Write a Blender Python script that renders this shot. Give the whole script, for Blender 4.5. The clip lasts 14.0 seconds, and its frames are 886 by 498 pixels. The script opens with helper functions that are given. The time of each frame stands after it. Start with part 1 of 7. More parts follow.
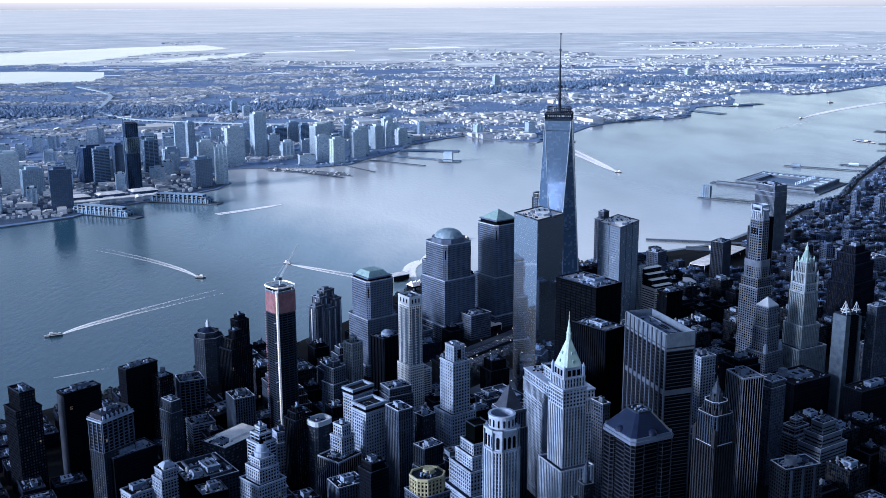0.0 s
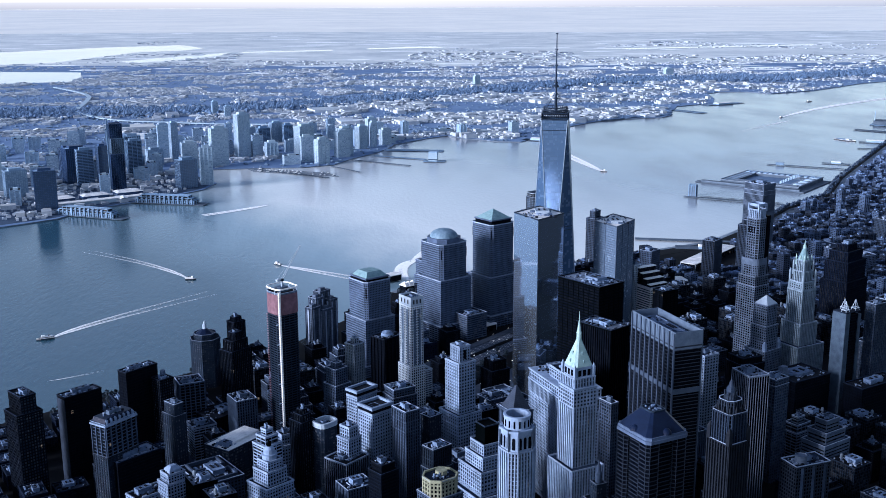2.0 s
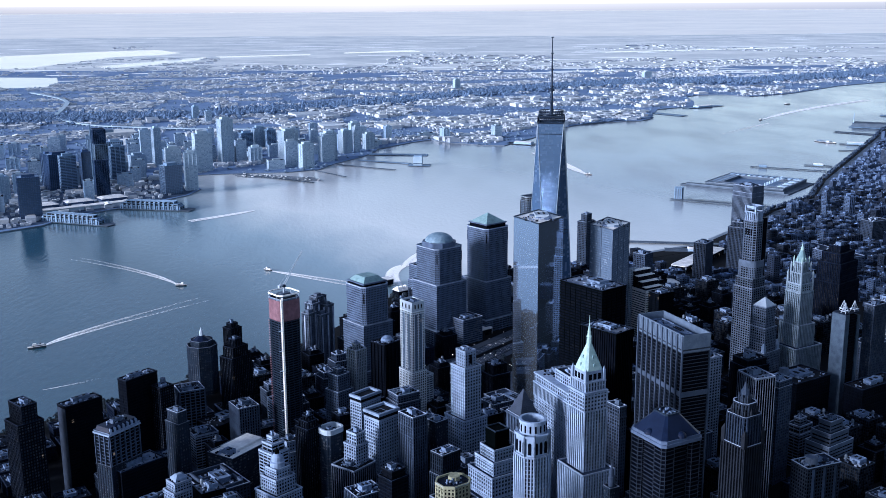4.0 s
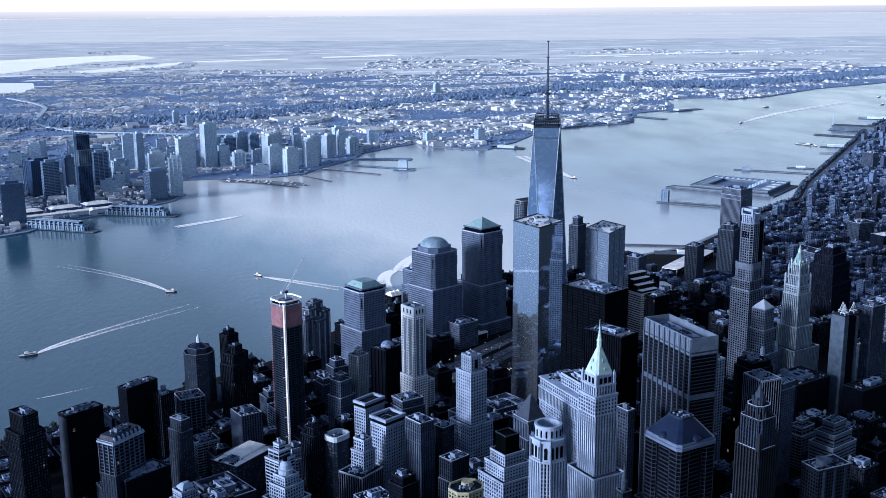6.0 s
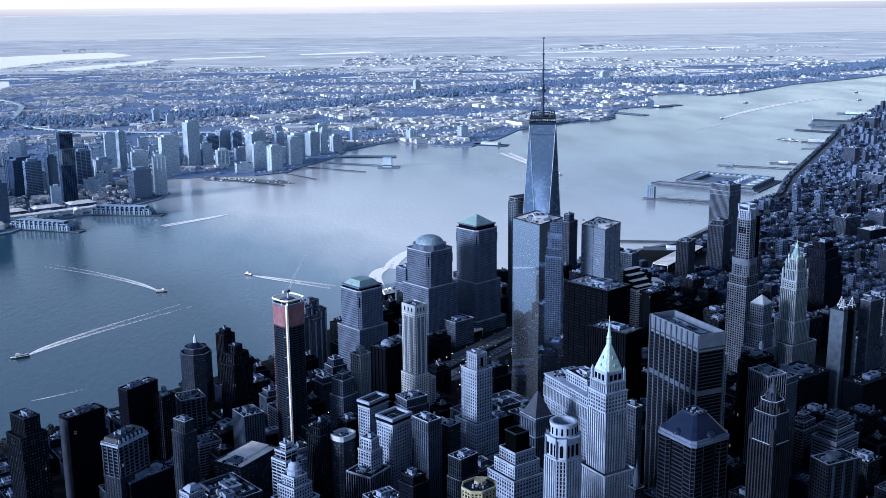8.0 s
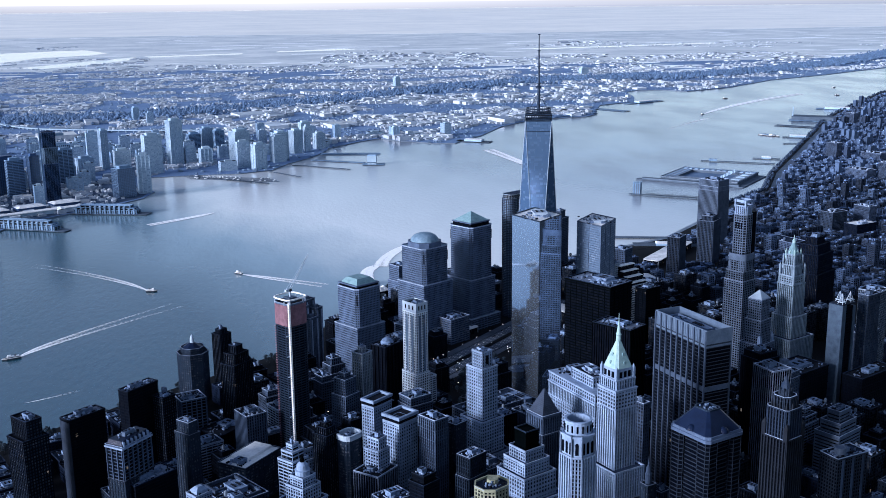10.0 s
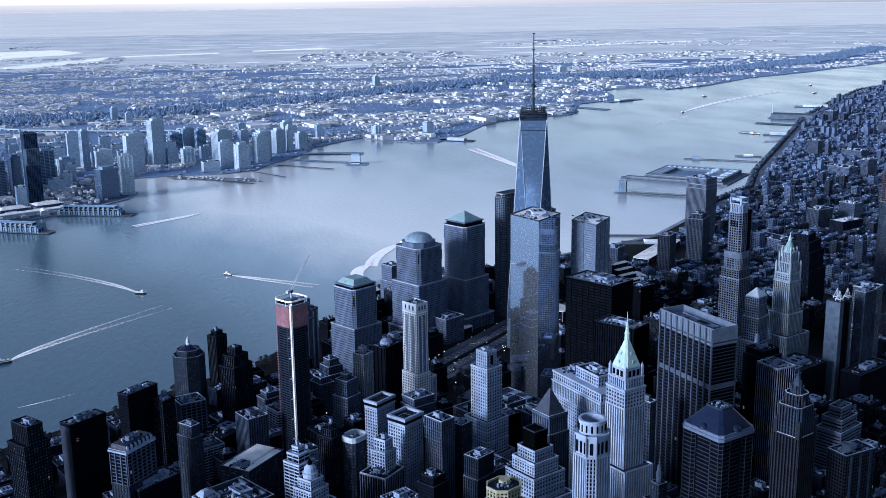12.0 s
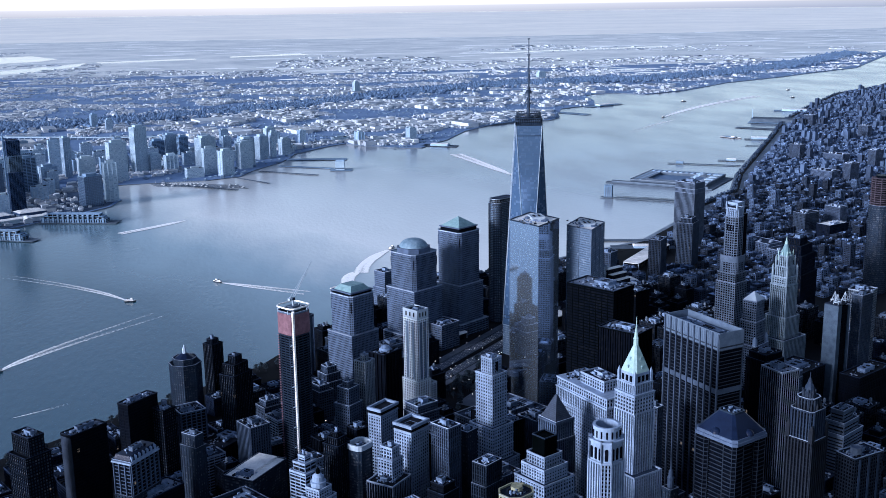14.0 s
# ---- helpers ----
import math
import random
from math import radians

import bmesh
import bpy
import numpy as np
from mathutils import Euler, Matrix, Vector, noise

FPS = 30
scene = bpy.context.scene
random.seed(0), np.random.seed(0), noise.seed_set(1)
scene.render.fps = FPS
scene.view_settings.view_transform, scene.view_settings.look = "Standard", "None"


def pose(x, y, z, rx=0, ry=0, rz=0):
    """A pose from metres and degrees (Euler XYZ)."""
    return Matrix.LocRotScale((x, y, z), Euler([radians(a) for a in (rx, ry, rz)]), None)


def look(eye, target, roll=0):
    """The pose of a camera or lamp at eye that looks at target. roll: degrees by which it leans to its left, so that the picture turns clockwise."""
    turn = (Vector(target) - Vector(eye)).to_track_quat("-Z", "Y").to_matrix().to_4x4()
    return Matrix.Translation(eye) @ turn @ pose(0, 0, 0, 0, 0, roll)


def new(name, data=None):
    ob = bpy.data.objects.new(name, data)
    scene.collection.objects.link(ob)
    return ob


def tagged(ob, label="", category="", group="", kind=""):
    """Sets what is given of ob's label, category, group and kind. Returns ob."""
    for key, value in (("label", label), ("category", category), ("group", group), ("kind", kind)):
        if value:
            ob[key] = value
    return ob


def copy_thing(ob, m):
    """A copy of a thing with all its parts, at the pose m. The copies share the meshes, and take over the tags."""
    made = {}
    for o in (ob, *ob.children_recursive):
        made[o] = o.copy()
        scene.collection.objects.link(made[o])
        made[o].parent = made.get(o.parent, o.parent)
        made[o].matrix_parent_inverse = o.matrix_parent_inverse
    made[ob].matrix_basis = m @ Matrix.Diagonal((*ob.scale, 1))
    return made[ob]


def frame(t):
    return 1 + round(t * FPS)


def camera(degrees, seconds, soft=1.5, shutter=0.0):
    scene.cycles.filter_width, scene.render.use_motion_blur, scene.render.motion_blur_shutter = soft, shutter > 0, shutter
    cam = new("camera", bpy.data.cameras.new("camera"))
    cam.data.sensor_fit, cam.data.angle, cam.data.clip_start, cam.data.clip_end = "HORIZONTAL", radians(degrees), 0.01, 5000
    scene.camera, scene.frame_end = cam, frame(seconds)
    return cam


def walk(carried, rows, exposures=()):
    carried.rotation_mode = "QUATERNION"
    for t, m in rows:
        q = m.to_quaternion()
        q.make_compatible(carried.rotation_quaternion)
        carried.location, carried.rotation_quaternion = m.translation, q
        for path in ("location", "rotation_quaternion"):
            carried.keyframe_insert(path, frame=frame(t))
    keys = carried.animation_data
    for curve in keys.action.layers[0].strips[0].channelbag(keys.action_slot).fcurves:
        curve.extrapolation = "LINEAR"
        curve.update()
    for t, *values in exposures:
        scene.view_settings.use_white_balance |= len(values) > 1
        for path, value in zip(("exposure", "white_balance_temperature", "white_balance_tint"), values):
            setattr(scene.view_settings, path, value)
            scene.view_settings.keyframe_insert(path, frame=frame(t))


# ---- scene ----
# Everything is written in true metres and built as a model at K : 1, so that the
# far shore and the horizon lie within the camera's reach of 5 km.
K = 0.05
cam = camera(45.5, 14.0, 0.8)
METRES, EYE, TILT, LEAN, TURN = 237.0 * K, 600.0 * K, 0.0, 0.0, 0.0
ROWS = [
    (0.0, 0.0, 0.0, 0.0, -0.06, -13.23, 0.24),
    (0.5, -0.0356, 0.0039, -0.0007, -0.37, -13.25, 0.23),
    (1.0, -0.0716, 0.0076, -0.0001, -0.7, -13.27, 0.23),
    (1.5, -0.1084, 0.0127, -0.0003, -1.04, -13.26, 0.24),
    (2.0, -0.1446, 0.0177, -0.0001, -1.37, -13.25, 0.24),
    (2.5, -0.1789, 0.0227, 0.0003, -1.68, -13.22, 0.27),
    (3.0, -0.2147, 0.0281, 0.0006, -2.02, -13.18, 0.3),
    (5.5, -0.3948, 0.0579, 0.0013, -3.7, -12.86, 0.41),
    (6.0, -0.4299, 0.0642, 0.0017, -4.03, -12.84, 0.43),
    (6.5, -0.4659, 0.0715, 0.0022, -4.37, -12.85, 0.46),
    (7.0, -0.4987, 0.0781, 0.0023, -4.68, -12.89, 0.49),
    (7.5, -0.5346, 0.0863, 0.0031, -5.03, -12.96, 0.51),
    (8.0, -0.5694, 0.0945, 0.0038, -5.36, -13.02, 0.54),
    (10.5, -0.7425, 0.1403, 0.0059, -7.04, -13.25, 0.65),
    (11.0, -0.7781, 0.1497, 0.0067, -7.39, -13.29, 0.66),
    (11.5, -0.8092, 0.1591, 0.0072, -7.71, -13.3, 0.69),
    (12.0, -0.8423, 0.1688, 0.0079, -8.05, -13.28, 0.71),
    (12.5, -0.8759, 0.1787, 0.0081, -8.39, -13.23, 0.72),
    (13.0, -0.9094, 0.1887, 0.0089, -8.73, -13.17, 0.74),
    (13.5, -0.9422, 0.1991, 0.0088, -9.05, -13.09, 0.75),
    (14.0, -0.9757, 0.2096, 0.0094, -9.37, -13.01, 0.76),
]
walk(cam, [(t, pose(0, 0, EYE, TILT, LEAN, TURN) @ pose(METRES * x, METRES * y, METRES * z, 90 + pitch, roll, yaw)) for t, x, y, z, yaw, pitch, roll in ROWS],
     exposures=[(0.0, 1.24, 5850.0, 17.0), (7.0, 1.17, 5800.0, 17.0), (14.0, 1.08, 5780.0, 17.0)])

# ---- sky and sun ----
SUN_AZ, SUN_EL = radians(205.0), radians(13.0)      # direction towards the sun: angle from +x, height

world = bpy.data.worlds.new("winter_sky")
scene.world = world
world.use_nodes = True
wn, wl = world.node_tree.nodes, world.node_tree.links
wn.clear()
w_out = wn.new("ShaderNodeOutputWorld")
w_bg = wn.new("ShaderNodeBackground")
w_sky = wn.new("ShaderNodeTexSky")
w_sky.sky_type = "NISHITA"
w_sky.sun_disc = False
w_sky.sun_elevation = SUN_EL
w_sky.sun_rotation = radians(90.0) - SUN_AZ
w_sky.air_density, w_sky.dust_density, w_sky.ozone_density = 1.0, 0.3, 3.0
w_geo = wn.new("ShaderNodeTexCoord")
w_sep = wn.new("ShaderNodeSeparateXYZ")
w_max = wn.new("ShaderNodeMath")
w_max.operation = "MAXIMUM"
w_max.inputs[1].default_value = 0.013
w_com = wn.new("ShaderNodeCombineXYZ")
wl.new(w_geo.outputs["Generated"], w_sep.inputs[0])
wl.new(w_sep.outputs["X"], w_com.inputs["X"])
wl.new(w_sep.outputs["Y"], w_com.inputs["Y"])
wl.new(w_sep.outputs["Z"], w_max.inputs[0])
wl.new(w_max.outputs[0], w_com.inputs["Z"])
wl.new(w_com.outputs[0], w_sky.inputs["Vector"])
w_veil = wn.new("ShaderNodeHueSaturation")      # thin high cloud takes most of the colour out of the sky
w_veil.inputs["Saturation"].default_value = 0.7
wl.new(w_sky.outputs["Color"], w_veil.inputs["Color"])
wl.new(w_veil.outputs["Color"], w_bg.inputs["Color"])
w_bg.inputs["Strength"].default_value = 0.095
wl.new(w_bg.outputs[0], w_out.inputs["Surface"])

sun = new("sun", bpy.data.lights.new("sun", "SUN"))
sun.data.energy = 3.3
sun.data.angle = radians(16.0)
sun.data.color = (0.98, 0.985, 1.0)
sun.matrix_world = look((0, 0, 0), (-math.cos(SUN_AZ) * math.cos(SUN_EL), -math.sin(SUN_AZ) * math.cos(SUN_EL), -math.sin(SUN_EL)))


# ---- materials ----
def surface(name, dark, light, size, rough=0.8, grain=6.0, bump=0.3, metal=0.0, spec=0.1, spread=0.0, island=0.0):
    """A weathered surface: large stains of `size` metres, fine grain, a shade of its own for each object or piece."""
    m = bpy.data.materials.new(name)
    m.use_nodes = True
    n, l = m.node_tree.nodes, m.node_tree.links
    b = n["Principled BSDF"]
    co = n.new("ShaderNodeTexCoord")
    big = n.new("ShaderNodeTexNoise")
    big.inputs["Scale"].default_value = 1.0 / size
    big.inputs["Detail"].default_value = 4.0
    fine = n.new("ShaderNodeTexNoise")
    fine.inputs["Scale"].default_value = grain / size
    fine.inputs["Detail"].default_value = 3.0
    add = n.new("ShaderNodeMath")
    add.operation = "MULTIPLY_ADD"
    add.inputs[1].default_value = 0.45
    ramp = n.new("ShaderNodeValToRGB")
    ramp.color_ramp.elements[0].position, ramp.color_ramp.elements[1].position = 0.48, 0.92
    ramp.color_ramp.elements[0].color, ramp.color_ramp.elements[1].color = (*dark, 1), (*light, 1)
    l.new(co.outputs["Object"], big.inputs["Vector"])
    l.new(co.outputs["Object"], fine.inputs["Vector"])
    l.new(fine.outputs["Fac"], add.inputs[0])
    l.new(big.outputs["Fac"], add.inputs[2])
    l.new(add.outputs[0], ramp.inputs[0])
    last = ramp.outputs["Color"]
    for amount, kind, socket in ((spread, "ShaderNodeObjectInfo", "Random"), (island, "ShaderNodeNewGeometry", "Random Per Island")):
        if amount:
            info = n.new(kind)
            scale = n.new("ShaderNodeMapRange")
            scale.inputs["To Min"].default_value, scale.inputs["To Max"].default_value = 1.0 - amount, 1.0 + amount
            l.new(info.outputs[socket], scale.inputs["Value"])
            mul = n.new("ShaderNodeVectorMath")
            mul.operation = "SCALE"
            l.new(last, mul.inputs[0])
            l.new(scale.outputs["Result"], mul.inputs["Scale"])
            last = mul.outputs["Vector"]
    l.new(last, b.inputs["Base Color"])
    b.inputs["Roughness"].default_value = rough
    b.inputs["Metallic"].default_value = metal
    b.inputs["Specular IOR Level"].default_value = spec
    if bump:
        bp = n.new("ShaderNodeBump")
        bp.inputs["Strength"].default_value = bump
        bp.inputs["Distance"].default_value = 0.15 * K
        l.new(fine.outputs["Fac"], bp.inputs["Height"])
        l.new(bp.outputs["Normal"], b.inputs["Normal"])
    return m


def glazing(name, base, rough, metal=0.0, cell=(3.0, 3.0, 3.9), blinds=0.25, lit=0.0018, wave=0.0, spec=0.5):
    """Window glass that differs from pane to pane: blinds, dirt, now and then a lit room."""
    m = bpy.data.materials.new(name)
    m.use_nodes = True
    n, l = m.node_tree.nodes, m.node_tree.links
    b = n["Principled BSDF"]
    co = n.new("ShaderNodeTexCoord")
    snap = n.new("ShaderNodeVectorMath")
    snap.operation = "SNAP"
    snap.inputs[1].default_value = cell
    rnd = n.new("ShaderNodeTexWhiteNoise")
    l.new(co.outputs["Object"], snap.inputs[0])
    l.new(snap.outputs["Vector"], rnd.inputs["Vector"])
    ramp = n.new("ShaderNodeValToRGB")
    e = ramp.color_ramp.elements
    e[0].position, e[1].position = 0.55, 1.0
    e[0].color = (*base, 1)
    e[1].color = (*[min(1.0, c + blinds * 0.5) for c in base], 1)
    l.new(rnd.outputs["Value"], ramp.inputs[0])
    l.new(ramp.outputs["Color"], b.inputs["Base Color"])
    ro = n.new("ShaderNodeMapRange")
    ro.inputs["To Min"].default_value, ro.inputs["To Max"].default_value = rough, rough + (0.12 if blinds else 0.0)
    l.new(rnd.outputs["Value"], ro.inputs["Value"])
    l.new(ro.outputs["Result"], b.inputs["Roughness"])
    b.inputs["Metallic"].default_value = metal
    b.inputs["Specular IOR Level"].default_value = spec
    if lit:
        on = n.new("ShaderNodeMath")
        on.operation = "LESS_THAN"
        on.inputs[1].default_value = lit
        l.new(rnd.outputs["Value"], on.inputs[0])
        gain = n.new("ShaderNodeMath")
        gain.operation = "MULTIPLY"
        gain.inputs[1].default_value = 0.06
        l.new(on.outputs[0], gain.inputs[0])
        b.inputs["Emission Color"].default_value = (1.0, 0.85, 0.65, 1)
        l.new(gain.outputs[0], b.inputs["Emission Strength"])
    if wave:
        nz = n.new("ShaderNodeTexNoise")
        nz.inputs["Scale"].default_value = 0.05
        l.new(co.outputs["Object"], nz.inputs["Vector"])
        bp = n.new("ShaderNodeBump")
        bp.inputs["Strength"].default_value = wave
        bp.inputs["Distance"].default_value = 1.0 * K
        l.new(nz.outputs["Fac"], bp.inputs["Height"])
        l.new(bp.outputs["Normal"], b.inputs["Normal"])
    return m


roof_pale = surface("roof_pale", (0.05685, 0.07244, 0.1037), (0.1271, 0.1587, 0.2187), 9, rough=0.8, grain=7, spread=0.25)
fin_metal = surface("fin_metal", (0.06762, 0.08967, 0.1331), (0.1353, 0.1695, 0.2381), 9, rough=0.5)
coping = surface("coping", (0.1233, 0.1589, 0.2299), (0.262, 0.3179, 0.4243), 6, rough=0.6, spread=0.3)
blue_brick = surface("blue_brick", (0.008694, 0.01448, 0.02993), (0.01806, 0.03036, 0.05679), 14, rough=0.6, spread=0.1)
brick_pale = surface("brick_pale", (0.004289, 0.006343, 0.01115), (0.008866, 0.01268, 0.02133), 12, rough=0.7, spread=0.1)
side_brick = surface("side_brick", (0.009095, 0.01408, 0.02479), (0.01819, 0.02697, 0.04566), 12, rough=0.8)
banding = surface("banding", (0.01044, 0.01508, 0.02486), (0.01879, 0.02638, 0.04253), 12, rough=0.5, spread=0.1)
limestone = surface("limestone", (0.02003, 0.03015, 0.05145), (0.04324, 0.06443, 0.1079), 18, spread=0.25)
white_stone = surface("white_stone", (0.1149, 0.1556, 0.2276), (0.2093, 0.2795, 0.4074), 16, spread=0.12)
terracotta = surface("terracotta", (0.10, 0.138, 0.18), (0.185, 0.242, 0.305), 9, rough=0.7, grain=8)
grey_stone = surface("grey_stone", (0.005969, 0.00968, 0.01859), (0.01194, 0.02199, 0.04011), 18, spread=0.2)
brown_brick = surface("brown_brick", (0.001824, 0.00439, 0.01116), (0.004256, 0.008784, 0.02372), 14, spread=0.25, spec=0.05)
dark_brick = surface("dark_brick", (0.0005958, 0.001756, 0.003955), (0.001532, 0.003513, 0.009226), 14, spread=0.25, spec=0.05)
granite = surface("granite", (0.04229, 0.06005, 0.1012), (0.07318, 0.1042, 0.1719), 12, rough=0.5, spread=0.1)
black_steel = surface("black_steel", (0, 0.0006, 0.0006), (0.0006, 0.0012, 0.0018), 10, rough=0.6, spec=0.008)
aluminium = surface("aluminium", (0.1880, 0.2320, 0.2928), (0.2824, 0.3440, 0.4296), 12, rough=0.4, metal=0.6)
bronze_steel = surface("bronze_steel", (0.0083, 0.0141, 0.0263), (0.0198, 0.0337, 0.0604), 10, rough=0.45, metal=0.3)
column_metal = surface("column_metal", (0.0405, 0.05793, 0.09293), (0.07019, 0.09803, 0.1518), 12, rough=0.45, metal=0.4)
louvre_metal = surface("louvre_metal", (0.06336, 0.09152, 0.1408), (0.09856, 0.1364, 0.198), 10, rough=0.5, metal=0.2)
side_panel = surface("side_panel", (0.02543, 0.04039, 0.06433), (0.04787, 0.07181, 0.1062), 7, rough=0.7)
bare_concrete = surface("bare_concrete", (0.04134, 0.05903, 0.08984), (0.07706, 0.1106, 0.1686), 9, spread=0.15)
white_metal = surface("white_metal", (0.235, 0.290, 0.360), (0.33, 0.39, 0.465), 8, rough=0.45)
white_frame = surface("white_frame", (0.36, 0.42, 0.49), (0.50, 0.56, 0.63), 10, rough=0.5)
copper_green = surface("copper_green", (0.095, 0.165, 0.19), (0.17, 0.265, 0.295), 7, rough=0.6, grain=9)
copper_pale = surface("copper_pale", (0.17, 0.27, 0.275), (0.29, 0.40, 0.40), 6, rough=0.6, grain=9)
copper_dark = surface("copper_dark", (0.075, 0.1275, 0.18), (0.15, 0.2175, 0.285), 8, rough=0.5)
slate = surface("slate", (0.002432, 0.00588, 0.01918), (0.00494, 0.01098, 0.03226), 8, rough=0.42, spec=0.12)
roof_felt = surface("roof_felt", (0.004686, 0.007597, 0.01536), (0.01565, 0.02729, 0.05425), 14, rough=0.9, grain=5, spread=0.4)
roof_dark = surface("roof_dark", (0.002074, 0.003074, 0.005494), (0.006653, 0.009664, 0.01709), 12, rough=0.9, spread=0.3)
roof_white = surface("roof_white", (0.45, 0.46, 0.47), (0.75, 0.75, 0.75), 18, rough=0.7)
lead_roof = surface("lead_roof", (0.01471, 0.02208, 0.03837), (0.02809, 0.04001, 0.06753), 7, rough=0.5, spec=0.2)
pale_concrete = surface("pale_concrete", (0.04908, 0.06846, 0.1046), (0.08884, 0.1182, 0.1743), 14, spread=0.2)
machine = surface("machine", (0.04801, 0.06852, 0.1083), (0.1353, 0.1941, 0.3064), 5, rough=0.6, spread=0.4)
netting = surface("netting", (0.10, 0.052, 0.068), (0.185, 0.105, 0.13), 6, rough=0.9, spread=0.1)
red_floor = surface("red_floor", (0.032, 0.027, 0.038), (0.060, 0.049, 0.066), 6, rough=0.85, spread=0.1)
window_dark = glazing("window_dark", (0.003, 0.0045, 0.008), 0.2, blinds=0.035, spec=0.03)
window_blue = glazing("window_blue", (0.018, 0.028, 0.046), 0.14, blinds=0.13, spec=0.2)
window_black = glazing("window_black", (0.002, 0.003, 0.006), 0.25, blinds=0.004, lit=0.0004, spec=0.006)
mirror_glass = glazing("mirror_glass", (0.58, 0.72, 0.92), 0.035, metal=0.94, cell=(3, 3, 4), blinds=0.0, lit=0.0)
tower_glass = glazing("tower_glass", (0.042, 0.085, 0.165), 0.18, metal=0.26, cell=(4.5, 4.5, 4), blinds=0.04, lit=0.0005, wave=0.04)
grid_glass = glazing("grid_glass", (0.07, 0.10, 0.145), 0.12, metal=0.7, blinds=0.12, lit=0.001)
office_glass = glazing("office_glass", (0.11, 0.165, 0.25), 0.16, metal=0.35, blinds=0.12, lit=0.003)
bark = surface("bark", (0.020, 0.024, 0.030), (0.045, 0.054, 0.066), 1.0)
bare_crown = surface("bare_crown", (0.007, 0.0115, 0.017), (0.019, 0.030, 0.043), 3.0, island=0.5)
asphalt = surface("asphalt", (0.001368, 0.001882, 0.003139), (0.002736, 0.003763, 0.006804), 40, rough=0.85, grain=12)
quay_stone = surface("quay_stone", (0.085, 0.11, 0.145), (0.18, 0.22, 0.27), 30, spread=0.2)
pier_grey = surface("pier_grey", (0.046, 0.066, 0.096), (0.095, 0.125, 0.168), 20, spread=0.2)
timber_deck = surface("timber_deck", (0.06, 0.08, 0.11), (0.13, 0.16, 0.20), 12, spread=0.2)
lamp_glow = bpy.data.materials.new("lamp_glow")
lamp_glow.use_nodes = True
lamp_glow.node_tree.nodes["Principled BSDF"].inputs["Emission Color"].default_value = (1.0, 0.93, 0.82, 1)
lamp_glow.node_tree.nodes["Principled BSDF"].inputs["Emission Strength"].default_value = 0.9
hull_white = surface("hull_white", (0.6, 0.6, 0.6), (0.8, 0.8, 0.8), 4, rough=0.4)
hull_dark = surface("hull_dark", (0.0160, 0.0176, 0.0240), (0.0400, 0.0400, 0.0480), 4, rough=0.4)
paint_white = surface("paint_white", (0.6, 0.6, 0.6), (0.8, 0.8, 0.8), 3, rough=0.6)


# ---- builders ----
class Shape:
    """Collects plain solids into one mesh, in metres."""

    def __init__(self):
        self.v, self.f, self.slots = [], [], []
        self.slot = 0

    def face(self, pts):
        i = len(self.v)
        self.v.extend(pts)
        self.f.append(tuple(range(i, i + len(pts))))
        self.slots.append(self.slot)

    def prism(self, poly, z0, z1, top=True, bottom=False, poly2=None):
        up = poly2 or poly
        i, n = len(self.v), len(poly)
        self.v.extend((x, y, z0) for x, y in poly)
        self.v.extend((x, y, z1) for x, y in up)
        for k in range(n):
            j = (k + 1) % n
            self.f.append((i + k, i + j, i + n + j, i + n + k))
            self.slots.append(self.slot)
        if top:
            self.f.append(tuple(range(i + n, i + 2 * n)))
            self.slots.append(self.slot)
        if bottom:
            self.f.append(tuple(reversed(range(i, i + n))))
            self.slots.append(self.slot)
        return self

    def box(self, x0, x1, y0, y1, z0, z1, bottom=False):
        return self.prism([(x0, y0), (x1, y0), (x1, y1), (x0, y1)], z0, z1, True, bottom)

    def ring(self, outer, inner, z0, z1):
        i, n = len(self.v), len(outer)
        for p, z in ((outer, z0), (outer, z1), (inner, z1), (inner, z0)):
            self.v.extend((x, y, z) for x, y in p)
        for k in range(n):
            j = (k + 1) % n
            for a, b in ((0, 1), (1, 2), (2, 3), (3, 0)):
                self.f.append((i + a * n + k, i + a * n + j, i + b * n + j, i + b * n + k))
                self.slots.append(self.slot)
        return self

    def cone(self, poly, z0, apex):
        i, n = len(self.v), len(poly)
        self.v.extend((x, y, z0) for x, y in poly)
        self.v.append(apex)
        for k in range(n):
            self.f.append((i + k, i + (k + 1) % n, i + n))
            self.slots.append(self.slot)
        return self

    def lathe(self, cx, cy, profile, n=16):
        i = len(self.v)
        for r, z in profile:
            self.v.extend((x, y, z) for x, y in ngon(cx, cy, r, n))
        for a in range(len(profile) - 1):
            for k in range(n):
                j = (k + 1) % n
                self.f.append((i + a * n + k, i + a * n + j, i + (a + 1) * n + j, i + (a + 1) * n + k))
                self.slots.append(self.slot)
        self.f.append(tuple(range(i + (len(profile) - 1) * n, i + len(profile) * n)))
        self.slots.append(self.slot)
        return self

    def beam(self, a, b, t):
        a, b = Vector(a), Vector(b)
        w = (b - a).normalized()
        s = w.cross(Vector((0, 0, 1)))
        s = (s if s.length > 0.01 else Vector((1, 0, 0))).normalized() * t / 2
        u = s.cross(w).normalized() * t / 2
        q = [s + u, -s + u, -s - u, s - u]
        i = len(self.v)
        self.v.extend(tuple(a + c) for c in q)
        self.v.extend(tuple(b + c) for c in q)
        for k in range(4):
            j = (k + 1) % 4
            self.f.append((i + k, i + j, i + 4 + j, i + 4 + k))
        self.f.append((i, i + 3, i + 2, i + 1))
        self.f.append((i + 4, i + 5, i + 6, i + 7))
        self.slots.extend([self.slot] * 6)
        return self


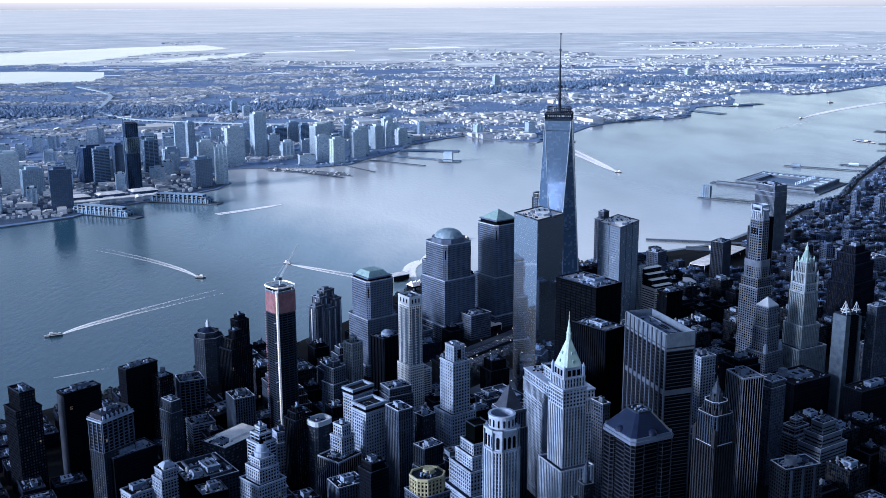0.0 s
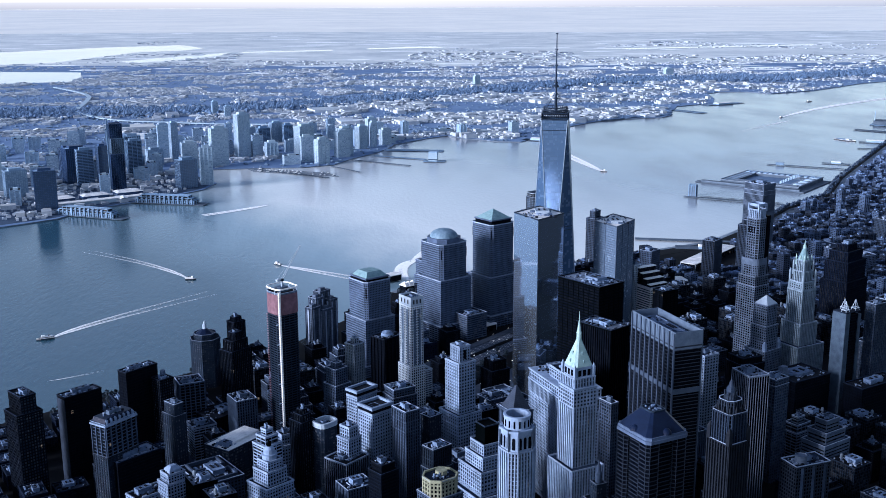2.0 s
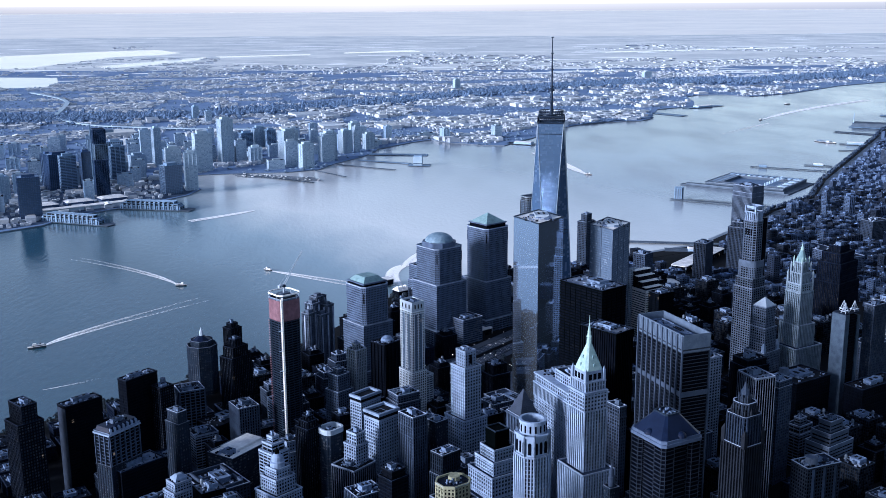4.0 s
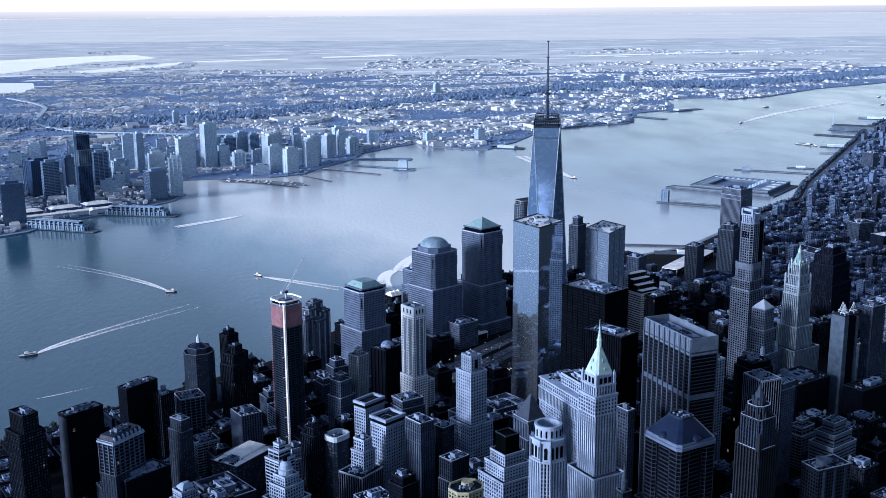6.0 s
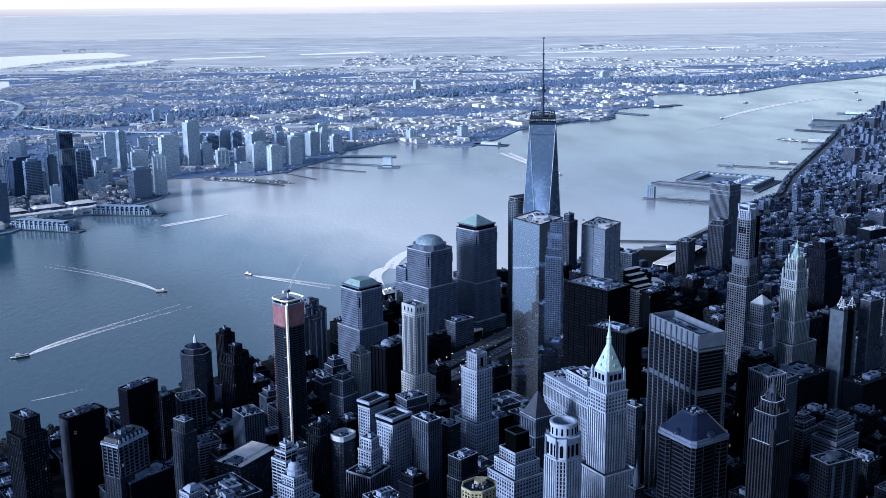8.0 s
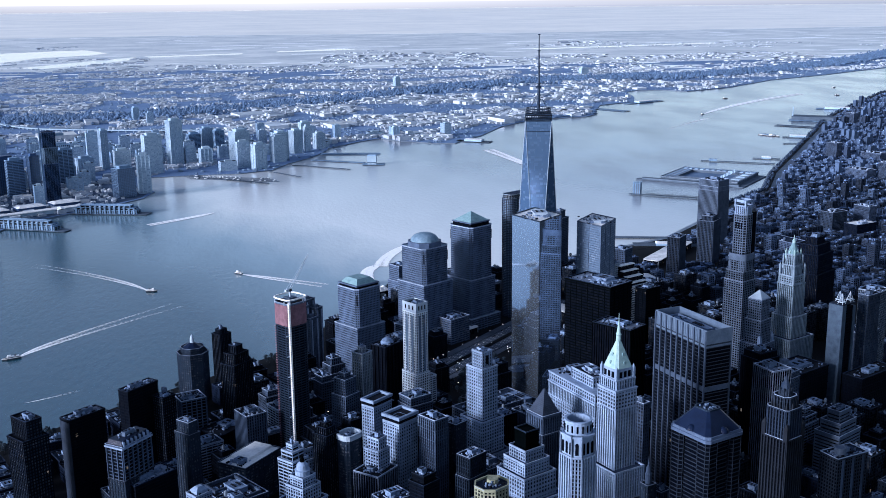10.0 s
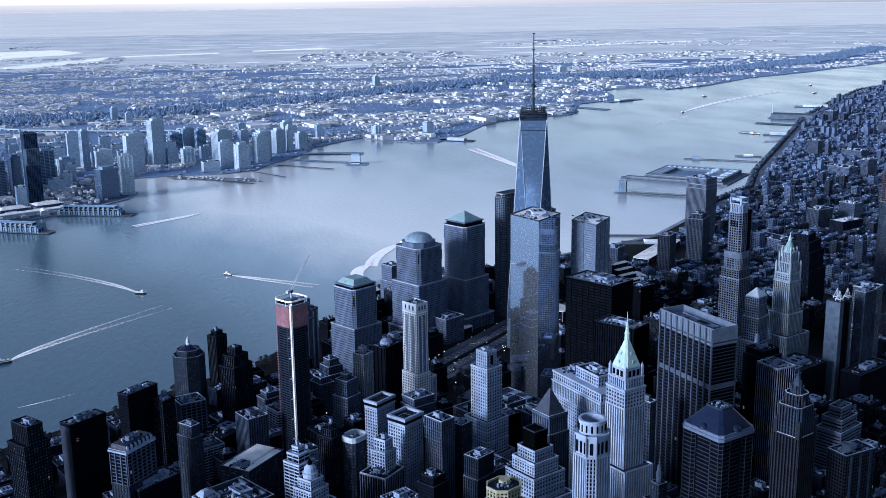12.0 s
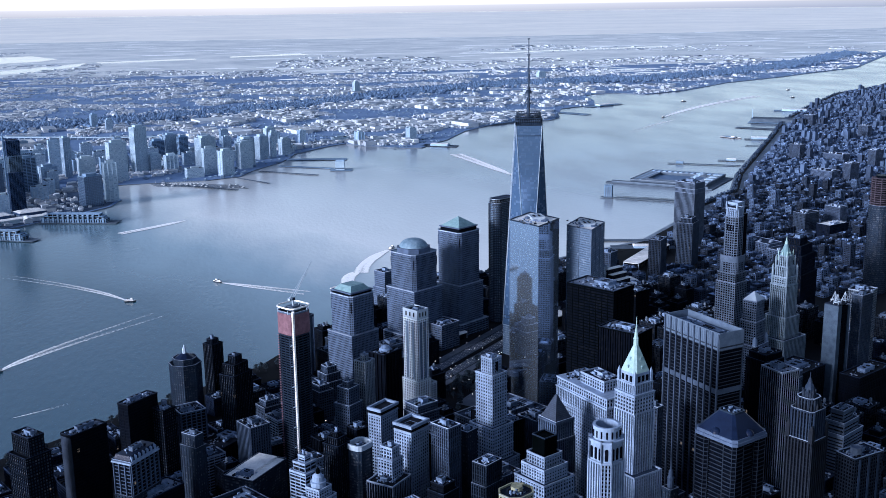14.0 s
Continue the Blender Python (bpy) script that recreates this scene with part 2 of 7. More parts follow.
def ngon(cx, cy, r, n, turn=0.0, ry=None):
    ry = r if ry is None else ry
    return [(cx + r * math.cos(turn + 2 * math.pi * k / n), cy + ry * math.sin(turn + 2 * math.pi * k / n)) for k in range(n)]


def rect(w, d, cx=0.0, cy=0.0):
    return [(cx - w / 2, cy - d / 2), (cx + w / 2, cy - d / 2), (cx + w / 2, cy + d / 2), (cx - w / 2, cy + d / 2)]


def chamfered(w, d, c, cx=0.0, cy=0.0):
    x, y = w / 2, d / 2
    return [(cx - x + c, cy - y), (cx + x - c, cy - y), (cx + x, cy - y + c), (cx + x, cy + y - c),
            (cx + x - c, cy + y), (cx - x + c, cy + y), (cx - x, cy + y - c), (cx - x, cy - y + c)]


def rounded(w, d, r, steps=5):
    pts = []
    for sx, sy, a0 in ((1, 1, 0), (-1, 1, 90), (-1, -1, 180), (1, -1, 270)):
        for k in range(steps + 1):
            a = radians(a0 + 90 * k / steps)
            pts.append((sx * (w / 2 - r) + r * math.cos(a), sy * (d / 2 - r) + r * math.sin(a)))
    return pts


def grown(poly, g):
    """A convex anticlockwise outline moved outwards by g."""
    out, n = [], len(poly)
    for k in range(n):
        (ax, ay), (bx, by), (cx, cy) = poly[k - 1], poly[k], poly[(k + 1) % n]
        ux, uy, vx, vy = bx - ax, by - ay, cx - bx, cy - by
        lu, lv = math.hypot(ux, uy), math.hypot(vx, vy)
        n1, n2 = (uy / lu, -ux / lu), (vy / lv, -vx / lv)
        s = 1 + n1[0] * n2[0] + n1[1] * n2[1]
        out.append((bx + g * (n1[0] + n2[0]) / s, by + g * (n1[1] + n2[1]) / s))
    return out


def mesh_of(name, shape, *mats):
    me = bpy.data.meshes.new(name)
    me.from_pydata(shape.v, [], shape.f)
    for m in mats:
        me.materials.append(m)
    if len(mats) > 1:
        me.polygons.foreach_set("material_index", shape.slots)
    me.update()
    return me


def part(name, shape, mat, parent, label="", kind=""):
    ob = new(name, mesh_of(name, shape, *(mat if isinstance(mat, (list, tuple)) else (mat,))))
    ob.parent = parent
    return tagged(ob, label, kind=kind)


def thing(name, label, category, x, y, z=0.0, yaw=0.0, group="", kind=""):
    ob = new(name)
    ob.empty_display_size = 5.0
    ob.matrix_basis = pose(x * K, y * K, z * K, 0, 0, yaw) @ Matrix.Diagonal((K, K, K, 1))
    return tagged(ob, label, category, group, kind)


def sheet(name, shape, mats, label, category, kind="structure", z=0.0):
    """A single mesh of the setting, in world metres."""
    ob = new(name, mesh_of(name, shape, *(mats if isinstance(mats, (list, tuple)) else (mats,))))
    ob.matrix_basis = Matrix.Translation((0, 0, z * K)) @ Matrix.Diagonal((K, K, K, 1))
    return tagged(ob, label, category, kind=kind)


# bay, storey, pier width, pier proud, spandrel height, spandrel depth
STYLES = {
    "punched": (3.7, 3.9, 1.1, 0.14, 1.2, 0.8),
    "masonry": (4.4, 4.0, 1.6, 0.15, 1.35, 0.75),
    "ribs": (3.3, 4.0, 1.05, 0.6, 0.6, 0.6),
    "fine_ribs": (3.4, 400.0, 0.45, 0.6, 0.5, 0.3),
    "bands": (9.0, 4.0, 0.45, 0.05, 1.3, 0.5),
    "glass": (3.0, 4.0, 0.22, 0.12, 0.30, 0.12),
    "solid": (3.9, 4.0, 1.3, 0.2, 1.35, 0.8),
    "mirror": (60.0, 40.0, 0.12, 0.03, 0.12, 0.06),
    "fine_bands": (2.9, 3.9, 0.95, 0.05, 1.6, 0.35),
    "balcony": (7.0, 3.3, 0.6, 0.05, 1.1, 0.9),
    "thin_bands": (30.0, 4.1, 0.5, 0.05, 0.75, 0.6),
    "hotel": (3.6, 3.9, 0.95, 0.15, 1.1, 0.7),
    "columns": (7.5, 4.2, 1.2, 1.2, 0.9, 0.5),
    "piers": (3.4, 3.9, 1.35, 0.75, 0.45, 0.95),
    "chequer": (3.9, 4.1, 1.3, 0.1, 1.6, 0.9),
    "strong_bands": (40.0, 4.3, 0.6, 0.05, 2.1, 0.9),
    "wide_grid": (4.6, 3.9, 1.0, 0.12, 1.0, 0.8),
}


def facade(wall, glass, poly, z0, z1, style, first=0.0):
    """Storeys of spandrels and piers round a recessed glass core."""
    bay, storey, pw, proud, sh, depth = STYLES[style]
    inner = grown(poly, -depth)
    glass.prism(inner, z0, z1, False)
    count = max(1, round((z1 - z0) / storey))
    step = (z1 - z0) / count
    for k in range(count):
        wall.ring(poly, inner, z0 + k * step, z0 + k * step + sh * min(1.0, step / storey * 1.2))
    wall.ring(grown(poly, 0.25), inner, z1 - sh * 0.8, z1 + 1.1)
    if style in ("punched", "masonry", "ribs", "solid") and z1 - z0 > 22:
        # string courses and a cornice
        for z in (z0 + (z1 - z0) * 0.12, z1 - step * 3 - 0.2, z1 - step * 6 - 0.2):
            wall.ring(grown(poly, 0.75), inner, z, z + 0.7)
        wall.ring(grown(poly, 0.8), inner, z1 - 0.3, z1 + 0.5)
    n = len(poly)
    for k in range(n):
        (ax, ay), (bx, by) = poly[k], poly[(k + 1) % n]
        ln = math.hypot(bx - ax, by - ay)
        if ln < pw * 1.2:
            continue
        ux, uy = (bx - ax) / ln, (by - ay) / ln
        m = max(1, round(ln / bay))
        for i in range(m + 1):
            c, w = ln * i / m, pw
            s0, s1 = max(0.0, c - w / 2), min(ln, c + w / 2)
            if i == 0:
                s0, s1 = 0.0, w * 0.7
            if i == m:
                s0, s1 = ln - w * 0.7, ln
            ox, oy, ix, iy = uy * proud, -ux * proud, -uy * depth * 0.95, ux * depth * 0.95
            p = [(ax + ux * s0 + ix, ay + uy * s0 + iy), (ax + ux * s0 + ox, ay + uy * s0 + oy),
                 (ax + ux * s1 + ox, ay + uy * s1 + oy), (ax + ux * s1 + ix, ay + uy * s1 + iy)]
            j = len(wall.v)
            wall.v.extend((x, y, z0) for x, y in p)
            wall.v.extend((x, y, z1 + 0.3) for x, y in p)
            for a in range(3):
                wall.f.append((j + a, j + a + 1, j + a + 5, j + a + 4))
            wall.f.append((j + 4, j + 5, j + 6, j + 7))
            wall.slots.extend([wall.slot] * 4)


def roof_gear(root, poly, z, rng, count, mat=None, big=True):
    """Plant rooms, cooling units and ducts on a flat roof, inside the outline."""
    xs, ys = [p[0] for p in poly], [p[1] for p in poly]
    cx, cy, w, d = (min(xs) + max(xs)) / 2, (min(ys) + max(ys)) / 2, max(xs) - min(xs), max(ys) - min(ys)
    if big:
        s = Shape()
        pw, pd, ph = w * rng.uniform(0.3, 0.5), d * rng.uniform(0.3, 0.5), rng.uniform(3.5, 6.5)
        px, py = cx + w * rng.uniform(-0.12, 0.12), cy + d * rng.uniform(-0.12, 0.12)
        s.box(px - pw / 2, px + pw / 2, py - pd / 2, py + pd / 2, z, z + ph)
        s.ring(rect(pw + 0.6, pd + 0.6, px, py), rect(pw - 0.4, pd - 0.4, px, py), z + ph - 0.6, z + ph + 0.5)
        room = part("plant_room", s, mat or machine, root)
        for k in range(2):
            vx = px + pw * (k - 0.5) * 0.4
            part("vent", Shape().box(vx - pw * 0.07, vx + pw * 0.07, py - pd * 0.2, py + pd * 0.2, z + ph, z + ph + 0.9), roof_dark, room)
    for _ in range(count):
        s = Shape()
        ux, uy, uh = rng.uniform(1.5, 0.16 * w + 1.6), rng.uniform(1.5, 0.16 * d + 1.6), rng.uniform(1.2, 3.2)
        x, y = cx + (w / 2 - ux - 1) * rng.uniform(-0.9, 0.9), cy + (d / 2 - uy - 1) * rng.uniform(-0.9, 0.9)
        if rng.random() < 0.3:
            s.lathe(x, y, [(ux * 0.6, z), (ux * 0.6, z + uh), (ux * 0.45, z + uh + 0.4)], 10)
        else:
            s.box(x - ux / 2, x + ux / 2, y - uy / 2, y + uy / 2, z, z + uh)
            s.box(x - ux / 3, x + ux / 3, y - uy / 3, y + uy / 3, z + uh, z + uh + 0.6)
        part("roof_unit", s, machine, root)
    if w * d > 120:
        s = Shape()
        for _ in range(int(min(46, 10 + w * d / 26))):
            x, y, q = cx + w * rng.uniform(-0.48, 0.48), cy + d * rng.uniform(-0.48, 0.48), rng.uniform(0.6, 2.2)
            s.slot = rng.choice((0, 1, 1, 2))
            s.prism(rect(q * rng.uniform(0.6, 2.6), q, x, y), z, z + rng.uniform(0.5, 2.4))
        for _ in range(3):
            x, y = cx + w * rng.uniform(-0.4, 0.4), cy + d * rng.uniform(-0.4, 0.4)
            s.slot = 2
            s.prism(rect(0.5, d * rng.uniform(0.2, 0.5), x, cy) if rng.random() < 0.5 else rect(w * rng.uniform(0.2, 0.5), 0.5, cx, y), z, z + 0.9)
        part("roof_clutter", s, (machine, roof_dark, coping), root, "small vents, pipes and hatches", "stuff")


def tier(root, poly, z0, z1, style, wall_mat, glass_mat, roof_mat=None, roofed=True):
    wall, glass = Shape(), Shape()
    facade(wall, glass, poly, z0, z1, style)
    if roofed and style not in ("mirror", "glass") and not style.startswith("far_"):
        wall.slot = 1       # a pale cap on the parapet
        wall.ring(grown(poly, 0.4), grown(poly, -0.5), z1 + 1.1, z1 + 1.5)
    face = part("wall", wall, (wall_mat, roof_felt if wall_mat in (black_steel, dark_brick, brown_brick) else roof_pale if wall_mat is grey_stone else coping), root, kind="stuff")
    part("window_glass", glass, glass_mat, face, kind="stuff")
    if roofed:
        part("roof", Shape().prism(grown(poly, -0.3), z1 - 0.5, z1), roof_mat or roof_felt, root)


def corner_pose(nx, ny, a, w, d):
    """The middle of a block whose nearest corner is (nx, ny), w along the angle a and d across."""
    c, s = math.cos(radians(a)), math.sin(radians(a))
    return nx + c * w / 2 - s * d / 2, ny + s * w / 2 + c * d / 2


TAKEN = []      # (x, y, radius) of the ground that is built on


def free(x, y, r):
    return all(math.hypot(x - tx, y - ty) > r + tr for tx, ty, tr in TAKEN)


def block(label, nx, ny, a, w, d, tiers, style, wall_mat, glass_mat, roof_mat=None, gear=4, name="office_tower", category="skyscraper"):
    """A tower of one or more tiers; each tier is (top, width factor, depth factor)."""
    x, y = corner_pose(nx, ny, a, w, d)
    root = thing(name, label, category, x, y, 0, a)
    TAKEN.append((x, y, math.hypot(w, d) * 0.5))
    rng = random.Random(int(abs(nx) * 31 + ny))
    dark = wall_mat in (black_steel, dark_brick, brown_brick)
    z = 0.0
    for i, (top, fw, fd) in enumerate(tiers):
        poly = rect(w * fw, d * fd)
        tier(root, poly, z, top, style, wall_mat, glass_mat, roof_mat)
        z = top
    part("coping", Shape().ring(grown(poly, 0.35), grown(poly, -0.6), z + 1.1, z + 1.8), roof_felt if dark else coping, root, "dark roof edge" if dark else "pale roof edge")
    roof_gear(root, grown(poly, -1.5), z, rng, gear)
    return root


# ---- water and land ----
def water_material():
    m = bpy.data.materials.new("river_water")
    m.use_nodes = True
    n, l = m.node_tree.nodes, m.node_tree.links
    b = n["Principled BSDF"]
    b.inputs["Roughness"].default_value = 0.22
    b.inputs["IOR"].default_value = 1.7
    co = n.new("ShaderNodeTexCoord")
    mp = n.new("ShaderNodeMapping")
    mp.inputs["Rotation"].default_value = (0, 0, 0.6)
    mp.inputs["Scale"].default_value = (1.0, 0.4, 1.0)
    l.new(co.outputs["Object"], mp.inputs["Vector"])
    a, c = n.new("ShaderNodeTexNoise"), n.new("ShaderNodeTexNoise")
    a.inputs["Scale"].default_value, a.inputs["Detail"].default_value = 0.09, 7.0
    c.inputs["Scale"].default_value, c.inputs["Detail"].default_value = 0.004, 4.0
    l.new(mp.outputs[0], a.inputs["Vector"])
    l.new(mp.outputs[0], c.inputs["Vector"])
    # sky reflection put into the colour: dark near bank, bright midstream, dimmer upriver
    sp, sky_sheen, mix = n.new("ShaderNodeSeparateXYZ"), n.new("ShaderNodeMapRange"), n.new("ShaderNodeValToRGB")
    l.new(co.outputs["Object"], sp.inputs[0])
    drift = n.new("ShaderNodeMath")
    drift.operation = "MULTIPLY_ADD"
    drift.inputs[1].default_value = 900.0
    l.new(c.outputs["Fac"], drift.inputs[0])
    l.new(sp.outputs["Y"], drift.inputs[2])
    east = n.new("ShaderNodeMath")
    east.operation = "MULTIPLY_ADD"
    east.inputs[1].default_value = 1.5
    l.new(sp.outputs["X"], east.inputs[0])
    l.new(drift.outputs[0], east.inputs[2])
    sky_sheen.inputs["From Min"].default_value, sky_sheen.inputs["From Max"].default_value = 1000.0, 9000.0
    l.new(east.outputs[0], sky_sheen.inputs["Value"])
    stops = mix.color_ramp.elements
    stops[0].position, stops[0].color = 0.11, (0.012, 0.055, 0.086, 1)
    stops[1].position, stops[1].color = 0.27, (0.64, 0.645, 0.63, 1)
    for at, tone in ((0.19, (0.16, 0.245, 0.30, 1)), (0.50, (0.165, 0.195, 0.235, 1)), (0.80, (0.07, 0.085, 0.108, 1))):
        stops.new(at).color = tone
    l.new(sky_sheen.outputs["Result"], mix.inputs[0])
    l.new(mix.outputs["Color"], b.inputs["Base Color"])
    ro = n.new("ShaderNodeMapRange")
    ro.inputs["From Min"].default_value, ro.inputs["From Max"].default_value = 0.35, 0.65
    ro.inputs["To Min"].default_value, ro.inputs["To Max"].default_value = 0.12, 0.22
    l.new(c.outputs["Fac"], ro.inputs["Value"])
    l.new(ro.outputs["Result"], b.inputs["Roughness"])
    bp = n.new("ShaderNodeBump")
    bp.inputs["Strength"].default_value = 0.32
    bp.inputs["Distance"].default_value = 2.2 * K
    l.new(a.outputs["Fac"], bp.inputs["Height"])
    l.new(bp.outputs["Normal"], b.inputs["Normal"])
    return m


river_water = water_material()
# bright sky mirrored in the bays, painted as an almost white base colour
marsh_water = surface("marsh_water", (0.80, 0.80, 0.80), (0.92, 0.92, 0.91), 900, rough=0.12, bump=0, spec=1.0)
# distance haze put into the ground's base colours, paler towards the horizon
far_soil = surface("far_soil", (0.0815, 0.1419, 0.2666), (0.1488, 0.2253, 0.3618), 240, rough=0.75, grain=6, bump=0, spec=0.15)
far_haze_tone = surface("far_haze_tone", (0.64, 0.635, 0.605), (0.82, 0.79, 0.72), 2600, rough=0.6, grain=8, bump=0, spec=0.3)

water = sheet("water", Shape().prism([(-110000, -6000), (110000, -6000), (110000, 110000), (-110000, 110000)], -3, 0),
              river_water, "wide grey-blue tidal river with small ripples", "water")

EAST_BANK = [(-900, 900), (-800, 1290), (-654, 1450), (-560, 1530), (-470, 1620), (-376, 1700), (-270, 1800), (-180, 1950), (-125, 2030),
             (-95, 2150), (-40, 2240), (80, 2290), (240, 2360), (480, 2480), (700, 2600), (860, 2790), (1023, 3024), (1224, 3229),
             (1388, 3548), (1758, 4146), (2050, 4620), (2339, 5105), (2900, 5850), (3472, 6571), (4025, 7000), (6500, 9900),
             (9000, 12500), (40000, 46000), (59000, 46000), (59000, -1500), (-900, -1500)]
WEST_BANK = [(-100000, 1500), (-3000, 2350), (-1216, 2820), (-1142, 2880), (-1058, 2960), (-1010, 3090), (-900, 3215), (-809, 3310), (-735, 3420),
             (-715, 3535), (-800, 3700), (-806, 3835), (-640, 3860), (-470, 3870), (-350, 3930), (-300, 4071), (-200, 4250), (-149, 4406), (-139, 4484),
             (5, 4690), (100, 4785), (180, 4660), (244, 4632), (305, 4575), (409, 4548), (484, 4682), (560, 4790), (705, 5110), (860, 5310), (1018, 5415),
             (1135, 5450), (1230, 5475), (1308, 5584), (1345, 5760), (1400, 5900), (1450, 6050), (1560, 6130), (1700, 6200), (1790, 6500), (1846, 6870),
             (1960, 7000), (2130, 6990), (2250, 6840), (2611, 7050), (3185, 7647), (3800, 8050), (4306, 8450), (5000, 8950), (7200, 11800), (11000, 16000),
             (21000, 25500), (100000, 100000), (-100000, 100000)]


def inside(poly, x, y):
    hit = False
    for (ax, ay), (bx, by) in zip(poly, poly[1:] + poly[:1]):
        if (ay > y) != (by > y) and x < (bx - ax) * (y - ay) / (by - ay) + ax:
            hit = not hit
    return hit


def land(name, poly, z, mats, label):
    """A slab of ground with a quay wall along the water."""
    bm = bmesh.new()
    top = [bm.verts.new((x, y, z)) for x, y in poly]
    low = [bm.verts.new((x, y, -2)) for x, y in poly]
    bm.faces.new(top)
    for k in range(len(poly)):
        j = (k + 1) % len(poly)
        bm.faces.new((low[k], low[j], top[j], top[k])).material_index = 1
    bmesh.ops.recalc_face_normals(bm, faces=bm.faces)
    bmesh.ops.triangulate(bm, faces=bm.faces[:1])
    me = bpy.data.meshes.new(name)
    bm.to_mesh(me)
    bm.free()
    for m in mats:
        me.materials.append(m)
    ob = new(name, me)
    ob.matrix_basis = Matrix.Diagonal((K, K, K, 1))
    return tagged(ob, label, "ground", kind="structure")


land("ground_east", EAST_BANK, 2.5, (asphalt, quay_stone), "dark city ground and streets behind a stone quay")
street_ground = surface("street_ground", (0.06545, 0.08602, 0.1197), (0.1403, 0.1739, 0.2244), 60, rough=0.85, grain=10, bump=0)
sheet("street_ground_north", Shape().prism([(900, 2700), (30000, 2700), (30000, 30000), (9000, 12300), (3600, 6500), (2400, 5050), (1450, 3500)], 2.0, 2.8), street_ground,
      "grey streets and yards further up the island", "ground")
land("ground_west", WEST_BANK, 3.0, (far_soil, quay_stone), "far shore land, distance haze in its colour, running to the horizon")
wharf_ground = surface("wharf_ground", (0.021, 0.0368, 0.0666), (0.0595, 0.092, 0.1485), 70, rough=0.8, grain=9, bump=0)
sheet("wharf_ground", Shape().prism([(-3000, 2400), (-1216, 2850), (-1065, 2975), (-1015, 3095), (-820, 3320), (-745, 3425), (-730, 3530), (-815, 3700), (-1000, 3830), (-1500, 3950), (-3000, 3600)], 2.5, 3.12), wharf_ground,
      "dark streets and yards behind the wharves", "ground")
# haze tone halfway between the near land and the horizon plain
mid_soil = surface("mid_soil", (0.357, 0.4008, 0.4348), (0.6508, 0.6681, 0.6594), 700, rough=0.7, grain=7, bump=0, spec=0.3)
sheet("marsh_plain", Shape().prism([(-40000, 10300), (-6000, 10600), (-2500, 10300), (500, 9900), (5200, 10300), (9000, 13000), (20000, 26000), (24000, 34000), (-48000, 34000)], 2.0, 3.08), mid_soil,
      "blue-grey marsh beyond the houses, haze in its colour", "ground")
sheet("far_plain", Shape().prism([(-59000, 21000), (-12000, 20500), (-3000, 21500), (4000, 20000), (12500, 21000), (22500, 29000), (99000, 99000), (-99000, 99000)], 3.2, 4.2), far_haze_tone,
      "far plain, horizon haze painted as its pale colour", "ground")


def horizon_haze():
    """A plain glowing backdrop 95 km away: horizon haze and bright sky, painted by height."""
    m = bpy.data.materials.new("haze_bank")
    m.use_nodes = True
    n, l = m.node_tree.nodes, m.node_tree.links
    b = n["Principled BSDF"]
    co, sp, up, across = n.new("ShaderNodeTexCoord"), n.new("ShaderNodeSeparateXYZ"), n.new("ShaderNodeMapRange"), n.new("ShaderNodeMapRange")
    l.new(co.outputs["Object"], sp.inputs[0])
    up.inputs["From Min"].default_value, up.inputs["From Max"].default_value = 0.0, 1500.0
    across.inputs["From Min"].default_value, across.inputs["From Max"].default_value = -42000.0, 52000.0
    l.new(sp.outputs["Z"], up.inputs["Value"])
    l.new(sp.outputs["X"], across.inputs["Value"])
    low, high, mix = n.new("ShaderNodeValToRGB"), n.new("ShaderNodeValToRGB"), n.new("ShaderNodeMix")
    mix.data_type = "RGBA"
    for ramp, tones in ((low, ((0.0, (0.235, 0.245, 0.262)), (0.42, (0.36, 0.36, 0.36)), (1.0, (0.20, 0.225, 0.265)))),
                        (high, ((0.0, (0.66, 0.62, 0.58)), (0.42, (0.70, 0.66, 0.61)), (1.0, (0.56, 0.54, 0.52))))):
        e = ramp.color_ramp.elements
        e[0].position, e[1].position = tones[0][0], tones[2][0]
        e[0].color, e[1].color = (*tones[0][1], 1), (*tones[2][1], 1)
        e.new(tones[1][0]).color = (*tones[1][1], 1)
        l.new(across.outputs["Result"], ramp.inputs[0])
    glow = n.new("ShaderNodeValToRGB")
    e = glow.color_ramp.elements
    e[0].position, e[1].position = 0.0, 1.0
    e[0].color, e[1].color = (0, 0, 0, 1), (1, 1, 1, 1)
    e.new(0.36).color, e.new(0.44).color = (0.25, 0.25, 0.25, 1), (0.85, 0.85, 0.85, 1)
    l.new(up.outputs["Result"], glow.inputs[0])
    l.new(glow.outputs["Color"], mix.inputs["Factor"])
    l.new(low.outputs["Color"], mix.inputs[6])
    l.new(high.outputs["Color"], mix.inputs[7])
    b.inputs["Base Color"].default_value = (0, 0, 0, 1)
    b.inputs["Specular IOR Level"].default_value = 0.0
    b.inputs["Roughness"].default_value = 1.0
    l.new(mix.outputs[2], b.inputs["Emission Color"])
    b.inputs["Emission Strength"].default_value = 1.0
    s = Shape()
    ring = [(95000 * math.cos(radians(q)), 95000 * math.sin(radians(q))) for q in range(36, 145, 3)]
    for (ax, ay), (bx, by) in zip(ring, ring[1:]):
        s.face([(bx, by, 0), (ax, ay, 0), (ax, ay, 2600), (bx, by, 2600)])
    sheet("backdrop", s, m, "glowing backdrop of haze and sky along the horizon", "horizon")


horizon_haze()


